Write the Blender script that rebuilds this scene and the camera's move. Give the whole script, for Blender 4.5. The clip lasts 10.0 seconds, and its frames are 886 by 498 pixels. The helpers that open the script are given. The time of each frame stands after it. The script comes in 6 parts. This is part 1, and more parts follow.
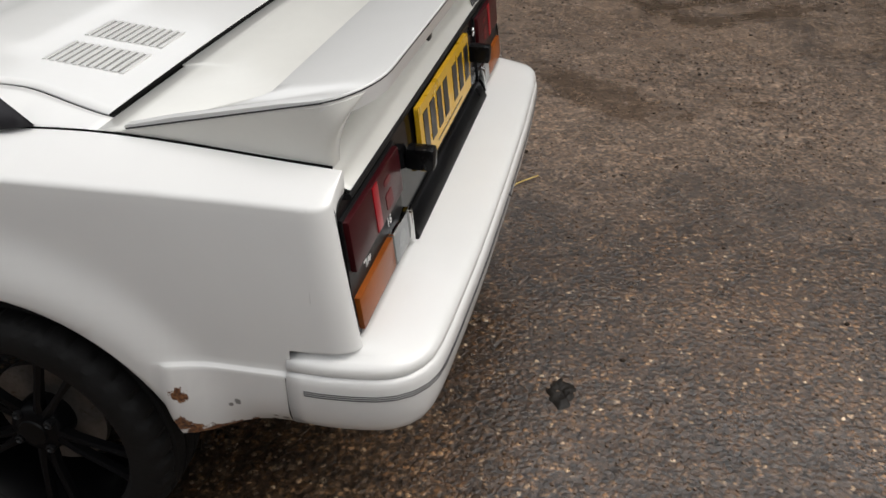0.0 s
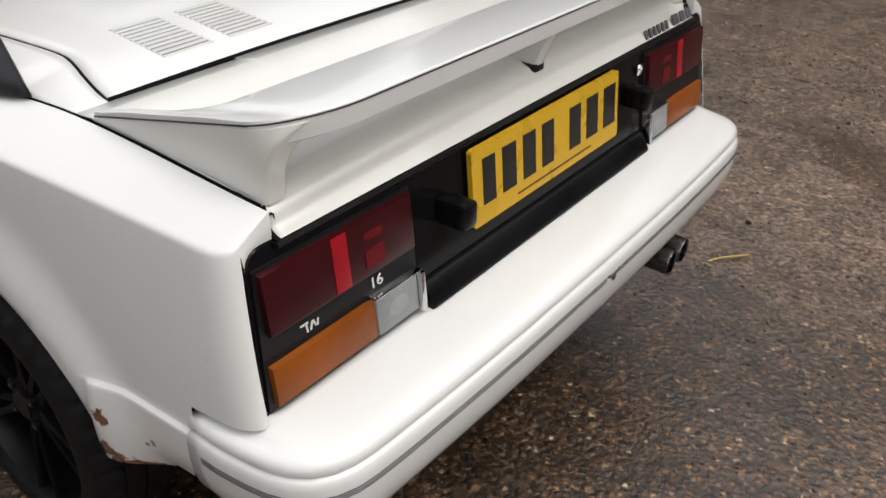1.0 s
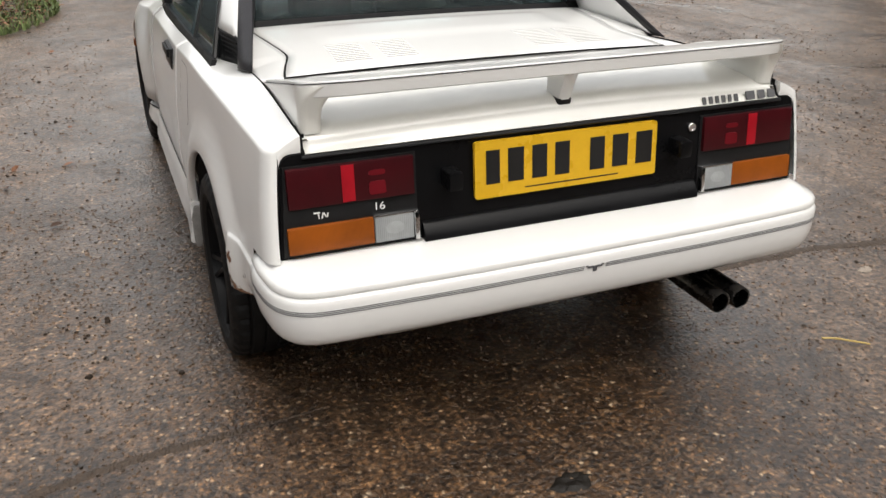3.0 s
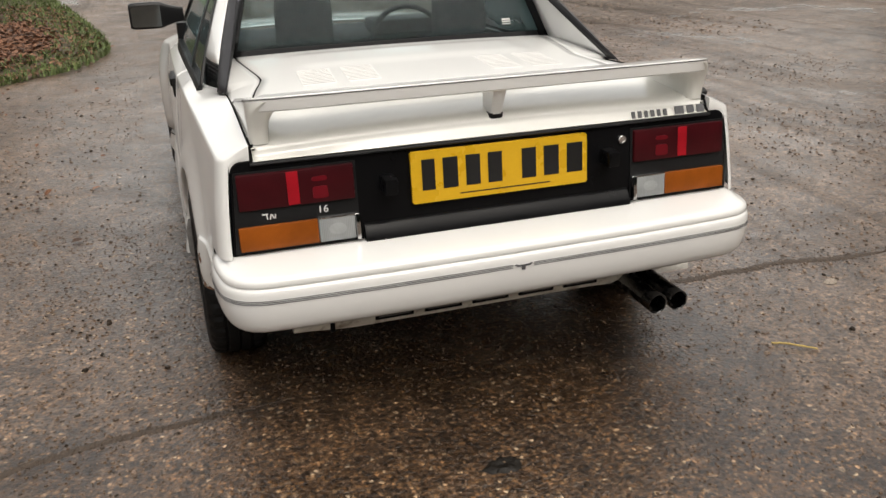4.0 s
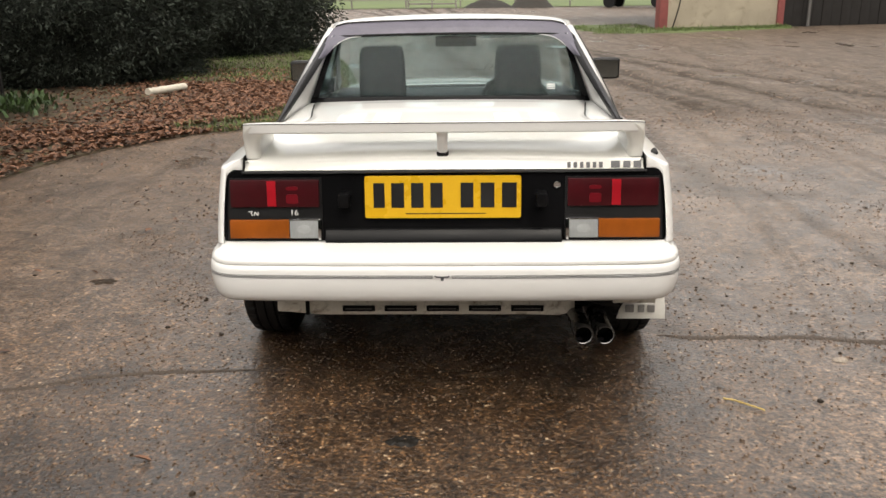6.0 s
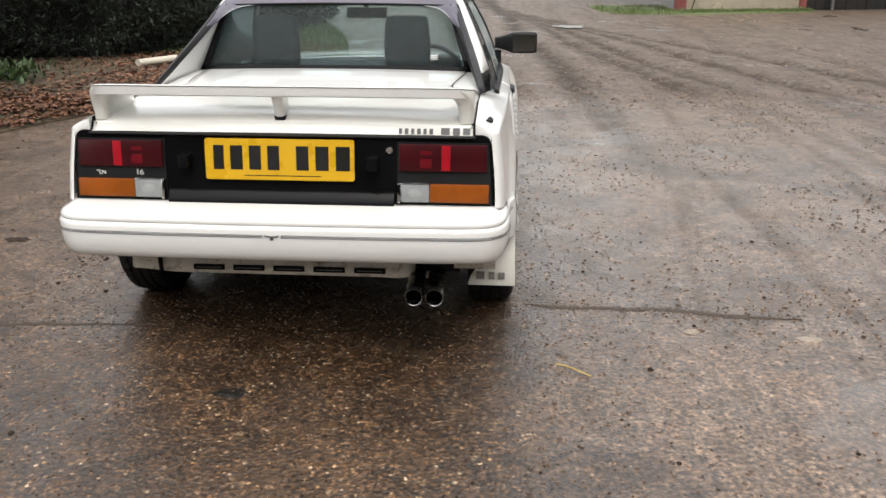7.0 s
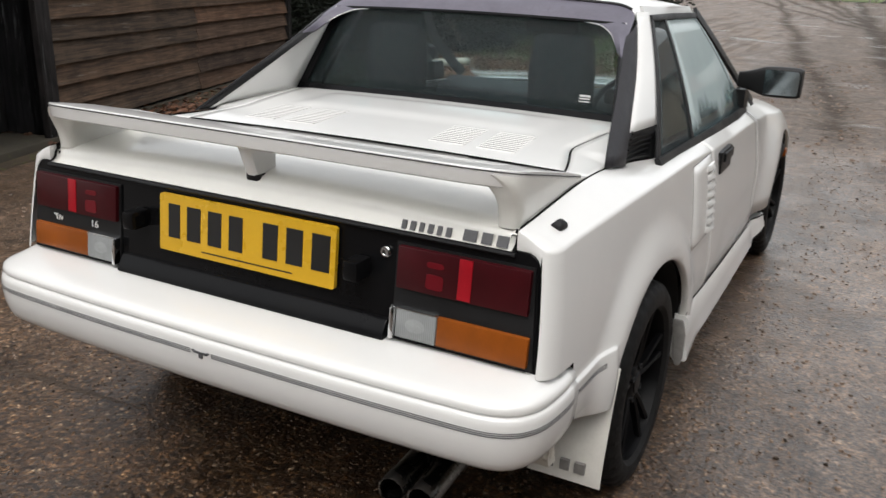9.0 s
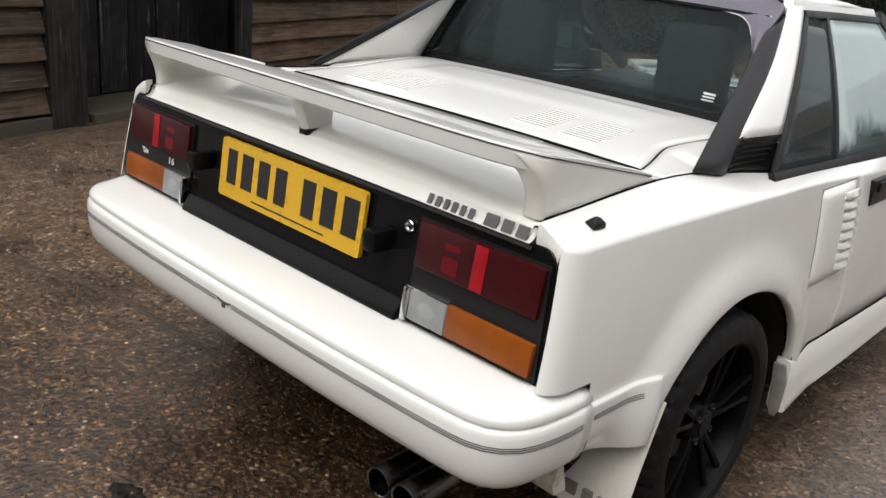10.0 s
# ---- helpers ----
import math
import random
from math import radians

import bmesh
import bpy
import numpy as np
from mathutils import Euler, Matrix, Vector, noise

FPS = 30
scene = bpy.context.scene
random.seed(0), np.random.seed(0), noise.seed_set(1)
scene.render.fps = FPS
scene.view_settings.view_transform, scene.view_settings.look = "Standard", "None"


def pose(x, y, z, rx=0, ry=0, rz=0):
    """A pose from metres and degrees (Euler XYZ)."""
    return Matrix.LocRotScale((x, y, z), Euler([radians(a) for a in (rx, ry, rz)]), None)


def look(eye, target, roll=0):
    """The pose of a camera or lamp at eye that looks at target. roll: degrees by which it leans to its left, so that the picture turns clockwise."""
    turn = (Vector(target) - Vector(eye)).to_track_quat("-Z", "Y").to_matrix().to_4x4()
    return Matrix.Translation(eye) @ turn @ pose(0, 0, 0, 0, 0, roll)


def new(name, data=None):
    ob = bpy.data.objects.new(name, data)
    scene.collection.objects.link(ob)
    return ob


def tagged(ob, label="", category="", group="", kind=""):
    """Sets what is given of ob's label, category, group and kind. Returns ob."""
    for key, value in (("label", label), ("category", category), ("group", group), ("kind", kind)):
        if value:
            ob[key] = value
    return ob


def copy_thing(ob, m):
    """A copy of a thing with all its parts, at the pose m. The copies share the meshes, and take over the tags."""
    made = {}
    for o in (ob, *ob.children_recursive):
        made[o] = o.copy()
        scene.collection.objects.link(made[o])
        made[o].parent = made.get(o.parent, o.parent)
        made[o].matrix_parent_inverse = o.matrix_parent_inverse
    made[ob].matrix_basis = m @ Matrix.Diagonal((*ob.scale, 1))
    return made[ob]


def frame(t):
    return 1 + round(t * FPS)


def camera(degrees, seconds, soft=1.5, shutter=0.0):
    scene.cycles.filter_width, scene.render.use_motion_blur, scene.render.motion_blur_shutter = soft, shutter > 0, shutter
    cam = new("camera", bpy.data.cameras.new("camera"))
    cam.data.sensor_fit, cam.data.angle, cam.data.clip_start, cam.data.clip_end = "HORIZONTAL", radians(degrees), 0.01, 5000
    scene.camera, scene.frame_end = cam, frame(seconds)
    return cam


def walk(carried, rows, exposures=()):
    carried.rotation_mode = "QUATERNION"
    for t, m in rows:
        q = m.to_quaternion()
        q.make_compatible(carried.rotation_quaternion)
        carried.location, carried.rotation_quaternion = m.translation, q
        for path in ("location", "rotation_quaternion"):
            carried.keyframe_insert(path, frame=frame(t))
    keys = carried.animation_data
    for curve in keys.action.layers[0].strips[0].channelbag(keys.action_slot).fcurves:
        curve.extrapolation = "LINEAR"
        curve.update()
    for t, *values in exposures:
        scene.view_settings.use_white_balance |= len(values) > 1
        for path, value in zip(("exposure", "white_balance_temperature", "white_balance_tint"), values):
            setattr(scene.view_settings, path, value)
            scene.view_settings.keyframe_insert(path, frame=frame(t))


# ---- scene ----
cam = camera(55.5, 10.0, shutter=.1)
PATH = [
    (0, (-1.801, -0.224, 1.442), (-0.133, 0.132, 0.397), 0.4),
    (0.5, (-1.517, -0.345, 1.394), (0.063, 0.251, 0.323), 0.8),
    (1, (-1.29, -0.551, 1.367), (0.088, 0.469, 0.336), 1.0),
    (1.5, (-1.26, -0.83, 1.411), (-0.085, 0.526, 0.527), 1.0),
    (2, (-1.259, -1.094, 1.436), (-0.3, 0.426, 0.557), 1.1),
    (2.5, (-1.13, -1.339, 1.406), (-0.331, 0.272, 0.53), 1.3),
    (3, (-1.072, -1.579, 1.424), (-0.369, 0.088, 0.571), 0.5),
    (3.2, (-1.071, -1.702, 1.418), (-0.375, -0.029, 0.572), 0.3),
    (4.3, (-0.697, -1.956, 1.43), (-0.26, -0.154, 0.681), -1.8),
    (4.5, (-0.57, -2.017, 1.437), (-0.272, -0.187, 0.688), -2.1),
    (5, (-0.394, -2.23, 1.396), (-0.234, -0.396, 0.614), -1.7),
    (5.2, (-0.305, -2.292, 1.408), (-0.182, -0.466, 0.602), -0.8),
    (6.3, (0.264, -2.7, 1.408), (0.153, -0.781, 0.854), -0.6),
    (6.5, (0.393, -2.752, 1.418), (0.267, -0.838, 0.851), -0.2),
    (7, (0.778, -2.646, 1.373), (0.635, -0.758, 0.729), 0.0),
    (7.5, (0.951, -2.369, 1.35), (0.775, -0.487, 0.697), -0.4),
    (8, (1.068, -1.997, 1.372), (0.743, -0.118, 0.771), -0.5),
    (8.5, (1.238, -1.618, 1.358), (0.627, 0.183, 0.738), -0.2),
    (9, (1.272, -1.27, 1.348), (0.391, 0.406, 0.704), 1.8),
    (9.5, (1.312, -1.037, 1.318), (0.11, 0.418, 0.656), 4.0),
    (10, (1.468, -0.948, 1.29), (0.216, 0.454, 0.606), 6.1),
]
walk(cam, [(t, look(e, g, r)) for t, e, g, r in PATH], exposures=[(0, -0.53, 6450, 10), (1, -0.4, 6450, 10), (2, -0.35, 6450, 10), (3, -0.1, 6600, 10), (4.5, -0.27, 7050, 10), (5, -0.15, 7250, 10), (6.5, 0.12, 6700, 10), (7.5, -0.03, 6400, 10), (8.5, -0.28, 6350, 10), (9, -0.33, 6400, 10), (10, -0.2, 6450, 10)])

# ---------------------------------------------------------------- light
world = bpy.data.worlds.new("overcast_sky")
scene.world = world
world.use_nodes = True
wn, wl = world.node_tree.nodes, world.node_tree.links
sky = wn.new("ShaderNodeTexSky")
sky.sky_type, sky.sun_disc = "NISHITA", False
sky.sun_elevation, sky.sun_rotation = radians(62), radians(165)
sky.air_density, sky.dust_density, sky.ozone_density = 1.2, 4.0, 1.0
grey = wn.new("ShaderNodeHueSaturation")
grey.inputs["Saturation"].default_value = 0.2
wl.new(sky.outputs[0], grey.inputs["Color"])
warm = wn.new("ShaderNodeMix")
warm.data_type, warm.blend_type = "RGBA", "MULTIPLY"
warm.inputs["Factor"].default_value, warm.inputs["B"].default_value = 1.0, (1.0, .985, .955, 1)
wl.new(grey.outputs[0], warm.inputs["A"])
wl.new(warm.outputs["Result"], wn["Background"].inputs["Color"])
wn["Background"].inputs["Strength"].default_value = 0.31
sun = new("overcast_sun", bpy.data.lights.new("overcast_sun", "SUN"))
sun.data.energy, sun.data.angle, sun.data.color = 0.62, radians(165), (1.0, 0.985, 0.955)
sun.matrix_basis = look((-4.4, -.2, 8.2), (0, 0, 0))


# ---------------------------------------------------------------- materials
def tree(name):
    m = bpy.data.materials.new(name)
    m.use_nodes = True
    return m, m.node_tree.nodes, m.node_tree.links, m.node_tree.nodes["Principled BSDF"]


def noise_node(n, l, co, scale, detail=4, rough=.55, dist=0.0):
    t = n.new("ShaderNodeTexNoise")
    t.inputs["Scale"].default_value, t.inputs["Detail"].default_value = scale, detail
    t.inputs["Roughness"].default_value, t.inputs["Distortion"].default_value = rough, dist
    l.new(co, t.inputs["Vector"])
    return t


def ramp(n, l, fac, stops):
    r = n.new("ShaderNodeValToRGB")
    while len(r.color_ramp.elements) < len(stops):
        r.color_ramp.elements.new(.5)
    for e, (p, c) in zip(r.color_ramp.elements, stops):
        e.position = p
        e.color = (*c, 1) if len(c) == 3 else c
    l.new(fac, r.inputs["Fac"])
    return r


def blend(n, l, fac, a, b, mode="MIX"):
    x = n.new("ShaderNodeMix")
    x.data_type, x.blend_type = "RGBA", mode
    for sock, v in ((x.inputs["Factor"], fac), (x.inputs["A"], a), (x.inputs["B"], b)):
        if isinstance(v, (int, float)):
            sock.default_value = v
        elif isinstance(v, tuple):
            sock.default_value = (*v, 1)
        else:
            l.new(v, sock)
    return x.outputs["Result"]


def maths(n, l, op, a, b=0.0, c=None):
    x = n.new("ShaderNodeMath")
    x.operation = op
    for i, v in enumerate((a, b, c)):
        if v is None:
            continue
        if isinstance(v, (int, float)):
            x.inputs[i].default_value = v
        else:
            l.new(v, x.inputs[i])
    return x.outputs[0]


def mat(name, col, rough=.5, metal=0.0, var=.12, scale=5, fine=110, bump=.04, coat=0.0, spec=.5, dirt=None, dirt_at=.62, rvar=.1, island=0.0, random_ob=0.0):
    """A surface with variation at two scales. dirt: the colour of stains."""
    m, n, l, b = tree(name)
    co = n.new("ShaderNodeTexCoord").outputs["Object"]
    big, small = noise_node(n, l, co, scale, 5), noise_node(n, l, co, fine, 3)
    k = maths(n, l, "MULTIPLY_ADD", big.outputs[0], .7, maths(n, l, "MULTIPLY", small.outputs[0], .3))
    lo, hi = tuple(c * (1 - var) for c in col), tuple(min(1, c * (1 + var)) for c in col)
    out = ramp(n, l, k, ((.3, lo), (.7, hi))).outputs[0]
    if island or random_ob:
        src = n.new("ShaderNodeNewGeometry").outputs["Random Per Island"] if island else n.new("ShaderNodeObjectInfo").outputs["Random"]
        a = island or random_ob
        v = ramp(n, l, src, ((0, (1 - a,) * 3), (.5, (1, 1 - a * .12, 1 - a * .2)), (1, (1 + a * .5, 1 + a * .45, 1 + a * .4))))
        out = blend(n, l, 1.0, out, v.outputs[0], "MULTIPLY")
    if dirt:
        d = noise_node(n, l, co, scale * 2.3, 8, .7, .6)
        f = ramp(n, l, d.outputs[0], ((dirt_at, (0, 0, 0)), (min(1, dirt_at + .16), (1, 1, 1)))).outputs[0]
        out = blend(n, l, f, out, dirt)
    l.new(out, b.inputs["Base Color"])
    rr = ramp(n, l, big.outputs[0], ((.3, (max(.02, rough - rvar),) * 3), (.7, (min(1, rough + rvar),) * 3)))
    l.new(rr.outputs[0], b.inputs["Roughness"])
    b.inputs["Metallic"].default_value = metal
    b.inputs["Specular IOR Level"].default_value = spec
    b.inputs["Coat Weight"].default_value = coat
    b.inputs["Coat Roughness"].default_value = .06
    if bump:
        bp = n.new("ShaderNodeBump")
        bp.inputs["Strength"].default_value, bp.inputs["Distance"].default_value = bump, .004
        l.new(small.outputs[0], bp.inputs["Height"])
        l.new(bp.outputs[0], b.inputs["Normal"])
    return m


def paint(name, col, rust=False, grime=.03):
    """Old white car paint: thin film of dirt, tiny chips, drops of rain; rust only where asked."""
    m, n, l, b = tree(name)
    co = n.new("ShaderNodeTexCoord").outputs["Object"]
    film = noise_node(n, l, co, 3.2, 6, .62, .4)
    out = ramp(n, l, film.outputs[0], ((.34, tuple(c * (1 - grime) for c in col)), (.62, col))).outputs[0]
    chips = noise_node(n, l, co, 47, 2, .4)
    f = ramp(n, l, chips.outputs[0], ((.83, (0, 0, 0)), (.84, (1, 1, 1)))).outputs[0]
    out = blend(n, l, maths(n, l, "MULTIPLY", f, .55), out, (.16, .13, .11))
    rough = ramp(n, l, film.outputs[0], ((.35, (.36,) * 3), (.65, (.31,) * 3))).outputs[0]
    if rust:
        mask = None
        for (x, y, z), r in (((0, .447, .474), .020), ((0, .452, .405), .026), ((0, .43, .388), .030), ((0, .40, .386), .026), ((0, .37, .388), .022), ((0, .335, .390), .018), ((0, .30, .394), .012)):
            d = n.new("ShaderNodeVectorMath")
            d.operation = "DISTANCE"
            flat = n.new("ShaderNodeVectorMath")
            flat.operation = "MULTIPLY"
            l.new(co, flat.inputs[0])
            flat.inputs[1].default_value = (0, 1, 1)
            l.new(flat.outputs[0], d.inputs[0])
            d.inputs[1].default_value = (x, y, z)
            v = maths(n, l, "SUBTRACT", 1, maths(n, l, "DIVIDE", d.outputs["Value"], r))
            mask = v if mask is None else maths(n, l, "MAXIMUM", mask, v)
        rag = noise_node(n, l, co, 55, 7, .75)
        mk = maths(n, l, "ADD", mask, maths(n, l, "MULTIPLY_ADD", rag.outputs[0], 2.6, -1.35))
        rf = ramp(n, l, mk, ((.16, (0, 0, 0)), (.30, (1, 1, 1)))).outputs[0]
        tone = ramp(n, l, noise_node(n, l, co, 160, 4).outputs[0], ((.35, (.05, .018, .009)), (.6, (.20, .075, .022)), (.8, (.42, .25, .09)))).outputs[0]
        out = blend(n, l, rf, out, tone)
        # grey scuffs
        scuff = None
        for (y, z), r in (((.352, .458), .010), ((.362, .452), .007), ((.275, .418), .010), ((.29, .424), .008)):
            d = n.new("ShaderNodeVectorMath")
            d.operation = "DISTANCE"
            l.new(flat.outputs[0], d.inputs[0])
            d.inputs[1].default_value = (0, y, z)
            v = maths(n, l, "SUBTRACT", 1, maths(n, l, "DIVIDE", d.outputs["Value"], r))
            scuff = v if scuff is None else maths(n, l, "MAXIMUM", scuff, v)
        sk = maths(n, l, "ADD", scuff, maths(n, l, "MULTIPLY_ADD", rag.outputs[0], 2.2, -1.2))
        out = blend(n, l, ramp(n, l, sk, ((.2, (0, 0, 0)), (.5, (.8, .8, .8)))).outputs[0], out, (.09, .085, .08))
        rough = blend(n, l, rf, rough, (.85, .85, .85))
    l.new(out, b.inputs["Base Color"])
    l.new(rough, b.inputs["Roughness"])
    b.inputs["Coat Weight"].default_value, b.inputs["Coat Roughness"].default_value = .9, .10
    drops = n.new("ShaderNodeTexVoronoi")
    drops.inputs["Scale"].default_value = 150
    l.new(co, drops.inputs["Vector"])
    dr = ramp(n, l, drops.outputs["Distance"], ((.0, (1, 1, 1)), (.26, (0, 0, 0)))).outputs[0]
    bp = n.new("ShaderNodeBump")
    bp.inputs["Strength"].default_value, bp.inputs["Distance"].default_value = .006, .001
    l.new(maths(n, l, "ADD", dr, maths(n, l, "MULTIPLY", noise_node(n, l, co, 6, 2).outputs[0], 1.2)), bp.inputs["Height"])
    l.new(bp.outputs[0], b.inputs["Normal"])
    return m


def lens_mat(name, col, rough=.08, rib=700.0):
    """Moulded plastic lens: fine vertical ribs under a smooth face."""
    m, n, l, b = tree(name)
    co = n.new("ShaderNodeTexCoord").outputs["Object"]
    w = n.new("ShaderNodeTexWave")
    w.bands_direction = "X"
    w.inputs["Scale"].default_value = rib / 6.28
    l.new(co, w.inputs["Vector"])
    big = noise_node(n, l, co, 9, 3)
    k = maths(n, l, "MULTIPLY_ADD", w.outputs["Fac"], .16, maths(n, l, "MULTIPLY", big.outputs[0], .84))
    out = ramp(n, l, k, ((.25, tuple(c * .62 for c in col)), (.75, tuple(min(1, c * 1.3) for c in col)))).outputs[0]
    l.new(out, b.inputs["Base Color"])
    b.inputs["Roughness"].default_value = .35
    b.inputs["Specular IOR Level"].default_value = .2
    b.inputs["Coat Weight"].default_value, b.inputs["Coat Roughness"].default_value = .14, rough
    bp = n.new("ShaderNodeBump")
    bp.inputs["Strength"].default_value, bp.inputs["Distance"].default_value = .12, .0006
    l.new(w.outputs["Fac"], bp.inputs["Height"])
    l.new(bp.outputs[0], b.inputs["Normal"])
    return m


def glass(name, tint, haze=.0, pale_band=None):
    m, n, l, b = tree(name)
    n.remove(b)
    tr, gl, df = n.new("ShaderNodeBsdfTransparent"), n.new("ShaderNodeBsdfGlossy"), n.new("ShaderNodeBsdfDiffuse")
    tr.inputs[0].default_value = (*tint, 1)
    gl.inputs["Roughness"].default_value = .03
    df.inputs[0].default_value = (.56, .64, .64, 1)
    fr = n.new("ShaderNodeLayerWeight")
    fr.inputs["Blend"].default_value = .5
    mx, hz = n.new("ShaderNodeMixShader"), n.new("ShaderNodeMixShader")
    co = n.new("ShaderNodeTexCoord").outputs["Object"]
    fog = maths(n, l, "MULTIPLY", noise_node(n, l, co, 4, 5).outputs[0], haze * 2)
    # pale diffuse share that grows with height, broken up by noise
    if pale_band:
        hi = n.new("ShaderNodeSeparateXYZ")
        l.new(co, hi.inputs[0])
        k = maths(n, l, "ADD", hi.outputs[2], maths(n, l, "MULTIPLY_ADD", noise_node(n, l, co, 2.2, 4, .6, .8).outputs[0], .5, -.25))
        fog = maths(n, l, "ADD", fog, ramp(n, l, k, ((pale_band[0], (0, 0, 0)), (pale_band[1], (.62, .62, .62)))).outputs[0])
    l.new(fog, hz.inputs[0])
    l.new(tr.outputs[0], hz.inputs[1])
    l.new(df.outputs[0], hz.inputs[2])
    l.new(maths(n, l, "MULTIPLY_ADD", maths(n, l, "POWER", fr.outputs["Facing"], 5.0), .7, .013), mx.inputs[0])
    l.new(hz.outputs[0], mx.inputs[1])
    l.new(gl.outputs[0], mx.inputs[2])
    l.new(mx.outputs[0], n["Material Output"].inputs[0])
    return m


M_PAINT = paint("white_paint", (.77, .765, .745))
M_PAINT_RUST = paint("white_paint_rusted", (.77, .765, .745), True)
M_PAINT_CREAM = paint("white_paint_aged", (.76, .75, .70), grime=.08)
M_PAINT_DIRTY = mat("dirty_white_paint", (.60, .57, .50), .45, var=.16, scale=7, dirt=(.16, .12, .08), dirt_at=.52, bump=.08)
M_BLACK_GLOSS = mat("black_gloss", (.005, .005, .0055), .14, var=.3, bump=.01, coat=.0, rvar=.05, spec=.14)
M_BLACK_PLASTIC = mat("black_plastic", (.009, .009, .0095), .42, var=.3, fine=300, bump=.15, spec=.3)
M_GREY_PLASTIC = mat("grey_plastic", (.11, .105, .10), .55, var=.25, bump=.1)
M_DULL_BLACK = mat("dull_black", (.005, .005, .0055), .34, var=.3, bump=.03, spec=.14)
M_VENT = mat("vent_shade", (.20, .195, .185), .7, var=.2, bump=0)
M_JOINT = mat("joint_dirt", (.058, .041, .029), .5, var=.45, scale=60, bump=.5, spec=.3)
M_GREY_TRIM = mat("faded_trim", (.026, .025, .028), .48, var=.30, scale=9, bump=.12, spec=.30)
M_VISOR = mat("faded_visor", (.120, .112, .142), .42, var=.22, scale=11, dirt=(.10, .09, .11), dirt_at=.6, bump=.08)
M_UNDERSEAL = mat("underseal", (.007, .0065, .006), .85, var=.3, bump=.3)
M_DARK_GAP = mat("dark_gap", (.006, .006, .006), .8, var=.2, bump=0, spec=.1)
M_FLAP = mat("flap_plastic", (.62, .60, .55), .5, var=.10, scale=7, dirt=(.30, .25, .19), dirt_at=.62, bump=.05)
M_FLAP_PRINT = mat("worn_grey_print", (.20, .19, .18), .6, var=.25, scale=40, bump=0)
M_MUDSTONE = mat("muddy_stones", (.17, .128, .098), .42, var=.35, scale=30, bump=.2, island=.7)
M_BADGE = mat("grey_badge", (.085, .085, .088), .45, var=.2, bump=0)
M_STRIPE = mat("grey_stripe", (.07, .07, .075), .4, var=.3, scale=30, bump=0)
M_RED = lens_mat("red_lens", (.042, .003, .005))
M_RED_MID = lens_mat("red_lens_inner", (.13, .005, .010))
M_RED_BRIGHT = lens_mat("red_reflector_shine", (.34, .007, .015))
M_AMBER = lens_mat("amber_lens", (.235, .060, .006))
M_CLEAR_LENS = lens_mat("clear_lens", (.27, .28, .28), rib=420.0)
M_REFLECTOR = lens_mat("lamp_reflector", (.32, .33, .33), rib=900.0)
M_CHROME = mat("chrome", (.72, .72, .72), .10, 1.0, var=.06, bump=0, rvar=.04)
M_CHROME_DULL = mat("dull_chrome", (.19, .185, .18), .25, 1.0, var=.2, scale=25, bump=.03, dirt=(.06, .05, .045), dirt_at=.6)
M_STEEL = mat("worn_steel", (.22, .205, .19), .45, .8, var=.3, scale=20, dirt=(.10, .05, .025), dirt_at=.58)
M_PLATE = mat("yellow_plate", (.62, .36, .015), .30, var=.07, scale=12, bump=.02, coat=.3)
M_PRINT_BLACK = mat("black_print", (.012, .012, .012), .35, var=.2, bump=0)
M_WHITE_PRINT = mat("white_print", (.72, .72, .70), .4, var=.1, bump=0)
M_TYRE = mat("tyre_rubber", (.009, .0088, .0088), .62, var=.35, scale=14, bump=.25, dirt=(.015, .013, .011), dirt_at=.62, spec=.18)
M_RIM = mat("satin_black_alloy", (.004, .004, .0045), .40, .0, var=.3, bump=.04, dirt=(.012, .011, .010), dirt_at=.68, spec=.12)
M_CABIN = mat("cabin_plastic", (.013, .013, .014), .6, var=.25, bump=.2)
M_FABRIC = mat("seat_fabric", (.012, .0125, .0135), .9, var=.3, fine=400, bump=.4)
M_MIRROR = mat("mirror_glass", (.33, .38, .40), .08, 1.0, var=.02, bump=0, rvar=.01)
M_GLASS = glass("tinted_glass", (.70, .79, .80), .006)
M_FAINT = glass("faint_print", (.90, .91, .91), .0)
M_GLASS_SIDE = glass("side_glass", (.42, .54, .56), .05)
M_GLASS_PALE = glass("pale_topped_glass", (.42, .54, .56), .08, (.90, .98))
M_GLASS_DARK = glass("dark_glass", (.20, .27, .29), .07)
M_GLASS_CLEAR = glass("clear_glass", (.93, .96, .955), .006)
M_CONCRETE = mat("mossy_concrete_shaded", (.055, .046, .032), .85, var=.22, scale=6, bump=.4, dirt=(.085, .10, .035), dirt_at=.56)
M_ROOF = mat("old_roof", (.11, .075, .06), .8, var=.3, bump=.4)
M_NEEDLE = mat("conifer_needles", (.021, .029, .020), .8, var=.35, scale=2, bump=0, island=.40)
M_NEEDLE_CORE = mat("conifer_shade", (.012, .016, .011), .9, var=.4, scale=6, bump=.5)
M_BARK = mat("bark", (.09, .065, .045), .85, var=.3, scale=12, bump=.6)
M_LEAF = mat("dead_leaves", (.165, .082, .046), .65, var=.3, scale=20, bump=.1, island=.8)
M_GRASS = mat("grass", (.090, .128, .036), .7, var=.3, scale=2, bump=0, island=.5)
M_GREEN = mat("green_leaves", (.045, .085, .025), .55, var=.3, scale=3, bump=0, island=.5)
M_SOIL = mat("leaf_soil", (.062, .043, .026), .9, var=.4, scale=5, fine=60, bump=.6, dirt=(.085, .10, .020), dirt_at=.53)
M_FIELD = mat("wet_field", (.105, .138, .050), .85, var=.25, scale=.25, fine=6, bump=.2)
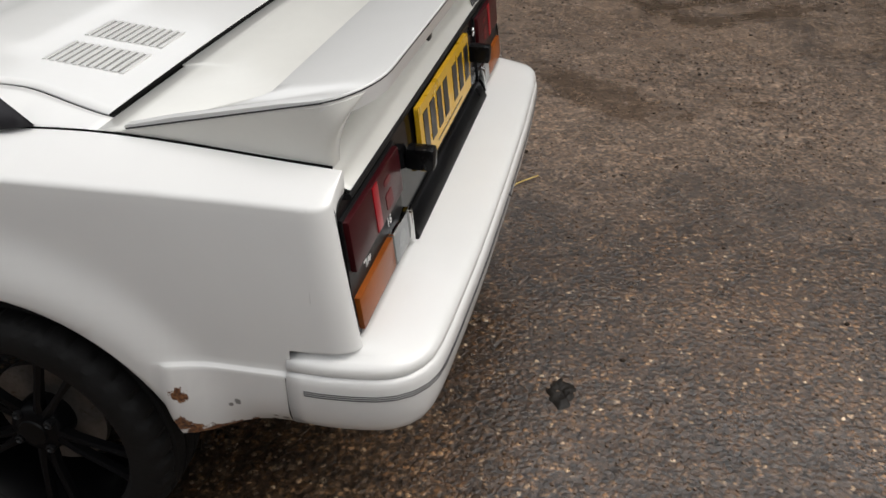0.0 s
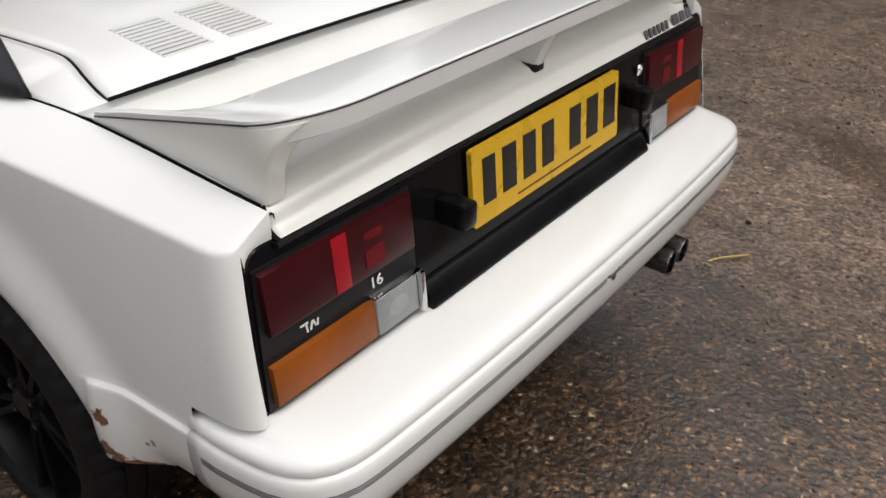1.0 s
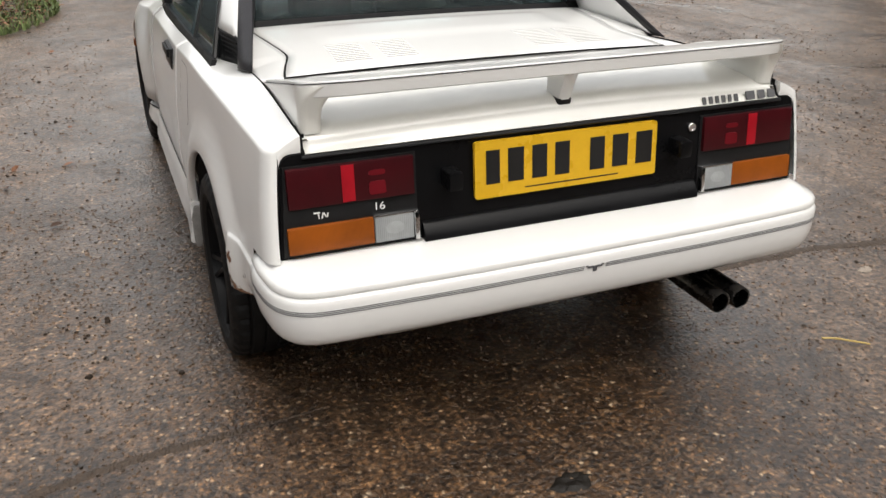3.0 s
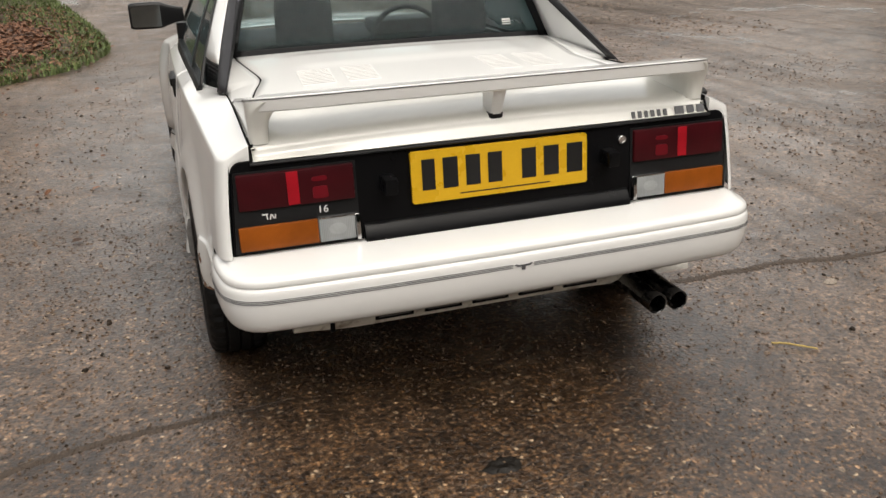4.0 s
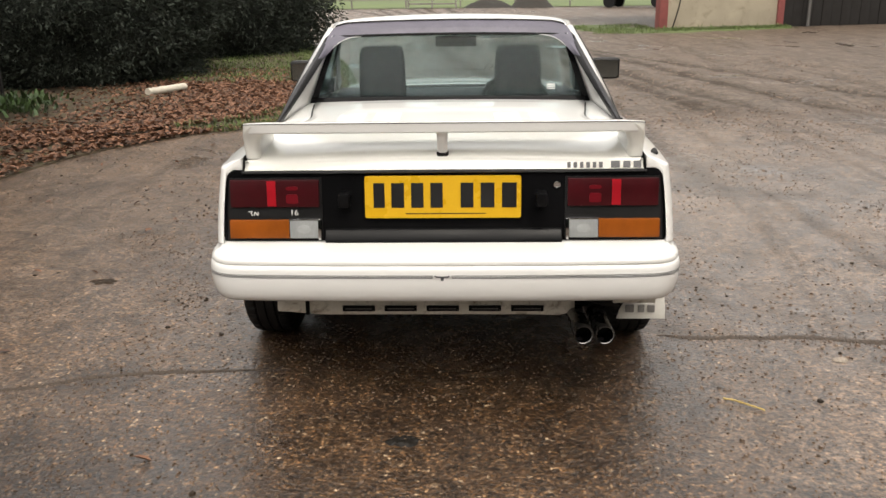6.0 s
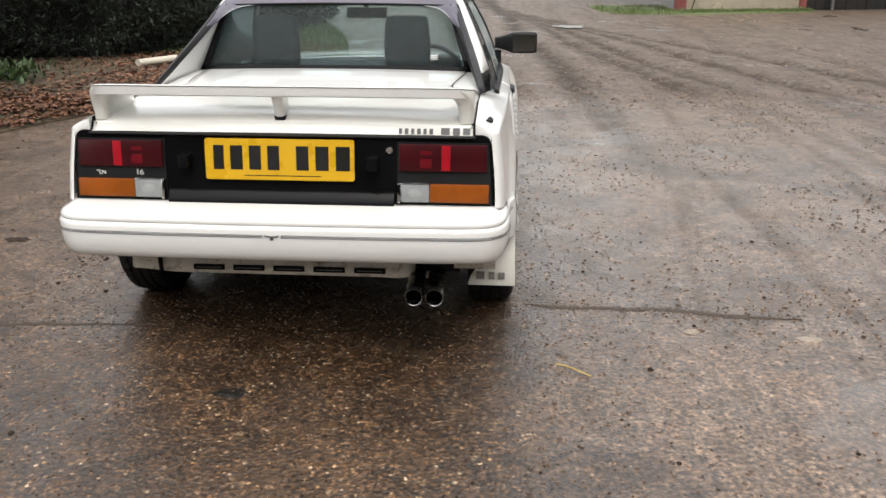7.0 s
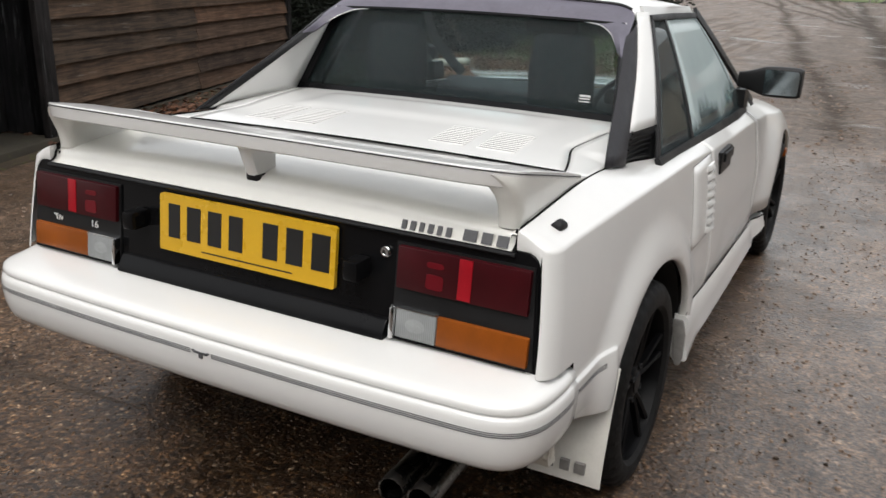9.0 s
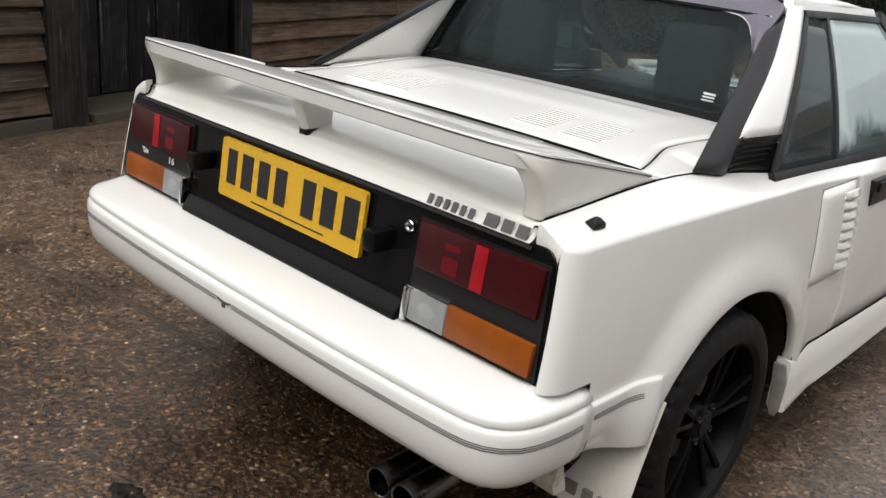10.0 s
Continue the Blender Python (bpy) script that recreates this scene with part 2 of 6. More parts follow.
M_HEAP = mat("soil_heap", (.030, .026, .022), .9, var=.3, scale=2, bump=.6)
M_RENDER = mat("cream_render", (.36, .31, .235), .85, var=.2, scale=1.4, fine=40, bump=.25, dirt=(.22, .19, .14), dirt_at=.56)
M_BRICK_RED = mat("red_painted_post", (.22, .060, .055), .7, var=.25, scale=5, bump=.3)
M_BARN = mat("barn_boards", (.012, .010, .009), .8, var=.35, scale=3, bump=.4)
M_FENCE = mat("grey_fence_wood", (.17, .16, .14), .8, var=.2, scale=5, bump=.2)
M_FAR_TREE = mat("haze_toned_trees", (.155, .165, .150), .95, var=.3, scale=.2, bump=0, island=.35, spec=.1)
M_FAR_CAR = mat("dark_car_paint", (.014, .017, .021), .35, var=.2, bump=0, coat=.1)
M_STRAW = mat("straw", (.50, .36, .12), .6, var=.2, scale=30, bump=.1)
M_CLOD = mat("wet_dirt", (.030, .021, .014), .75, var=.35, scale=40, bump=.4, island=.4, spec=.25)
M_SPLAT = mat("black_mud", (.010, .008, .006), .6, var=.35, scale=40, bump=.5, spec=.25)
M_STONE = mat("loose_chips", (.11, .074, .048), .4, var=.35, scale=30, bump=.1, island=.6)
M_GLINT_SPOT = mat("glint_spot", (.27, .225, .18), .6, var=.15, scale=30, bump=.2)
M_WATER = mat("puddle_water", (.030, .024, .018), .03, var=.15, scale=4, bump=0, rvar=.01)
M_WOODLOG = mat("pale_log", (.50, .46, .38), .7, var=.2, scale=10, bump=.2)


def wood(name, dark, light, along="x", streak=None, moss=None):
    """Weathered timber: grain stretched along one axis, dark cracks, worn streaks."""
    m, n, l, b = tree(name)
    co = n.new("ShaderNodeTexCoord").outputs["Object"]
    rnd = n.new("ShaderNodeObjectInfo").outputs["Random"]
    shift = n.new("ShaderNodeVectorMath")
    shift.operation = "ADD"
    off = n.new("ShaderNodeCombineXYZ")
    for k in range(3):
        l.new(maths(n, l, "MULTIPLY", rnd, 17.0 + 5 * k), off.inputs[k])
    l.new(co, shift.inputs[0])
    l.new(off.outputs[0], shift.inputs[1])
    mp = n.new("ShaderNodeMapping")
    mp.inputs["Scale"].default_value = (1.2, 16, 26) if along == "x" else (26, 16, 1.2)
    l.new(shift.outputs[0], mp.inputs[0])
    grain = noise_node(n, l, mp.outputs[0], 2.2, 8, .68, .5)
    blot = noise_node(n, l, shift.outputs[0], 3.0, 6, .65, .6)
    k = maths(n, l, "MULTIPLY_ADD", grain.outputs[0], .65, maths(n, l, "MULTIPLY", blot.outputs[0], .35))
    out = ramp(n, l, k, ((.34, tuple(c * .45 for c in dark)), (.46, dark), (.66, light))).outputs[0]
    tint = ramp(n, l, rnd, ((0, (.55, .56, .58)), (.45, (1, .95, .9)), (1, (1.35, 1.15, 1.0)))).outputs[0]
    out = blend(n, l, 1.0, out, tint, "MULTIPLY")
    if streak:
        mq = n.new("ShaderNodeMapping")
        mq.inputs["Scale"].default_value = (2.5, 30, 40) if along == "x" else (40, 30, 2.5)
        l.new(shift.outputs[0], mq.inputs[0])
        s = noise_node(n, l, mq.outputs[0], 1.0, 6, .7, .3)
        out = blend(n, l, ramp(n, l, s.outputs[0], ((.59, (0, 0, 0)), (.70, (.8, .8, .8)))).outputs[0], out, streak)
    l.new(out, b.inputs["Base Color"])
    b.inputs["Roughness"].default_value, b.inputs["Specular IOR Level"].default_value = .8, .25
    bp = n.new("ShaderNodeBump")
    bp.inputs["Strength"].default_value, bp.inputs["Distance"].default_value = .8, .005
    l.new(k, bp.inputs["Height"])
    l.new(bp.outputs[0], b.inputs["Normal"])
    return m


M_BOARD = wood("weathered_board", (.052, .040, .031), (.150, .108, .076), "x", (.20, .175, .145))
M_BOARD_BROWN = wood("brown_board", (.075, .050, .036), (.165, .112, .078), "x", (.22, .175, .135))
M_BLACK_WOOD = wood("black_painted_wood", (.012, .012, .013), (.036, .036, .039), "z", (.17, .175, .18))


# wheel ruts in the dirt beyond the paving: x at y = 0, slope, half width
RUTS = ((3.60, -.125, .26), (2.05, -.065, .26), (1.90, -.145, .20), (5.90, -.221, .22), (4.45, -.160, .24), (7.6, -.30, .22))


def ground_mat():
    """Wet worn yard: small stone chips in a brown binder, damp stains, mud film with sky sheen in its colour, wheel
    tracks and wet hollows.
    """
    m, n, l, b = tree("wet_yard")
    co = n.new("ShaderNodeTexCoord").outputs["Object"]
    wob = noise_node(n, l, co, 75, 4, .6)
    bent = n.new("ShaderNodeVectorMath")
    bent.operation = "MULTIPLY_ADD"
    l.new(wob.outputs["Color"], bent.inputs[0])
    bent.inputs[1].default_value = (.019, .019, .0)
    l.new(co, bent.inputs[2])
    stone = bent.outputs[0]

    def chips(scale):
        v = n.new("ShaderNodeTexVoronoi")
        v.inputs["Scale"].default_value = scale
        l.new(stone, v.inputs["Vector"])
        s = n.new("ShaderNodeSeparateColor")
        l.new(v.outputs["Color"], s.inputs[0])
        return v, s
    chip, sep = chips(72)
    chip2, sep2 = chips(36)
    tone = ramp(n, l, sep.outputs[0], ((0, (.012, .008, .005)), (.30, (.034, .020, .012)), (.55, (.082, .044, .020)), (.80, (.138, .076, .035)), (.955, (.22, .145, .085)), (1, (.42, .34, .25)))).outputs[0]
    big_tone = ramp(n, l, sep2.outputs[1], ((0, (.024, .016, .010)), (.5, (.090, .054, .030)), (.9, (.14, .092, .056)), (1, (.24, .18, .125)))).outputs[0]
    big_pick = maths(n, l, "MULTIPLY", ramp(n, l, chip2.outputs["Distance"], ((.18, (1, 1, 1)), (.50, (0, 0, 0)))).outputs[0], ramp(n, l, sep2.outputs[0], ((.60, (0, 0, 0)), (.66, (1, 1, 1)))).outputs[0])
    fine = noise_node(n, l, co, 260, 4, .6)
    binder = ramp(n, l, fine.outputs[0], ((.3, (.018, .011, .007)), (.7, (.066, .040, .023)))).outputs[0]
    pick = ramp(n, l, chip.outputs["Distance"], ((.26, (1, 1, 1)), (.62, (0, 0, 0)))).outputs[0]
    out = blend(n, l, pick, binder, tone)
    out = blend(n, l, big_pick, out, big_tone)
    spot = noise_node(n, l, co, 11, 7, .72, .4)
    out = blend(n, l, 1.0, out, ramp(n, l, spot.outputs[0], ((.32, (.50, .49, .47)), (.50, (1, 1, 1)), (.70, (1.45, 1.40, 1.34)))).outputs[0], "MULTIPLY")
    damp = noise_node(n, l, co, .9, 6, .6, .5)
    out = blend(n, l, 1.0, out, ramp(n, l, damp.outputs[0], ((.30, (.58, .56, .54)), (.60, (1.15, 1.12, 1.08)))).outputs[0], "MULTIPLY")
    # mud film; its paler tone right and beyond the car holds painted sky sheen
    pos = n.new("ShaderNodeSeparateXYZ")
    l.new(co, pos.inputs[0])
    reach = maths(n, l, "MAXIMUM", maths(n, l, "MULTIPLY_ADD", pos.outputs[0], .44, -.08), maths(n, l, "MULTIPLY_ADD", pos.outputs[0], -.28, -.09))
    far = maths(n, l, "ADD", reach, maths(n, l, "MULTIPLY", pos.outputs[1], .022))
    mudn = noise_node(n, l, co, 1.6, 7, .68, .8)
    mk = maths(n, l, "ADD", maths(n, l, "ADD", maths(n, l, "MINIMUM", far, .62), -.36), maths(n, l, "MULTIPLY", mudn.outputs[0], .95))
    mk = maths(n, l, "ADD", mk, maths(n, l, "MULTIPLY_ADD", spot.outputs[0], .55, -.275))
    mk = maths(n, l, "SUBTRACT", mk, maths(n, l, "MULTIPLY", ramp(n, l, maths(n, l, "MULTIPLY_ADD", pos.outputs[1], .2, .5), ((.40, (1, 1, 1)), (.66, (0, 0, 0)))).outputs[0], maths(n, l, "MULTIPLY", ramp(n, l, maths(n, l, "MULTIPLY_ADD", pos.outputs[0], .5, .5), ((.55, (1, 1, 1)), (.95, (0, 0, 0)))).outputs[0], .17)))
    mud = ramp(n, l, mk, ((.22, (0, 0, 0)), (.80, (.68, .68, .68)))).outputs[0]
    mudc = ramp(n, l, noise_node(n, l, co, 9, 7, .75).outputs[0], ((.3, (.100, .070, .050)), (.7, (.225, .165, .124)))).outputs[0]
    grit = ramp(n, l, sep.outputs[1], ((0, (.62, .61, .60)), (.6, (1, 1, 1)), (1, (1.22, 1.2, 1.18)))).outputs[0]
    mudc = blend(n, l, 1.0, mudc, grit, "MULTIPLY")
    pits = ramp(n, l, noise_node(n, l, co, 26, 6, .7, .3).outputs[0], ((.34, (.30, .28, .26)), (.47, (.95, .95, .95)), (.66, (1.28, 1.26, 1.24)))).outputs[0]
    mudc = blend(n, l, 1.0, mudc, pits, "MULTIPLY")
    out = blend(n, l, mud, out, mudc)
    grain = noise_node(n, l, co, 58, 4, .62, .2)
    out = blend(n, l, 1.0, out, ramp(n, l, grain.outputs[0], ((.36, (.22, .20, .18)), (.48, (.95, .95, .95)), (.64, (2.0, 1.94, 1.84)))).outputs[0], "MULTIPLY")
    patch = noise_node(n, l, co, 1.1, 8, .7, 1.2)
    out = blend(n, l, 1.0, out, ramp(n, l, patch.outputs[0], ((.36, (.50, .48, .46)), (.50, (1.08, 1.07, 1.05)), (.64, (1.30, 1.28, 1.25)))).outputs[0], "MULTIPLY")
    # rutted dirt beyond the paved part
    lump = noise_node(n, l, co, 15, 7, .72, .5)
    clods = ramp(n, l, lump.outputs[0], ((.36, (.34, .32, .30)), (.50, (1, 1, 1)), (.64, (1.5, 1.47, 1.42)))).outputs[0]
    past = maths(n, l, "MULTIPLY_ADD", pos.outputs[0], -.22, pos.outputs[1])
    past = maths(n, l, "ADD", past, maths(n, l, "MULTIPLY_ADD", noise_node(n, l, co, 1.3, 6, .7, .6).outputs[0], 1.6, -.8))
    past = maths(n, l, "MULTIPLY", ramp(n, l, maths(n, l, "MULTIPLY_ADD", past, 1.1, -6.1), ((0, (0, 0, 0)), (1, (1, 1, 1)))).outputs[0], ramp(n, l, maths(n, l, "MULTIPLY_ADD", pos.outputs[0], 1.2, 1.2), ((0, (0, 0, 0)), (1, (1, 1, 1)))).outputs[0])
    dirt = ramp(n, l, noise_node(n, l, co, 3.4, 8, .74, .9).outputs[0], ((.34, (.050, .038, .029)), (.50, (.108, .082, .063)), (.66, (.190, .150, .119)))).outputs[0]
    dirt = blend(n, l, 1.0, dirt, clods, "MULTIPLY")
    out = blend(n, l, maths(n, l, "MULTIPLY", past, .72), out, dirt)
    out = blend(n, l, .55, out, blend(n, l, 1.0, out, clods, "MULTIPLY"))
    # gritty smear across the paved part
    smear = maths(n, l, "ABSOLUTE", maths(n, l, "SUBTRACT", maths(n, l, "ADD", pos.outputs[0], maths(n, l, "MULTIPLY", pos.outputs[1], .07)), 2.08))
    smear = maths(n, l, "ADD", maths(n, l, "SUBTRACT", 1.0, maths(n, l, "DIVIDE", smear, .26)), maths(n, l, "MULTIPLY_ADD", lump.outputs[0], 2.6, -1.5))
    smear = maths(n, l, "MULTIPLY", ramp(n, l, smear, ((.1, (0, 0, 0)), (.7, (1, 1, 1)))).outputs[0], ramp(n, l, maths(n, l, "MULTIPLY_ADD", pos.outputs[1], .6, -1.3), ((0, (0, 0, 0)), (1, (1, 1, 1)))).outputs[0])
    out = blend(n, l, maths(n, l, "MULTIPLY", smear, .75), out, (.060, .046, .035))
    # wheel tracks running away from the car
    mp = n.new("ShaderNodeMapping")
    mp.inputs["Rotation"].default_value = (0, 0, radians(16))
    mp.inputs["Scale"].default_value = (1.5, .10, 1)
    l.new(co, mp.inputs[0])
    tr = noise_node(n, l, mp.outputs[0], 1.5, 7, .66, 1.6)
    side = ramp(n, l, far, ((.25, (0, 0, 0)), (.65, (1, 1, 1)))).outputs[0]
    tk = maths(n, l, "MULTIPLY", ramp(n, l, tr.outputs[0], ((.50, (0, 0, 0)), (.60, (1, 1, 1)))).outputs[0], side)
    tk = maths(n, l, "MULTIPLY", tk, .4)
    jag = maths(n, l, "MULTIPLY_ADD", noise_node(n, l, co, 5, 5, .65).outputs[0], .26, -.13)
    across = maths(n, l, "ADD", pos.outputs[0], jag)
    for at, slope, w in RUTS:
        bend = maths(n, l, "MULTIPLY", maths(n, l, "SINE", maths(n, l, "MULTIPLY_ADD", pos.outputs[1], .6, at)), .08)
        d = maths(n, l, "SUBTRACT", across, maths(n, l, "ADD", bend, maths(n, l, "MULTIPLY_ADD", pos.outputs[1], slope, at)))
        rk = maths(n, l, "SUBTRACT", 1.0, maths(n, l, "DIVIDE", maths(n, l, "ABSOLUTE", d), w * 1.5))
        rk = maths(n, l, "ADD", rk, maths(n, l, "ADD", maths(n, l, "MULTIPLY_ADD", spot.outputs[0], 2.0, -1.1), maths(n, l, "MULTIPLY_ADD", patch.outputs[0], 2.4, -1.25)))
        rk = maths(n, l, "MULTIPLY", ramp(n, l, rk, ((-.1, (0, 0, 0)), (.85, (1, 1, 1)))).outputs[0], ramp(n, l, maths(n, l, "MULTIPLY_ADD", pos.outputs[1], .8, -4.8), ((.0, (0, 0, 0)), (1, (1, 1, 1)))).outputs[0])
        tk = maths(n, l, "MAXIMUM", tk, rk)
    out = blend(n, l, maths(n, l, "MULTIPLY", tk, .80), out, (.046, .036, .028))
    # wet hollows
    low = noise_node(n, l, co, .75, 5, .6, .6)
    pud = maths(n, l, "MULTIPLY", ramp(n, l, low.outputs[0], ((.60, (0, 0, 0)), (.66, (1, 1, 1)))).outputs[0], side)
    out = blend(n, l, maths(n, l, "MULTIPLY", pud, .5), out, (.075, .055, .042))
    l.new(out, b.inputs["Base Color"])
    wet = ramp(n, l, noise_node(n, l, co, 2.3, 6, .65, .4).outputs[0], ((.35, (.24,) * 3), (.66, (.52,) * 3))).outputs[0]
    wet = blend(n, l, maths(n, l, "MULTIPLY", mud, .6), wet, (.55, .55, .55))
    wet = blend(n, l, maths(n, l, "MULTIPLY", tk, .8), wet, (.75, .75, .75))
    wet = blend(n, l, maths(n, l, "MULTIPLY", past, .6), wet, (.62, .62, .62))
    wet = blend(n, l, pud, wet, (.07, .07, .07))
    l.new(wet, b.inputs["Roughness"])
    l.new(maths(n, l, "SUBTRACT", maths(n, l, "SUBTRACT", .5, maths(n, l, "MULTIPLY", past, .12)), maths(n, l, "MULTIPLY", tk, .30)), b.inputs["Specular IOR Level"])
    # film of rain water
    b.inputs["Coat IOR"].default_value = 1.52
    film = noise_node(n, l, co, 3.1, 6, .66, .5)
    near = ramp(n, l, maths(n, l, "MULTIPLY_ADD", pos.outputs[1], .1, 0), ((.30, (1, 1, 1)), (.75, (.12, .12, .12)))).outputs[0]
    near = maths(n, l, "MULTIPLY", near, maths(n, l, "SUBTRACT", 1.0, maths(n, l, "MAXIMUM", maths(n, l, "MULTIPLY", tk, .8), maths(n, l, "MULTIPLY", past, .6))))
    dry = ramp(n, l, maths(n, l, "MULTIPLY_ADD", pos.outputs[0], .25, 1.0), ((.55, (.40, .40, .40)), (.80, (1, 1, 1)))).outputs[0]
    near = maths(n, l, "MULTIPLY", near, dry)
    l.new(maths(n, l, "MULTIPLY", maths(n, l, "MULTIPLY", near, maths(n, l, "SUBTRACT", 1.0, maths(n, l, "MULTIPLY", smear, .6))), ramp(n, l, film.outputs[0], ((.34, (1, 1, 1)), (.66, (.6, .6, .6)))).outputs[0]), b.inputs["Coat Weight"])
    l.new(ramp(n, l, film.outputs[0], ((.34, (.20, .20, .20)), (.66, (.34, .34, .34)))).outputs[0], b.inputs["Coat Roughness"])
    h1 = ramp(n, l, chip.outputs["Distance"], ((.0, (1, 1, 1)), (.75, (0, 0, 0)))).outputs[0]
    hh = maths(n, l, "MULTIPLY", maths(n, l, "ADD", h1, maths(n, l, "MULTIPLY", big_pick, .9)), maths(n, l, "SUBTRACT", 1.0, maths(n, l, "MULTIPLY", mud, .3)))
    hh = maths(n, l, "ADD", hh, maths(n, l, "MULTIPLY", fine.outputs[0], .5))
    hh = maths(n, l, "MULTIPLY", hh, maths(n, l, "SUBTRACT", 1.0, maths(n, l, "MULTIPLY", pud, .85)))
    bp = n.new("ShaderNodeBump")
    bp.inputs["Strength"].default_value, bp.inputs["Distance"].default_value = .75, .0042
    l.new(hh, bp.inputs["Height"])
    bp2 = n.new("ShaderNodeBump")
    bp2.inputs["Strength"].default_value, bp2.inputs["Distance"].default_value = .35, .014
    coarse = maths(n, l, "SUBTRACT", maths(n, l, "ADD", noise_node(n, l, co, 7, 7, .66).outputs[0], maths(n, l, "MULTIPLY", spot.outputs[0], .5)), maths(n, l, "MULTIPLY", tk, .35))
    coarse = maths(n, l, "ADD", coarse, maths(n, l, "MULTIPLY", lump.outputs[0], maths(n, l, "MULTIPLY_ADD", past, 1.2, .35)))
    l.new(coarse, bp2.inputs["Height"])
    l.new(bp.outputs[0], bp2.inputs["Normal"])
    l.new(bp2.outputs[0], b.inputs["Normal"])
    bp3 = n.new("ShaderNodeBump")
    bp3.inputs["Strength"].default_value, bp3.inputs["Distance"].default_value = .4, .0026
    l.new(maths(n, l, "ADD", hh, maths(n, l, "MULTIPLY", grain.outputs[0], 1.2)), bp3.inputs["Height"])
    l.new(bp3.outputs[0], b.inputs["Coat Normal"])
    return m


M_YARD = ground_mat()

# ---------------------------------------------------------------- helpers
def spl(pts):
    """A smooth curve through (x, y) pairs: monotone cubic, flat past its ends."""
    xs = [p[0] for p in pts]
    ys = [p[1] for p in pts]
    n = len(xs)
    d = [(ys[i + 1] - ys[i]) / (xs[i + 1] - xs[i]) for i in range(n - 1)]
    m = [d[0]] + [0 if d[i - 1] * d[i] <= 0 else 2 * d[i - 1] * d[i] / (d[i - 1] + d[i]) for i in range(1, n - 1)] + [d[-1]]

    def f(x):
        if x <= xs[0]:
            return ys[0]
        if x >= xs[-1]:
            return ys[-1]
        i = max(j for j in range(n - 1) if xs[j] <= x)
        h = xs[i + 1] - xs[i]
        t = (x - xs[i]) / h
        return ((2 * t ** 3 - 3 * t * t + 1) * ys[i] + (t ** 3 - 2 * t * t + t) * h * m[i]
                + (3 * t * t - 2 * t ** 3) * ys[i + 1] + (t ** 3 - t * t) * h * m[i + 1])
    return f


def sm(a, b, x):
    t = min(1, max(0, (x - a) / (b - a)))
    return t * t * (3 - 2 * t)


def lerp(a, b, t):
    return a + (b - a) * t


def vl(a, b, t):
    return Vector(a).lerp(Vector(b), t)


def curve3(pts, n):
    """n + 1 points evenly spread along a smooth line through the given points."""
    pts = [Vector(p) for p in pts]
    s = [0]
    for a, b in zip(pts, pts[1:]):
        s.append(s[-1] + (b - a).length)
    fs = [spl(list(zip(s, [p[k] for p in pts]))) for k in range(3)]
    return [Vector([f(s[-1] * i / n) for f in fs]) for i in range(n + 1)]


class Patch:
    """Collects grids of points and solid blocks into one mesh."""

    def __init__(self):
        self.v, self.f = [], []

    def grid(self, rows, flip=False, wrap=False):
        o, w = len(self.v), len(rows[0])
        for r in rows:
            self.v += [tuple(p) for p in r]
        for i in range(len(rows) - 1):
            for j in range(w if wrap else w - 1):
                k = (j + 1) % w
                q = [o + i * w + j, o + i * w + k, o + (i + 1) * w + k, o + (i + 1) * w + j]
                self.f.append(q[::-1] if flip else q)
        return self

    def fan(self, ring, flip=False):
        o = len(self.v)
        c = sum((Vector(p) for p in ring), Vector()) / len(ring)
        self.v += [tuple(p) for p in ring] + [tuple(c)]
        for j in range(len(ring)):
            q = [o + j, o + (j + 1) % len(ring), o + len(ring)]
            self.f.append(q[::-1] if flip else q)
        return self

    def loft(self, rings, caps=True):
        self.grid(rings, wrap=True)
        if caps:
            self.fan(rings[0], True)
            self.fan(rings[-1])
        return self

    def box(self, lo, hi, m=None):
        o = len(self.v)
        for z in (lo[2], hi[2]):
            for x, y in ((lo[0], lo[1]), (hi[0], lo[1]), (hi[0], hi[1]), (lo[0], hi[1])):
                p = Vector((x, y, z))
                self.v.append(tuple(m @ p if m else p))
        for q in ((3, 2, 1, 0), (4, 5, 6, 7), (0, 1, 5, 4), (1, 2, 6, 5), (2, 3, 7, 6), (3, 0, 4, 7)):
            self.f.append([o + k for k in q])
        return self

    def mirror(self):
        self.v = [(-x, y, z) for x, y, z in self.v]
        self.f = [f[::-1] for f in self.f]
        return self


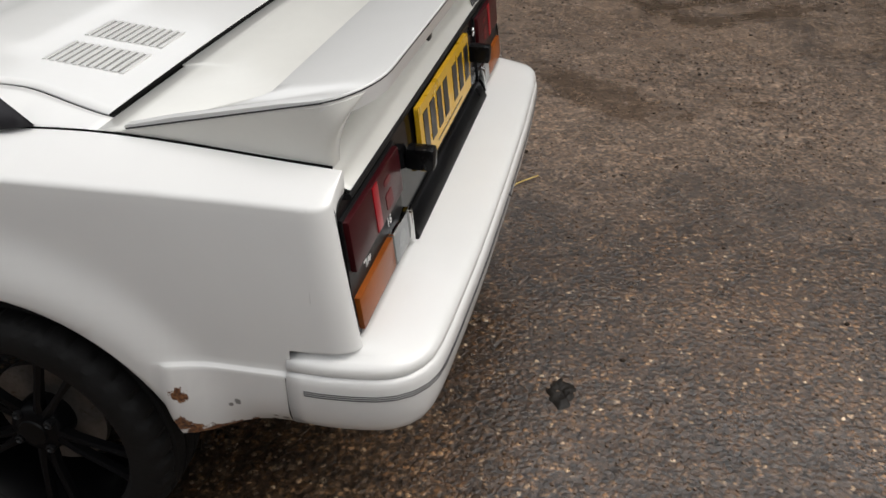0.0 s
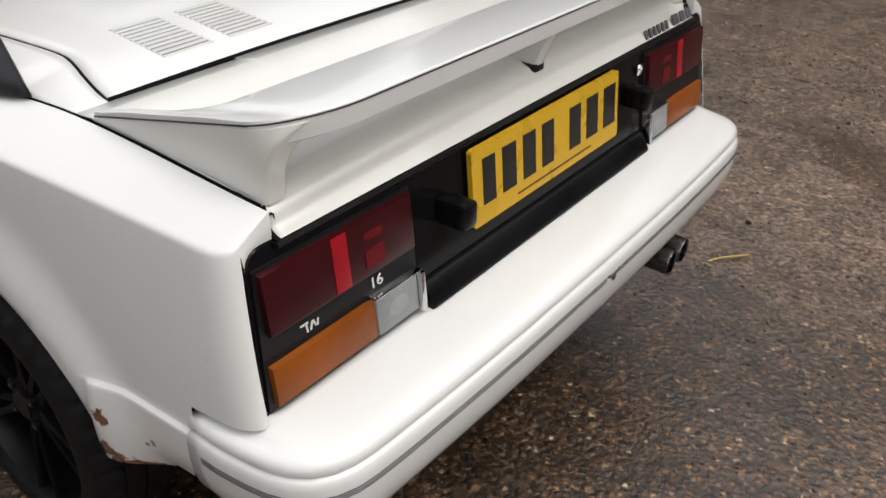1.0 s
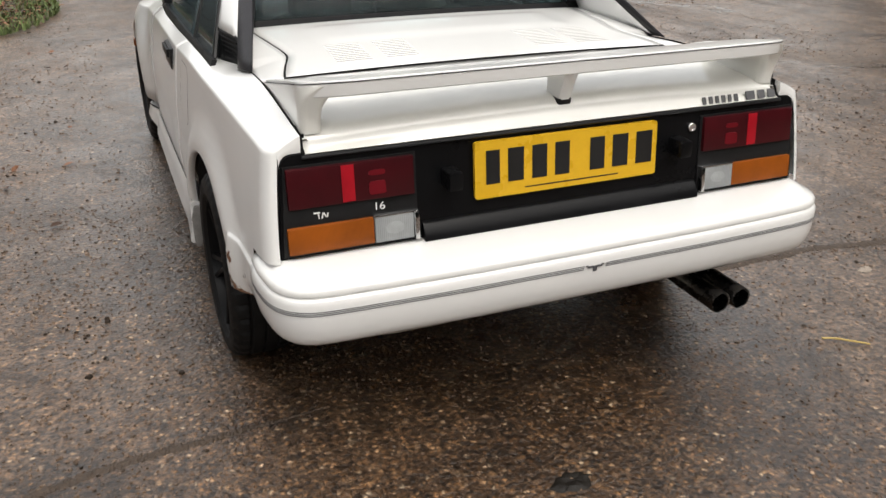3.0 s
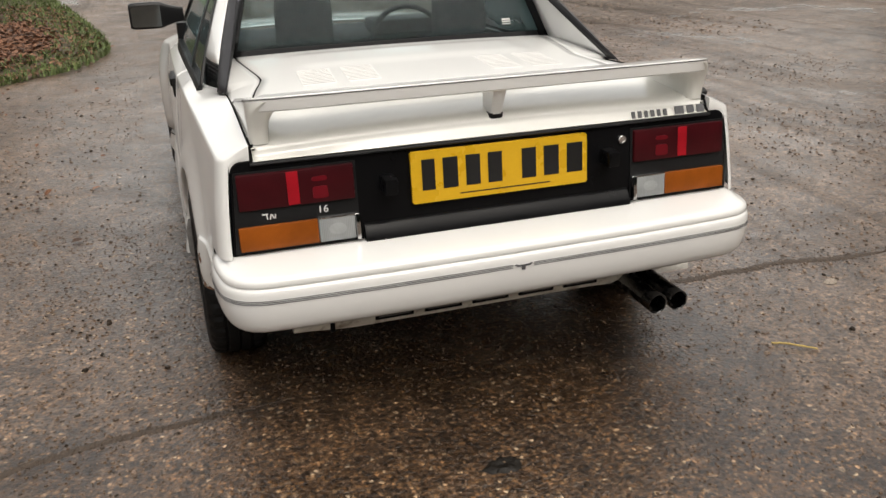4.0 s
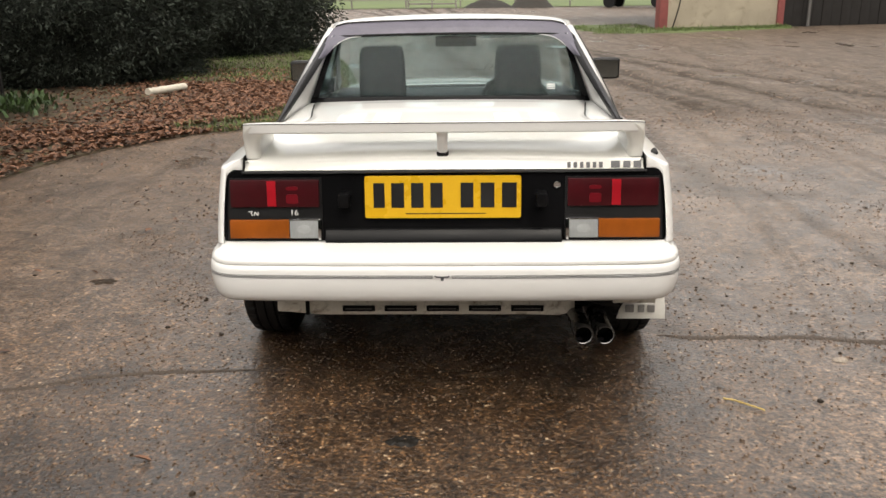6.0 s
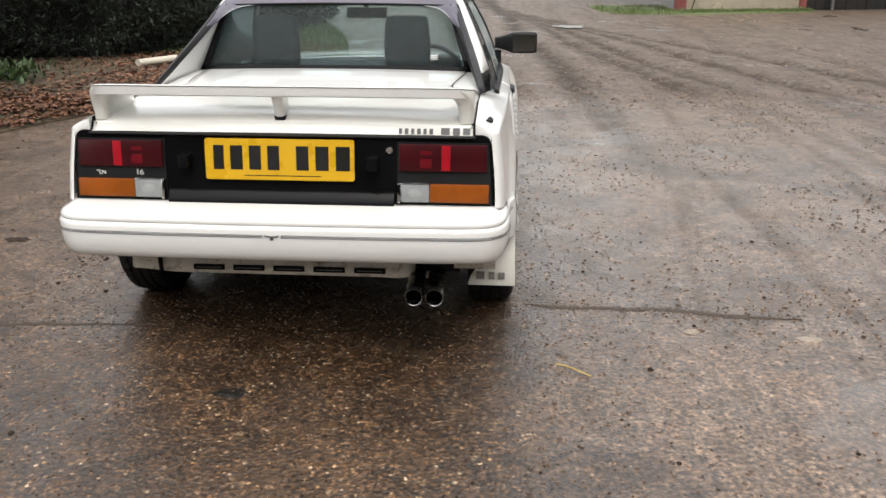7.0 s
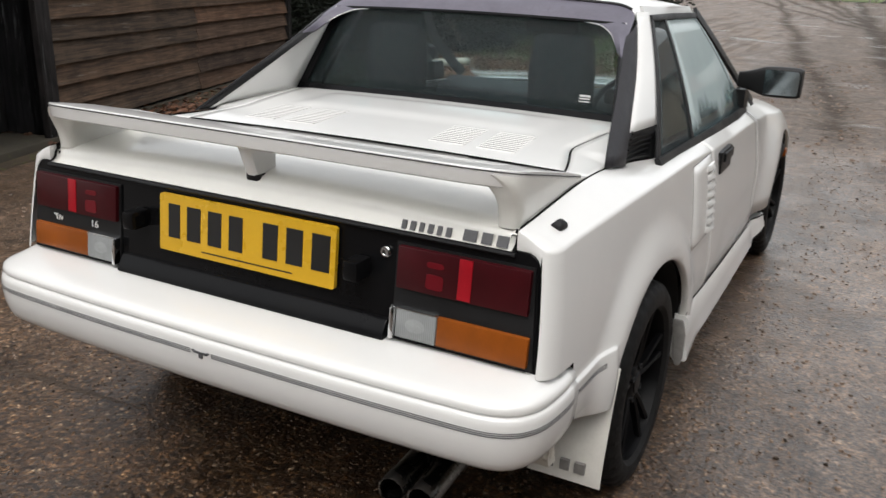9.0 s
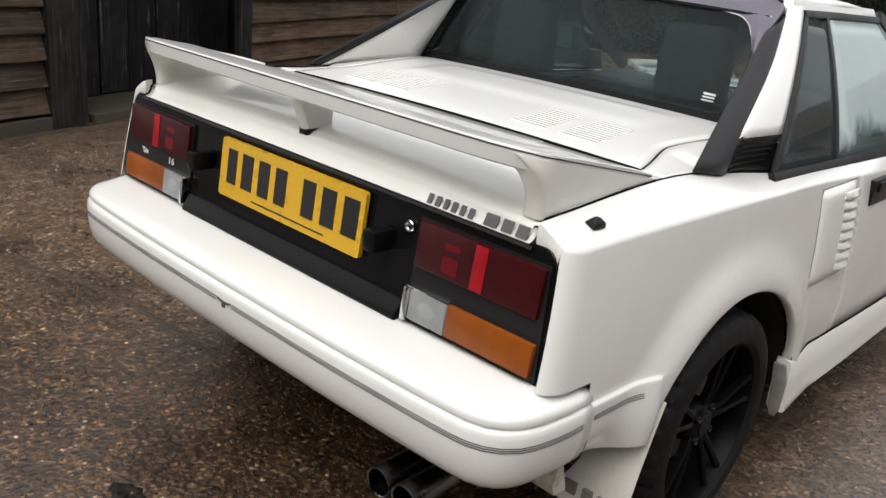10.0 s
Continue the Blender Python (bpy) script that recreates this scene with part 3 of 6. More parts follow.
def mesh_of(name, p, mats, out=None, smooth=40, weld=0.0003, solid=False, bevel=0):
    """A Patch as a mesh. out: the way its faces should look on the whole; solid: a closed shape."""
    me = bpy.data.meshes.new(name)
    me.from_pydata(p.v, [], p.f)
    bm = bmesh.new()
    bm.from_mesh(me)
    if weld:
        bmesh.ops.remove_doubles(bm, verts=bm.verts, dist=weld)
    bmesh.ops.dissolve_degenerate(bm, edges=bm.edges, dist=1e-5)
    if solid:
        bmesh.ops.recalc_face_normals(bm, faces=bm.faces)
    if bevel:
        es = [e for e in bm.edges if len(e.link_faces) == 2 and e.calc_face_angle(0) > 0.5]
        bmesh.ops.bevel(bm, geom=es, offset=bevel, segments=2, profile=0.6, affect="EDGES", clamp_overlap=True)
    if out is not None:
        s = Vector()
        for f in bm.faces:
            s += f.normal * f.calc_area()
        if s.dot(Vector(out)) < 0:
            bmesh.ops.reverse_faces(bm, faces=bm.faces)
    for f in bm.faces:
        f.smooth = smooth > 0
    bm.to_mesh(me)
    bm.free()
    if smooth:
        me.set_sharp_from_angle(angle=radians(smooth))
    for m in (mats if isinstance(mats, (list, tuple)) else [mats]):
        me.materials.append(m)
    return me


def part(name, p, mat, parent, label="", out=None, thick=0, smooth=40, solid=False, bevel=0, at=None, weld=0.0003):
    me = p if isinstance(p, bpy.types.Mesh) else mesh_of(name, p, mat, out, smooth, weld, solid, bevel)
    ob = new(name, me)
    ob.parent = parent
    if at is not None:
        ob.matrix_basis = at
    if thick:
        s = ob.modifiers.new("thickness", "SOLIDIFY")
        s.thickness, s.offset, s.use_even_offset = thick, -1, False
    if label:
        tagged(ob, label)
    return ob


def thing(name, label, category, at=None, group="", kind=""):
    ob = new(name)
    ob.empty_display_size = 0.2
    if at is not None:
        ob.matrix_basis = at
    return tagged(ob, label, category, group, kind)


def lathe(profile, n=48, axis="x"):
    """Rings of a turned shape; profile: (along the axis, radius)."""
    rows = []
    for a, r in profile:
        ring = []
        for i in range(n):
            t = 2 * math.pi * i / n
            c, s = r * math.cos(t), r * math.sin(t)
            ring.append({"x": (a, c, s), "y": (c, a, s), "z": (c, s, a)}[axis])
        rows.append(ring)
    return rows


def text_mesh(name, body, size, depth, mat):
    cu = bpy.data.curves.new(name, "FONT")
    cu.body, cu.size, cu.extrude, cu.align_x, cu.align_y = body, size, depth, "CENTER", "CENTER"
    tmp = bpy.data.objects.new(name, cu)
    scene.collection.objects.link(tmp)
    bpy.context.view_layer.update()
    me = bpy.data.meshes.new_from_object(tmp.evaluated_get(bpy.context.evaluated_depsgraph_get()))
    bpy.data.objects.remove(tmp)
    me.materials.clear()
    me.materials.append(mat)
    return me


# ---------------------------------------------------------------- ground
rng = random.Random(7)


def wave(x, y, s, seed=0.0):
    return noise.noise(Vector((x * s + seed, y * s - seed, seed * .37)))


def axis(stops):
    """Grid lines: stops of (from, step)."""
    out = []
    for (a, st), (b, _) in zip(stops, stops[1:]):
        n = max(1, round((b - a) / st))
        out += [a + (b - a) * i / n for i in range(n)]
    return out + [stops[-1][0]]


def rut_z(x, y):
    """Height of the wheel ruts: a groove with a low ridge on either side."""
    h = 0
    for at, slope, w in RUTS:
        d = abs(x - (at + slope * y + .08 * math.sin(.6 * y + at)))
        h += -.030 * math.exp(-(d / .17) ** 2) + .016 * math.exp(-((d - .32) / .13) ** 2)
    h *= .55 + .9 * wave(x, y, .7, 33) ** 2 + .5 * wave(x, y, 2.2, 37)
    h += .026 * wave(x, y, 1.9, 21) + .020 * wave(x, y, 4.3, 23) + .008 * wave(x, y, 9.1, 29)
    return h * sm(5.9, 6.9, y - .2 * x) * sm(30, 20, y) * sm(-.2, .6, x)


xs = axis([(-400, 90), (-40, 6), (-9, .5), (-3, .12), (1, .08), (6.5, .4), (12, 6), (40, 90), (400, 1)])
ys = axis([(-300, 90), (-30, 6), (-5, .5), (-2.5, .12), (4, .16), (13, .4), (20, 4), (60, 60), (900, 1)])
p = Patch()
p.grid([[Vector((x, y, rut_z(x, y) + (.010 * wave(x, y, .8, 3) + .004 * wave(x, y, 2.7, 9)) * sm(1.1, 1.8, abs(x)) * (1 if abs(x) < 60 and -30 < y < 80 else 0))) for x in xs] for y in ys])
ground = new("ground", mesh_of("ground", p, M_YARD, (0, 0, 1), 60, 0))
tagged(ground, "wet brown yard of worn stone chips and mud", "ground", kind="structure")

# leafy verge between shed, bushes and yard
EDGE = spl([(-2.0, -2.75), (.5, -3.35), (2.5, -3.75), (3.6, -3.6), (4.4, -3.45), (5.2, -3.05), (5.7, -2.6), (6.1, -2.1), (6.7, -1.55), (7.6, -1.35), (9.5, -1.6), (14, -2.5), (20, -4.4), (26, -6.2), (46, -13.0)])
p = Patch()
rows = []
for i in range(150):
    y = -2.0 + 48 * (i / 149) ** 1.5
    e = EDGE(y) + .10 * wave(0, y, 2.3, 4) + .05 * wave(0, y, 6.1, 2)
    row = []
    for k in range(40):
        u = k / 39
        x = e - 26 * u ** 2.2
        d = e - x
        row.append(Vector((x, y, .012 - .02 * (k == 0) + .05 * sm(0, .8, d) + .03 * wave(x, y, 1.4, 5) * sm(0, .5, d))))
    rows.append(row)
p.grid(rows)
verge = new("verge", mesh_of("verge", p, M_SOIL, (0, 0, 1), 60, 0))
tagged(verge, "soil verge covered with dead leaves and moss", "ground", kind="structure")

# far fields beyond the yard
p = Patch()
p.grid([[Vector((x, y, .03 + .12 * sm(50, 54, y) + .004 * max(0, y - 60))) for x in axis([(-300, 30), (-20, 4), (40, 30), (300, 1)])] for y in axis([(50, 2), (60, 20), (600, 1)])])
field = new("field", mesh_of("field", p, M_FIELD, (0, 0, 1), 60, 0))
tagged(field, "pale green wet field beyond the yard", "field", kind="structure")
p = Patch()
rows = []
for i in range(42):
    x = 3.3 + 6.5 * i / 41
    back = lerp(27.2, 23.6, sm(4.6, 5.7, x)) + .25 * max(0, x - 5.85)
    front = 23.2 - 1.5 * sm(3.3, 5.0, x) + .9 * sm(5.2, 7.5, x) + .2 * max(0, x - 5.85) + .5 * wave(x, 0, .9, 6)
    rows.append([Vector((x, lerp(front, back, k / 12), .018 + .02 * wave(x, k, .8, 8) - .04 * (k in (0, 12) or i in (0, 41)))) for k in range(13)])
p.grid(rows)
strip = new("grass_patch", mesh_of("grass_patch", p, M_FIELD, (0, 0, 1), 60, 0))
tagged(strip, "strip of short grass at the building's foot", "grass", kind="structure")


def blades(name, label, category, spots, mat, size, lean=.5, kind="stuff", wide=.18):
    """Many small curved blades or leaves in one mesh; spots: (place, scale)."""
    v, f = [], []
    for q, s in spots:
        a = rng.uniform(0, 6.283)
        c, sn = math.cos(a), math.sin(a)
        h = size * s * rng.uniform(.6, 1.2)
        w = h * wide
        b = rng.uniform(0, lean) * h
        o = len(v)
        v += [(q[0] - c * w, q[1] - sn * w, q[2]), (q[0] + c * w, q[1] + sn * w, q[2]), (q[0] + c * w * .7 - sn * b * .4, q[1] + sn * w * .7 + c * b * .4, q[2] + h * .6), (q[0] - c * w * .7 - sn * b * .4, q[1] - sn * w * .7 + c * b * .4, q[2] + h * .6), (q[0] - sn * b, q[1] + c * b, q[2] + h)]
        f += [(o, o + 1, o + 2, o + 3), (o + 3, o + 2, o + 4)]
    me = bpy.data.meshes.new(name)
    me.from_pydata(v, [], f)
    me.materials.append(mat)
    return tagged(new(name, me), label, category, kind=kind)


def verge_z(x, y):
    return .055 if EDGE(y) - x > .4 else .02


spots = []
for _ in range(26000):
    y = 5.2 + 16 * rng.random() ** 1.3
    d = -.08 + 3.6 * rng.random() ** 1.4
    x = EDGE(y) - d
    lush = max(sm(.85, .2, d) * sm(5.5, 6.4, y), sm(9.4, 11, y)) + .4 * wave(x, y, .9, 12) + .3 * wave(x, y, 2.6, 3)
    if lush > .45:
        spots.append(((x, y, verge_z(x, y) - .01), 1))
blades("grass", "short wet green grass on the verge", "grass", spots, M_GRASS, .07, 1.2, wide=.10)
spots = []
for _ in range(9000):
    x = rng.uniform(3.3, 9.8)
    if x < 5.7:
        y = rng.uniform(21.7, 26.8)
    else:
        y = 23.62 + .25 * (x - 5.85) - abs(rng.gauss(0, .45))
    if wave(x, y, .9, 17) + .5 * wave(x, y, 2.9, 5) > .25 - .35 * (x - 3.6):
        spots.append(((x, y, .01), rng.uniform(.4, 1.2) + (.9 if rng.random() < .02 else 0)))
blades("grass", "grass tufts at the foot of the cream wall", "grass", spots, M_GRASS, .075, .8, wide=.12)

# dead leaves
v, f = [], []


def leaf(x, y, z, s):
    a, t, r = rng.uniform(0, 6.283), rng.uniform(-.6, .6), rng.uniform(-.5, .5)
    m = Matrix.Translation((x, y, z)) @ Euler((t, r, a)).to_matrix().to_4x4()
    o = len(v)
    cup = rng.uniform(.1, .35) * s
    for q in ((-s, 0, 0), (-.35 * s, -.45 * s, cup), (.4 * s, -.38 * s, cup), (s, 0, .2 * cup), (.4 * s, .38 * s, cup), (-.35 * s, .45 * s, cup), (0, 0, 0)):
        v.append(tuple(m @ Vector(q)))
    for k in range(6):
        f.append((o + k, o + (k + 1) % 6, o + 6))


for _ in range(34000):
    y = 2.6 + 9.4 * rng.random() ** .9
    d = abs(rng.gauss(.0, 1.0 + .16 * max(0, y - 5)))
    x = EDGE(y) - d + rng.gauss(0, .06)
    if x < -5.4 - .25 * (y - 4) and y < 7:
        continue
    if y < 5 and rng.random() < .65:
        continue
    lush = (max(sm(.85, .2, d) * sm(5.5, 6.4, y), sm(9.4, 11, y)) + .4 * wave(x, y, .9, 12) + .3 * wave(x, y, 2.6, 3))
    if lush > .5 and rng.random() < .8:
        continue
    leaf(x, y, verge_z(x, y) + rng.uniform(0, .03), rng.uniform(.018, .042))
me = bpy.data.meshes.new("leaf_litter")
me.from_pydata(v, [], f)
me.materials.append(M_LEAF)
tagged(new("leaf_litter", me), "drift of brown dead leaves along the verge", "leaves", kind="stuff")
v, f = [], []
for _ in range(60):
    leaf(rng.uniform(-3.2, -1.2) , rng.uniform(.5, 6), .008, rng.uniform(.012, .03))
me = bpy.data.meshes.new("scattered_leaves")
me.from_pydata(v, [], f)
me.materials.append(M_LEAF)
tagged(new("scattered_leaves", me), "few small dead leaves scattered on the yard", "leaves", kind="stuff")


def crumbs(name, label, category, n, area, size, mat, keep=None):
    """Small angular stones in one mesh, half sunk into the ground."""
    v, f = [], []
    for _ in range(n):
        x, y = rng.uniform(*area[0]), rng.uniform(*area[1])
        if keep and not keep(x, y):
            continue
        s = rng.uniform(*size) * rng.choice((.7, 1, 1, 1.35))
        o = len(v)
        a = rng.uniform(0, 6.283)
        for k in range(5):
            b = a + k * 1.2566
            r = s * rng.uniform(.7, 1.15)
            v.append((x + r * math.cos(b), y + r * math.sin(b), -.002))
        for k in range(5):
            b = a + k * 1.2566
            r = s * rng.uniform(.45, .7)
            v.append((x + r * math.cos(b), y + r * math.sin(b), s * rng.uniform(.35, .7)))
        f += [(o + k, o + (k + 1) % 5, o + 5 + (k + 1) % 5, o + 5 + k) for k in range(5)] + [tuple(o + 5 + k for k in range(5))]
    me = bpy.data.meshes.new(name)
    me.from_pydata(v, [], f)
    me.materials.append(mat)
    return tagged(new(name, me), label, category, kind="stuff")


crumbs("stone_chips", "loose wet stone chips on the yard", "gravel", 26000, ((-2.6, 2.8), (-1.6, 2.2)), (.0022, .0055), M_STONE, lambda x, y: rng.random() < 1 - .92 * sm(.5, 1.7, x + .25 * y))
crumbs("mud_stones", "small muddy stones pressed into the yard", "gravel", 30000, ((-3.4, 5.0), (-1.6, 7.5)), (.003, .009), M_MUDSTONE, lambda x, y: (x > .85 or x < -1.0) and rng.random() < .75 - .05 * y + .5 * wave(x, y, 1.7, 31))
crumbs("dirt_lumps", "lumps of wet dirt in the rutted yard", "dirt", 5200, ((-.2, 6.0), (5.8, 14)), (.006, .020), M_MUDSTONE, lambda x, y: rng.random() < .6 + 1.1 * wave(x, y, 1.1, 41))
for cx, cy in ((-1.18, 1.10), (-1.26, 1.00), (-1.6, 2.7)):
    crumbs("dirt_crumbs", "cluster of dark dirt crumbs on the yard", "dirt", 16, ((cx - .18, cx + .18), (cy - .12, cy + .12)), (.004, .012), M_CLOD, lambda x, y: rng.random() < 1.2 - 6 * math.hypot(x - cx, y - cy))
crumbs("dirt_crumbs", "dark crumbs of dirt on the yard", "dirt", 700, ((-3.4, 5), (-1.6, 9)), (.004, .012), M_CLOD, lambda x, y: abs(x) > .9 or y < -.1)

# things lying on the yard
p = Patch()
c = curve3([(.976, .108, .008), (1.01, .088, .011), (1.06, .048, .010), (1.094, .026, .006)], 10)
p.loft([[q + Vector((0, .0035 * math.cos(a), .0035 * math.sin(a))) for a in [2 * math.pi * k / 6 for k in range(6)]] for q in c])
tagged(new("straw", mesh_of("straw", p, M_STRAW, None, 50, solid=True)), "yellow stalk of straw lying on the wet ground", "straw")


def clod(name, label, at, r, h, mat, seed):
    p = Patch()
    rows = []
    for i in range(6):
        t = i / 5
        rows.append([Vector((at[0] + r * (1 - t * .98) * (1 + .6 * wave(math.cos(a) * 2.2, math.sin(a) * 2.2, 1, seed)) * math.cos(a) * 1.5, at[1] + r * (1 - t * .98) * (1 + .6 * wave(math.cos(a) * 2.2, math.sin(a) * 2.2, 1, seed + 3)) * math.sin(a), h * math.sin(min(1, t * 2.2) * 1.5) * (1 + .9 * wave(math.cos(a) * 2 * (1 - t), math.sin(a) * 2 * (1 - t), 1.6, seed)) - .001)) for a in [2 * math.pi * k / 32 for k in range(32)]])
    p.grid(rows, wrap=True)
    return tagged(new(name, mesh_of(name, p, mat, (0, 0, 1), 60)), label, "dirt")


clod("dirt_clod", "flat black splat of wet dirt", (-.12, -.18), .036, .007, M_SPLAT, 1)
clod("dirt_clod", "small dark clod of wet dirt", (-1.75, 1.35), .05, .010, M_CLOD, 5)
# two low lumps whose pale colour stands for glints of sky on wet ground
clod("glint_spot", "small pale lump painted as a glint on the wet yard", (1.52, .44), .020, .008, M_GLINT_SPOT, 11)
clod("glint_spot", "flat pale lump painted as a glint on the wet yard", (1.96, .41), .028, .007, M_GLINT_SPOT, 14)


def puddle(at, rx, ry, seed):
    p = Patch().fan([Vector((at[0] + rx * (1 + .8 * wave(math.cos(a) * 1.7, math.sin(a) * 1.7, 1, seed)) * math.cos(a), at[1] + ry * (1 + .8 * wave(math.cos(a) * 1.7, math.sin(a) * 1.7, 1, seed + 2)) * math.sin(a), .016)) for a in [2 * math.pi * k / 40 for k in range(40)]])
    return tagged(new("puddle", mesh_of("puddle", p, M_WATER, (0, 0, 1), 60)), "shallow puddle of rain water on the yard", "puddle")


puddle((2.15, 17.1), .34, .42, 3)
for (x, y, s, lab) in ((-.93, -.31, .030, "small reddish dead leaf lying alone"), (-1.855, 2.26, .035, "pale curled dead leaf lying alone")):
    v, f = [], []
    leaf(x, y, .012, s)
    me = bpy.data.meshes.new("fallen_leaf")
    me.from_pydata(v, [], f)
    me.materials.append(M_LEAF)
    tagged(new("fallen_leaf", me), lab, "leaf")


def dirt_line(pts, n, w):
    """Ragged low ridge of mud pressed into a joint, with crumbs beside it."""
    c = curve3([(*q, 0) for q in pts], 260)
    v, f = [], []
    for i, q in enumerate(c):
        d = (c[min(i + 1, len(c) - 1)] - c[max(i - 1, 0)]).normalized()
        side = Vector((-d.y, d.x, 0))
        fade = min(1, i / 25, (len(c) - 1 - i) / 60)
        shift = .012 * wave(i * .035, 1, 1, 4) + .004 * wave(i * .31, 1, 1, 2)
        for k, (u, z) in enumerate(((-1, -.005), (-.55, .0015), (0, .003), (.55, .0015), (1, -.005))):
            e = w * fade * u * rng.uniform(.6, 1.35) + shift
            v.append((q.x + side.x * e, q.y + side.y * e, (z + rng.uniform(-.0012, .0012)) if fade > .02 else -.006))
        if i:
            o = 5 * (i - 1)
            f += [(o + k, o + k + 1, o + k + 6, o + k + 5) for k in range(4)]
    for _ in range(n):
        q = c[int(rng.random() * (len(c) - 1))]
        x, y = q.x + rng.gauss(0, w * 1.6), q.y + rng.gauss(0, w * 1.6)
        s = rng.choice((.002, .003, .003, .004, .007))
        o = len(v)
        a = rng.uniform(0, 6.283)
        v += [(x + s * rng.uniform(.7, 1.4) * math.cos(a + k * 1.2566), y + s * rng.uniform(.7, 1.4) * math.sin(a + k * 1.2566), -.001) for k in range(5)] + [(x, y, s * rng.uniform(.3, .7))]
        f += [(o + k, o + (k + 1) % 5, o + 5) for k in range(5)]
    me = bpy.data.meshes.new("dirt_line")
    me.from_pydata(v, [], f)
    me.materials.append(M_JOINT)
    return tagged(new("dirt_line", me), "ragged line of wet mud along a joint in the yard", "dirt", kind="stuff")


dirt_line([(.86, .685), (1.15, .655), (1.45, .66), (1.72, .61), (2.0, .60)], 260, .030)
dirt_line([(-2.1, .02), (-1.56, .19), (-1.25, .30), (-.9, .33), (-.6, .36)], 220, .024)

# ---------------------------------------------------------------- shed with lapped boards
ux, uy = -.2868, .9580
SHED = Matrix(((ux, -uy, 0, -3.02), (uy, ux, 0, -.75), (0, 0, 1, 0), (0, 0, 0, 1)))
shed = thing("shed", "old timber shed clad in weathered lapped boards", "shed", SHED)
LEN, BAY0, BAY1 = 8.22, 2.10, 3.66
p = Patch()
p.box((.2, .03, .0), (BAY0, .16, 2.15)).box((BAY1, .03, .0), (LEN - .02, .16, 2.15)).box((BAY0, .42, 0), (BAY1, .5, 2.15)).box((BAY0 - .02, .03, 0), (BAY0, .5, 2.15)).box((BAY1, .03, 0), (BAY1 + .02, .5, 2.15)).box((LEN - .14, .16, 0), (LEN - .02, 4, 2.15)).box((.2, 3.9, 0), (LEN, 4, 2.15)).box((.2, .16, 0), (.3, 4, 2.15))
part("shed_wall", p, M_BLACK_WOOD, shed, solid=True)
p = Patch().loft([[Vector((x, y, z)) for y, z in ((-.25, 2.08), (2.0, 2.95), (4.25, 2.08), (4.25, 2.16), (2.0, 3.06), (-.25, 2.16))] for x in (0, LEN + .2)])
part("shed_roof", p, M_ROOF, shed, solid=True)
# the concrete's dark base colour includes the shadow under the boards
for x0, x1, h in ((.2, BAY0 - .1, .09), (BAY1 + .05, LEN + .03, .09)):
    part("plinth", Patch().box((x0, -.045, -.05), (x1, .03, h)), M_CONCRETE, shed, "mossy concrete plinth, shadow of the boards put into its dark colour", solid=True, bevel=.012)

p = Patch().box((BAY0 + .1, -.06, -.05), (BAY1, .42, .07))
part("doorstep", p, M_CONCRETE, shed, "mossy concrete doorstep", solid=True, bevel=.015)
for k in range(6):
    x0 = BAY0 + .02 + k * .256
    q = Patch().box((x0, .36 + .006 * (k % 2), .06 + .012 * ((k * 7) % 3)), (x0 + .245, .40, 2.05))
    part("door_plank", q, M_BLACK_WOOD, shed, solid=True, bevel=.004)
q = Patch().box((BAY0 - .20, -.05, .0), (BAY0 + .06, .0, 2.12))
part("door_jamb", q, M_BLACK_WOOD, shed, "black painted door jamb", solid=True, bevel=.006)
q = Patch().box((BAY1 - .10, -.04, .05), (BAY1 + .05, .01, 2.12))
part("door_jamb", q, M_BLACK_WOOD, shed, solid=True, bevel=.006)
q = Patch().box((LEN - .06, -.05, .10), (LEN + .03, .06, 2.15))
part("corner_post", q, M_BLACK_WOOD, shed, solid=True, bevel=.006)
for row in range(13):
    z = .111 + .1535 * row
    for a, b in ((.2, BAY0 - .2), (BAY1 + .05, LEN - .05)):
        joints = [a] + [lerp(a, b, (.58, .30, .72)[(row + (a > 1)) % 3])] + [b]
        if a > 1:
            joints = [a, 5.90, b]
        for x0, x1 in zip(joints, joints[1:]):
            q = Patch()
            w1, w2 = rng.uniform(-.008, .008), rng.uniform(-.008, .008)
            rings = []
            for x, w in ((x0 + .003, w1), (lerp(x0, x1, .33), w1 * .4 + rng.uniform(-.004, .004)), (lerp(x0, x1, .66), w2 * .4 + rng.uniform(-.004, .004)), (x1 - .003, w2)):
                out = rng.uniform(-.004, .006)
                rings.append([Vector((x, -.028 - out, z + w)), Vector((x, -.006 - out, z + w)), Vector((x, .022, z + .170)), Vector((x, .012, z + .170)), Vector((x, -.030 - out, z + .006 + w))])
            q.loft(rings)
            part("board", q, M_BOARD_BROWN if x0 > 5.8 else M_BOARD, shed, solid=True, smooth=0)

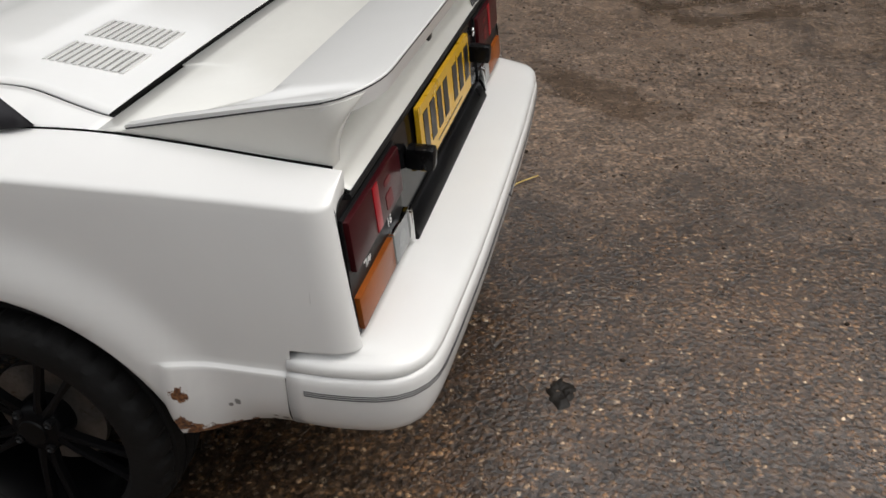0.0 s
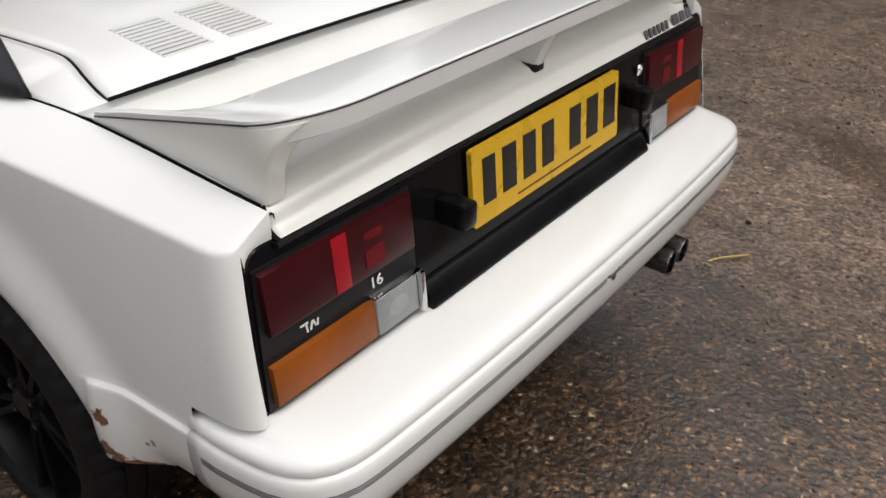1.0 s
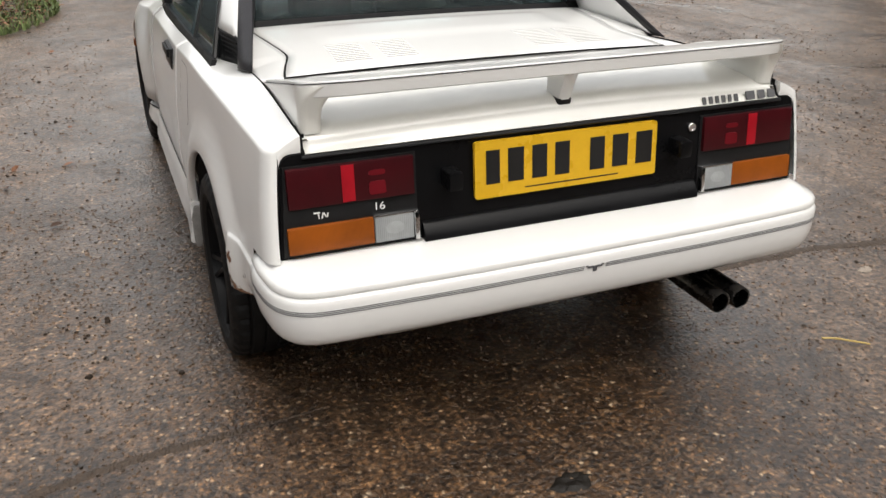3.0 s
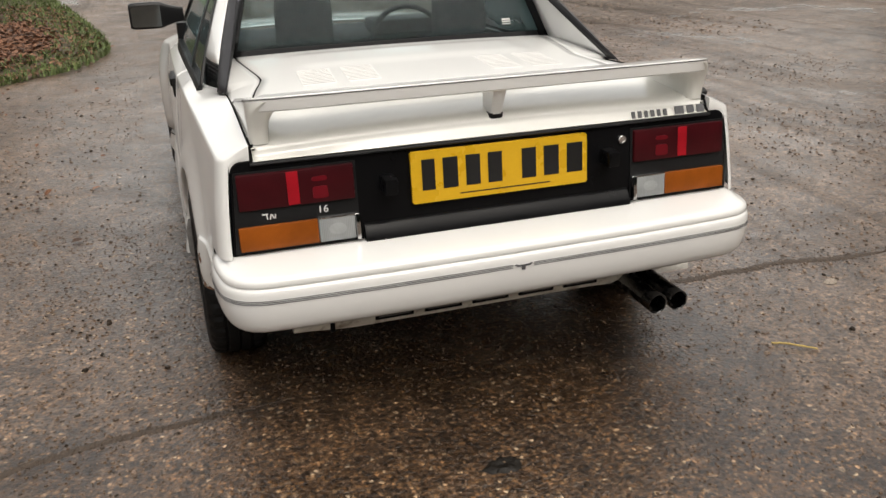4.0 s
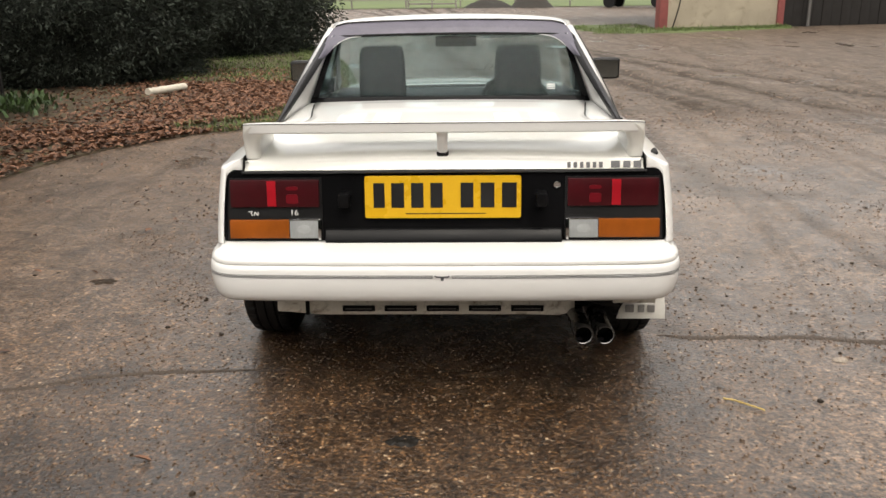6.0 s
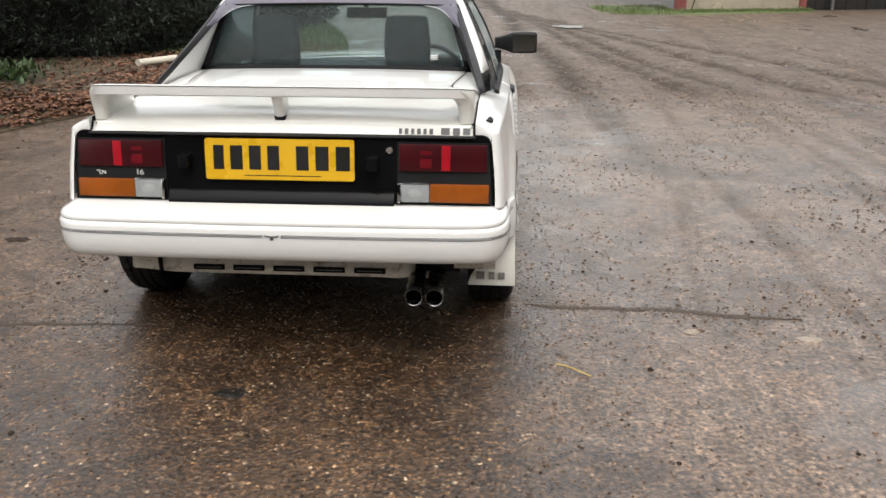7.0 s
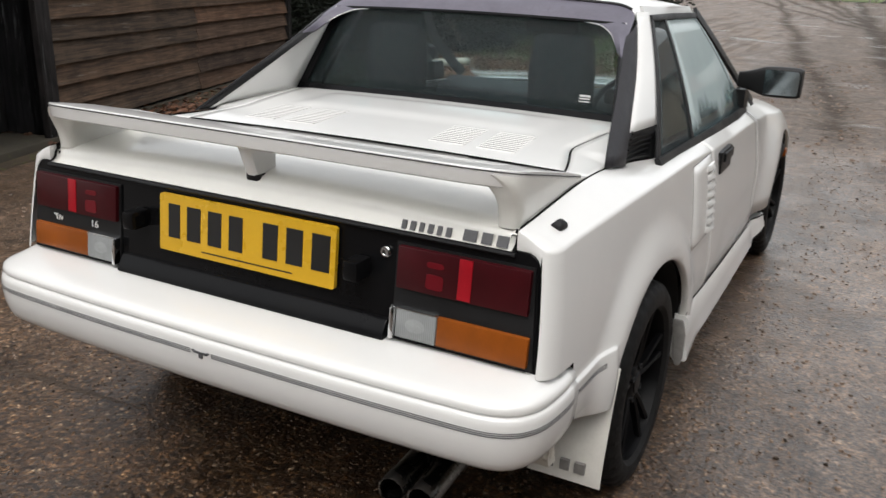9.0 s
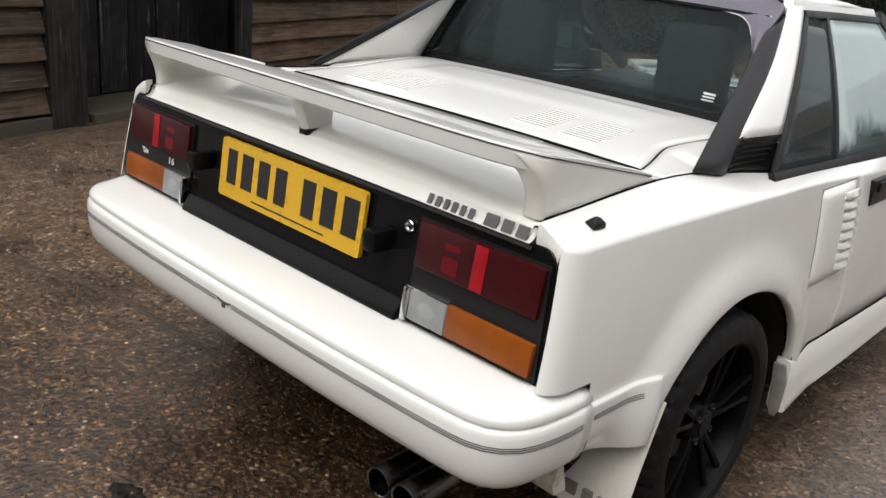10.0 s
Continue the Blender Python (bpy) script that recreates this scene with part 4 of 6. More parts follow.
# ---------------------------------------------------------------- bushes
def bush(name, label, at, rx, ry, h, n, size, seed, bare=.0):
    g = random.Random(seed)
    root = thing(name, label, "bush", Matrix.Translation((at[0], at[1], .02)))

    def radius(a, t):
        s = math.sin(math.pi * min(1, (t * .74 + .26))) ** .5
        return s * (1 + .16 * noise.noise(Vector((math.cos(a) * 2, math.sin(a) * 2, t * 3 + seed))) + .10 * noise.noise(Vector((math.cos(a) * 5, math.sin(a) * 5, t * 7 + seed))))
    trunk = Patch()
    rows = []
    for i in range(7):
        t = i / 6
        rows.append([Vector((.16 * (1 - .8 * t) * math.cos(a) + .08 * math.sin(t * 4), .16 * (1 - .8 * t) * math.sin(a), h * .8 * t)) for a in [2 * math.pi * k / 9 for k in range(9)]])
    trunk.loft(rows)
    for k in range(7):
        a, t = g.uniform(0, 6.28), g.uniform(.1, .6)
        p0 = Vector((0, 0, h * t * .7))
        p1 = Vector((rx * .8 * math.cos(a), ry * .8 * math.sin(a), h * (t * .7 + .2)))
        trunk.loft([[p0.lerp(p1, u) + Vector((.04 * (1 - u * .8) * math.cos(b), .04 * (1 - u * .8) * math.sin(b), .1 * u * u)) for b in [2 * math.pi * j / 6 for j in range(6)]] for u in (0, .3, .6, 1)])
    part("trunk", trunk, M_BARK, root, solid=True)
    # added shell within the foliage; the shade between twigs is its dark colour
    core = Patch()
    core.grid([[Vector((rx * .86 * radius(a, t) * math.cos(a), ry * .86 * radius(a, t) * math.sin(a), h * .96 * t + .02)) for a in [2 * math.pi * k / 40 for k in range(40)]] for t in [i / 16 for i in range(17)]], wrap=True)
    part("shade_core", core, M_NEEDLE_CORE, root)
    v, f = [], []
    for _ in range(n):
        a, t = g.uniform(0, 6.283), g.random() ** .85
        r = radius(a, t) * g.uniform(.84, 1.07)
        clump = noise.noise(Vector((math.cos(a) * 6, math.sin(a) * 6, t * 9 + seed)))
        r *= 1 + .09 * clump
        c = Vector((rx * r * math.cos(a), ry * r * math.sin(a), h * t + .05))
        d = Vector((math.cos(a) + g.gauss(0, .6), math.sin(a) + g.gauss(0, .6), g.gauss(.25, .6))).normalized()
        s = d.cross(Vector((g.gauss(0, 1), g.gauss(0, 1), g.gauss(0, 1)))).normalized()
        ln, w = size * g.uniform(.5, 1.3), size * g.uniform(.10, .24)
        o = len(v)
        v += [tuple(c - s * w * .4), tuple(c + s * w * .4), tuple(c + d * ln * .6 + s * w), tuple(c + d * ln + Vector((0, 0, -.2 * ln))), tuple(c + d * ln * .6 - s * w)]
        f.append((o, o + 1, o + 2, o + 3, o + 4))
    me = bpy.data.meshes.new("crown")
    me.from_pydata(v, [], f)
    me.materials.append(M_NEEDLE)
    part("crown", me, None, root)
    return root


bush("conifer_bush", "dark green overgrown conifer bush beside the shed", (-6.3, 10.9), 2.35, 2.1, 3.1, 74000, .08, 1)
bush("conifer_bush", "dark green overgrown conifer bush beyond the first", (-5.6, 16.0), 2.4, 2.3, 3.3, 56000, .095, 2)
bush("conifer_bush", "dark green conifer bush behind the shed", (-9.2, 11.8), 2.3, 2.2, 3.6, 12000, .2, 3)
spots = [((-5.1 + rng.gauss(0, .22), 7.0 + rng.gauss(0, .22), .05 + rng.uniform(0, .18)), rng.uniform(.6, 1.3)) for _ in range(380)]
blades("weeds", "green weeds growing at the shed's corner", "weeds", spots, M_GREEN, .08, 1.2, wide=.28)
p = Patch()
a, b = Vector((-4.12, 8.40, .11)), Vector((-3.80, 8.92, .12))
d = (b - a).normalized()
s = d.cross(Vector((0, 0, 1))).normalized()
p.loft([[q + s * .06 * math.cos(t) + Vector((0, 0, .05 * math.sin(t))) for t in [2 * math.pi * k / 12 for k in range(12)]] for q in (a, a.lerp(b, .4), b)])
tagged(new("pale_log", mesh_of("pale_log", p, M_WOODLOG, None, 50, solid=True)), "pale weathered log lying among the leaves", "log")

# ---------------------------------------------------------------- far buildings, fence, heap
barn = thing("farm_building", "farm building with cream rendered wall and dark barn front", "building", pose(5.85, 23.75, 0, 0, 0, 14))
p = Patch().box((.12, 0, -.05), (3.85, .3, 3.4))
wall = part("cream_wall", p, M_RENDER, barn, "stained cream rendered wall", solid=True, bevel=.02)
for x0, x1 in ((-.12, .14), (3.80, 4.02)):
    part("red_post", Patch().box((x0, -.06, -.05), (x1, .25, 3.4)), M_BRICK_RED, barn, "faded red painted post", solid=True, bevel=.015)
for k in range(26):
    x0 = 4.04 + k * .34
    part("barn_board", Patch().box((x0, .02 + .012 * (k % 2), .0), (x0 + .325, .12, 3.4)), M_BARN, barn, solid=True, bevel=.006)
part("grey_post", Patch().loft([[Vector((4.85 + .045 * math.cos(a), -.1 + .045 * math.sin(a), z)) for a in [2 * math.pi * i / 10 for i in range(10)]] for z in (0, 3.3)]), M_GREY_PLASTIC, barn, "thin grey post", solid=True)
c = curve3([(.62, -.03, 3.3), (.60, -.03, 1.6), (.52, -.04, .8), (.30, -.05, .0)], 14)
part("cable", Patch().loft([[q + Vector((.018 * math.cos(a), .018 * math.sin(a), 0)) for a in [2 * math.pi * i / 6 for i in range(6)]] for q in c]), M_BLACK_PLASTIC, barn, "black cable hanging down the wall", solid=True)
p = Patch().loft([[Vector((x, y, z)) for y, z in ((-.4, 3.3), (4, 5.2), (8.4, 3.3), (8.4, 3.4), (4, 5.3), (-.4, 3.4))] for x in (-.2, 13.2)])
part("barn_roof", p, M_ROOF, barn, solid=True)
part("barn_body", Patch().loft([[Vector((x, y, z)) for x, y in ((.2, .28), (12.8, .28), (14, 8), (5, 8))] for z in (0, 3.3)]), M_BARN, barn, solid=True)

fence = thing("field_fence", "grey wooden post and rail fence at the field's edge", "fence")
for k in range(8):
    x = -17 + 3.3 * k
    part("fence_post", Patch().box((x - .05, 50.4, 0), (x + .05, 50.5, 1.15)), M_FENCE, fence, solid=True)
for z in (.5, .95):
    part("fence_rail", Patch().box((-17, 50.36, z), (6.1, 50.40, z + .045)), M_FENCE, fence, solid=True)
gate = thing("field_gate", "pale wooden field gate", "gate")
for z in (.25, .5, .78, 1.05):
    part("gate_bar", Patch().box((-3.6, 49.0, z), (-.7, 49.05, z + .09)), M_FENCE, gate, solid=True)
for x in (-3.6, -2.2, -.8):
    part("gate_upright", Patch().box((x, 48.96, -.02), (x + .1, 49.0, 1.2)), M_FENCE, gate, solid=True)


def heap(at, rx, ry, h, seed):
    p = Patch()
    p.grid([[Vector((at[0] + rx * r * math.cos(a), at[1] + ry * r * math.sin(a), h * (math.cos(r * math.pi / 2) ** 1.2) * (1 + .35 * wave(r * 3 * math.cos(a), r * 3 * math.sin(a), 1, seed)) - .03)) for a in [2 * math.pi * k / 32 for k in range(32)]] for r in [i / 10 for i in range(11)]], wrap=True)
    return tagged(new("soil_heap", mesh_of("soil_heap", p, M_HEAP, (0, 0, 1), 60)), "dark heap of soil at the field's edge", "heap")


heap((3.75, 49.5), 1.35, 1.3, 1.05, 3)
heap((1.2, 50.5), 1.7, 1.2, .55, 8)

# parked vehicle far off
ute = thing("parked_pickup", "dark pickup truck parked beyond the farm building", "vehicle", pose(9.6, 47.5, 0, 0, 0, 62))
p = Patch().loft([[Vector((x, y, z)) for x, z in ((-.85, .45), (-.88, .8), (-.84, zt), (.84, zt), (.88, .8), (.85, .45))] for y, zt in ((-2.2, .92), (-2.1, .98), (-.2, 1.0), (.2, 1.05), (1.4, 1.0), (2.2, .88), (2.3, .7))])
part("body", p, M_FAR_CAR, ute, solid=True)
p = Patch().loft([[Vector((k * x, y, z)) for x, y in ((-.8, y0), (.8, y0), (.8, y1), (-.8, y1))] for z, k, y0, y1 in ((1.0, 1, -.35, 1.15), (1.55, .88, -.15, .75), (1.6, .82, -.05, .65))])
cabp = part("cab", p, M_FAR_CAR, ute, solid=True)
p = Patch().loft([[Vector((k * x, y, z)) for x, y in ((-.74, y0), (.74, y0), (.74, y1), (-.74, y1))] for z, k, y0, y1 in ((1.08, 1.09, -.36, 1.14), (1.48, .99, -.20, .84))])
part("cab_glass", p, M_BLACK_GLOSS, cabp, "cab windows", solid=True)
for sx in (-.8, .8):
    for y in (-1.35, 1.4):
        part("tyre", Patch().loft(lathe([(-.1, .2), (-.1, .35), (.1, .35), (.1, .2)], 20)), M_TYRE, ute, solid=True, at=Matrix.Translation((sx, y, .35)))

# unseen trees added behind and to the right: close the yard, darken its reflections
tree_a = bush("boundary_tree", "tall dark evergreen added out of view to close the yard and darken reflections", (13.0, -1.0), 3.4, 3.4, 9.5, 16000, .34, 11)
tree_b = bush("boundary_tree", "tall dark evergreen added out of view to close the yard and darken reflections", (-3.5, -16.0), 3.6, 3.4, 8.0, 16000, .34, 12)
tagged(tree_a, group="trees round the yard")
tagged(tree_b, group="trees round the yard")
for k, (x, y) in enumerate([(12.5, -6.5), (14.5, 4.5), (11.5, -12), (6.5, -14.5), (1.5, -16.5), (18, 9.5), (22, 15), (-9, -17)]):
    copy_thing((tree_a, tree_b)[k % 2], pose(x, y, .02, 0, 0, 47 * k))
p = Patch()
p.grid([[Vector((5.7 + .3 * wave(1, y, .9, 3) + .35 * max(0, y - 3) ** 2 + .9 * max(0, -1 - y) * .3 + u, y, -.02 + .06 * sm(0, .5, u))) for u in (0, .1, .3, .7, 1.5, 3, 6, 12, 20)] for y in [-9 + .3 * i for i in range(47)]])
bank = new("grass_bank", mesh_of("grass_bank", p, M_SOIL, (0, 0, 1), 60, 0))
tagged(bank, "grassy bank along the yard's edge", "grass", kind="structure")
spots = []
for _ in range(3500):
    y = rng.uniform(-3, 4.8)
    x = 5.75 + .3 * wave(1, y, .9, 3) + .35 * max(0, y - 3) ** 2 + .27 * max(0, -1 - y) + abs(rng.gauss(0, 1.0))
    spots.append(((x, y, .03), 1))
blades("grass", "short grass on the bank", "grass", spots, M_GRASS, .10, .8, wide=.10)

# far wood, with the haze of distance put into its pale colour
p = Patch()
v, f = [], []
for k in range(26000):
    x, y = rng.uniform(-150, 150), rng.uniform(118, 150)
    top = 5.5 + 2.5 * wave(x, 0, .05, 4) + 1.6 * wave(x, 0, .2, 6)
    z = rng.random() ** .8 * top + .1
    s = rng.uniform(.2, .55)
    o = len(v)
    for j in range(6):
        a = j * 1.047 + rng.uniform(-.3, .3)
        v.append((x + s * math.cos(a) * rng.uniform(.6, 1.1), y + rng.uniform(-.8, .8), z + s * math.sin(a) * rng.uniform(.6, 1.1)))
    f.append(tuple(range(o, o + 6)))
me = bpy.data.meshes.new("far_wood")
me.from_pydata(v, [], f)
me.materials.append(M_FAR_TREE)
tagged(new("far_wood", me), "pale wood along the far side of the field, haze put into its colour", "trees", kind="stuff")

# ---------------------------------------------------------------- the car
car = thing("car", "white two-seat sports coupe with rear wing, parked on wet ground", "car", Matrix.Translation((0, 0, -.003)))

# Outline curves of the body, given for its right half; y runs forward from the rear bumper.
REAR, DOOR0, DOOR1, NOSE = 0.80, 1.465, 2.42, 3.12
crease_z = spl([(.12, .829), (.5, .836), (1.0, .834), (1.6, .805), (2.3, .775), (3.0, .725), (3.5, .675), (3.9, .60)])
crease_x = spl([(.12, .752), (.25, .758), (.5, .770), (.8, .780), (1.1, .787), (1.6, .790), (2.4, .782), (3.0, .765), (3.5, .725), (3.9, .63)])
mid_x = spl([(.12, .774), (.25, .787), (.5, .794), (.8, .800), (1.15, .812), (1.6, .816), (2.4, .812), (3.0, .800), (3.5, .775), (3.9, .67)])
seam_x = spl([(.12, .6745), (.4, .6735), (.75, .672), (.93, .670), (1.08, .704), (1.22, .728), (1.6, .737), (2.3, .730), (2.7, .690), (3.2, .655), (3.9, .56)])
seam_z = spl([(.12, .859), (.18, .861), (.6, .883), (.75, .876), (.93, .854), (1.08, .845), (1.22, .840), (1.6, .830), (2.3, .812), (2.8, .79), (3.2, .752), (3.6, .70), (3.9, .63)])
ARCH_H, ARCH_W = 0.345, 0.372
rear_y = lambda z: .137 + .17 * (z - .585)


def tail_y(z):
    return .150 + .11 * (z - .585)


def panel_edge(z):
    return .7445 - .078 * (z - .585)


def side_x(y, z):
    zc = crease_z(y)
    s = min(1, max(0, (zc - z) / (zc - .52)))
    x = lerp(crease_x(y), mid_x(y), math.sin(s * math.pi / 2))
    if z < .52:
        x -= .25 * (.52 - z) ** 2
    for yc, flare, fade in ((REAR + .01, .024, .34), (NOSE, .044, .62)):
        d = math.hypot((y - yc) / ARCH_W, (z - .285) / ARCH_H) - 1
        x += flare * (1 - sm(.06, fade, d))
    if y < .47:
        x += .008 * (1 - sm(.5285, .5345, z))
    elif 1.17 < y < DOOR1 + .05:
        zm = .478 - .04 * (y - 1.2)
        x += .007 * (1 - sm(zm - .004, zm + .004, z)) * sm(1.17, 1.2, y)
    if y < .46 and z < .455:
        x -= .020 * ((.455 - z) / .045) ** 2 * sm(.46, .28, y)
    dy = y - rear_y(z)
    if dy < .05:
        x -= .028 * (1 - (1 - (1 - max(0, dy) / .05) ** 2.1) ** (1 / 2.1))
    return x


def profile(y, zb, lift=0):
    """Points of the body's side at y from its lower edge zb up over the shoulder crease to the deck seam."""
    zc = crease_z(y)
    out = []
    low, top = .645, zc - .008
    knee = max(zb, .578)
    if zb < .5:
        out += [zb, lerp(zb, .522, .33), lerp(zb, .522, .66), .522, .528, .530, .533, .5355, .548, .563]
    else:
        out += [lerp(zb, knee, i / 10) for i in range(10)]
    for i in range(5):
        out.append(lerp(knee, low, i / 4))
    for i in range(1, 8):
        out.append(lerp(low, top, i / 7))
    pts = []
    for z in out:
        yy = max(y, rear_y(z)) if y < .2 else y
        if y < .2:
            yy = y + (rear_y(z) - .137)
        pts.append(Vector((side_x(yy, z), yy, z)))
    yy = y + (rear_y(zc) - .137) if y < .2 else y
    a = pts[-1]
    c = Vector((side_x(yy, zc), yy, zc))
    e = Vector((seam_x(yy), yy, seam_z(yy)))
    b = c.lerp(e, .10)
    for i in range(1, 6):
        t = i / 5
        pts.append(a * (1 - t) ** 2 + c * 2 * t * (1 - t) + b * t * t)
    for i in range(1, 4):
        p = b.lerp(e, i / 3)
        p.z += .003 * math.sin(math.pi * i / 3)
        pts.append(p)
    return pts


def arch_z(y, yc):
    return .285 + ARCH_H * math.sqrt(max(0, 1 - ((y - yc) / ARCH_W) ** 2))


def arch_ys(yc, z0, z1, n=30):
    a0 = math.acos(math.sqrt(1 - ((z0 - .285) / ARCH_H) ** 2))
    a1 = math.acos(math.sqrt(1 - ((z1 - .285) / ARCH_H) ** 2))
    return [yc - ARCH_W * math.cos(lerp(a0, math.pi - a1, i / n)) for i in range(n + 1)]


def lip(p, yc, z0, z1):
    rows = []
    ring = [(y, arch_z(y, yc)) for y in arch_ys(yc, z0, z1)]
    for dx, k in ((0, 1), (-.003, .988), (-.012, .984), (-.020, .988)):
        rows.append([Vector((side_x(y, z) + dx, yc + (y - yc) * k, .285 + (z - .285) * k)) for y, z in ring])
    p.grid(rows)


def side(p, y0, y1, zb, n):
    za, zz = zb if isinstance(zb, tuple) else (zb, zb)
    rows = [profile(lerp(y0, y1, i / n), lerp(za, zz, i / n)) for i in range(n + 1)]
    p.grid(rows)


def quarter_panel():
    p = Patch()
    ys = [.137, .1376, .139, .1415, .145, .150, .155, .160, .165, .170, .175, .180, .186, .195, .21, .23, .25]
    p.grid([profile(y, .578) for y in ys])
    side(p, .25, arch_ys(REAR + .01, .385, .335)[0], (.406, .385), 8)
    p.grid([profile(y, arch_z(y, REAR + .01)) for y in arch_ys(REAR + .01, .385, .335)])
    side(p, arch_ys(REAR + .01, .385, .335)[-1], DOOR0 - .003, .335, 9)
    lip(p, REAR + .01, .385, .335)
    # the rear face beside the boot lid, down to the lamp's rounded corner
    top = profile(.137, .578)[-9:]
    rows = []
    for i in range(9):
        t = i / 8
        row = []
        for k, q in enumerate(top):
            u = k / 8
            if u < .6:
                e = Vector((panel_edge(.793) - .0305 + .030 * math.cos(u / .6 * math.pi / 2), 0, .793 + .030 * math.sin(u / .6 * math.pi / 2)))
            else:
                e = Vector((lerp(panel_edge(.793) - .0305, .675, (u - .6) / .4), 0, .823))
            e.y = lerp(rear_y(e.z), tail_y(e.z) + .0012, sm(0, .35, u))
            g = q.lerp(e, t)
            g.y -= .0015 * math.sin(math.pi * t)
            row.append(g)
        rows.append(row)
    p.grid(rows)
    # return flanges beside the boot lid
    p.grid([[r[-1], r[-1] + Vector((0, .03, 0))] for r in rows])
    edge = [profile(lerp(.137, .62, i / 16), .5)[-1] for i in range(17)]
    p.grid([[q, q + Vector((0, 0, -.03))] for q in edge])
    return p


for sx in (1, -1):
    p = quarter_panel()
    if sx < 0:
        p.mirror()
    q = part("quarter_panel", p, M_PAINT_RUST if sx < 0 else M_PAINT, car,
             "white rear quarter panel, rusted at the wheel arch" if sx < 0 else "", out=(sx, 0, 0.1), smooth=62)
    p = Patch()
    side(p, DOOR0 + .003, DOOR1 - .003, .335, 22)
    if sx < 0:
        p.mirror()
    door = part("door", p, M_PAINT, car, out=(sx, 0, 0.1), thick=.004)
    # recessed black door handle
    h = Patch()
    hx = side_x(1.66, .75)
    h.box((hx - .012, 1.57, .712), (hx + .010, 1.75, .786))
    h.box((hx + .008, 1.60, .75), (hx + .018, 1.74, .78))
    if sx < 0:
        h.mirror()
    part("door_handle", h, M_BLACK_PLASTIC, door, "black plastic door handle", solid=True, bevel=.004)
    # front wing
    p = Patch()
    ys = arch_ys(NOSE, .335, .335)
    side(p, DOOR1 + .003, ys[0], .335, 6)
    p.grid([profile(y, arch_z(y, NOSE)) for y in ys])
    side(p, ys[-1], 3.72, .40, 5)
    lip(p, NOSE, .335, .335)
    if sx < 0:
        p.mirror()
    w = part("front_wing", p, M_PAINT, car, out=(sx, 0, 0.1), thick=.003)
    r = Patch().box((side_x(3.19, .52) - .006, 3.16, .49), (side_x(3.19, .52) + .006, 3.22, .525))
    if sx < 0:
        r.mirror()
    part("side_repeater", r, M_AMBER, w, "small amber side repeater lamp", solid=True, bevel=.003)
    # flared side skirt
    rows = []
    for i in range(17):
        y = lerp(1.165, 2.76, i / 16)
        fore = sm(2.45, 2.76, y)
        x = side_x(y, .34) - .022 * fore
        t = -.004
        rows.append([Vector((x + dx, y, z)) for dx, z in ((-.03, .356 - .038 * (y - 1.2)), (.002, .355 - .038 * (y - 1.2)), (.010, .346 - .038 * (y - 1.2)), (.016 + t, .27), (.024 + t, .235 + .012 * fore), (.026 + t, .217 + .018 * fore), (.020 + t, .208 + .024 * fore), (-.02, .205 + .024 * fore), (-.03, .22 + .024 * fore))])
    p = Patch().loft(rows)
    if sx < 0:
        p.mirror()
    part("side_skirt", p, M_PAINT, car, solid=True)
    # dark gap under the door
    p = Patch().grid([[Vector((side_x(y, z) + .0012, y, z)) for z in (.357 - .038 * (y - 1.2), .365 - .038 * (y - 1.2))] for y in [lerp(1.17, 2.72, i / 20) for i in range(21)]])
    if sx < 0:
        p.mirror()
    part("sill_gap", p, M_DARK_GAP, car, out=(sx, 0, 0), thick=.001)
    # wind deflector ahead of the rear wheel
    p = Patch().loft([[Vector((x, y, z)) for x, y in ((xa, 1.150), (xb, 1.150), (xb, 1.164), (xa, 1.164))] for z, xa, xb in ((.195, .816, .832), (.22, .808, .838), (.30, .800, .840), (.345, .795, .828))])
    if sx < 0:
        p.mirror()
    part("wheel_deflector", p, M_FLAP_PRINT, car, solid=True, bevel=.006)
    # wheel well liners
    for yc, turn in ((REAR + .01, math.pi * .86), (NOSE, math.pi)):
        p = Patch()
        rows = []
        for x in (side_x(yc, .6) - .018, .50):
            rows.append([Vector((x, yc + ARCH_W * 1.02 * math.cos(turn * i / 20), .26 + ARCH_H * 1.06 * math.sin(turn * i / 20))) for i in range(21)])
        p.grid(rows)
        p.grid([[Vector((.50, v.y, .2)) for v in rows[1]], rows[1]])
        if sx < 0:
            p.mirror()
        part("wheel_well", p, M_UNDERSEAL, car)

# side air intake on the right, fuel lid on the left
p = Patch()
ix = lambda y, z: side_x(y, z)
rows = []
for k in range(13):
    u = k / 12
    z = lerp(.548, .806, u)
    edge = .010 * (2 * abs(u - .5)) ** 12
    rows.append([Vector((ix(y, z) + dx * (1 - (2 * abs(u - .5)) ** 14), y, z)) for y, dx in ((1.200 + edge, -.003), (1.204 + edge, .004), (1.216, .009), (1.26, .012), (1.34, .012), (1.42, .009), (1.446 - edge, .004), (1.450 - edge, -.003))])
p.grid(rows)
intake = part("side_intake", p, M_PAINT, car, "white louvred engine air intake", out=(1, 0, 0), thick=.006)
for k in range(8):
    z = .572 + .0275 * k
    f = Patch()
    f.loft([[Vector((ix(y, z) + .010 + a * w, y, z + b)) for a, b in ((0, 0), (.011, .003), (.015, .009), (.006, .021), (0, .022))] for y, w in ((1.335, .2), (1.350, .9), (1.385, 1), (1.418, .9), (1.432, .2))])
    part("fin", f, M_PAINT, intake, solid=True)
g = [(1.198, .546), (1.198, .808), (1.452, .808), (1.452, .546)]
q = Patch()
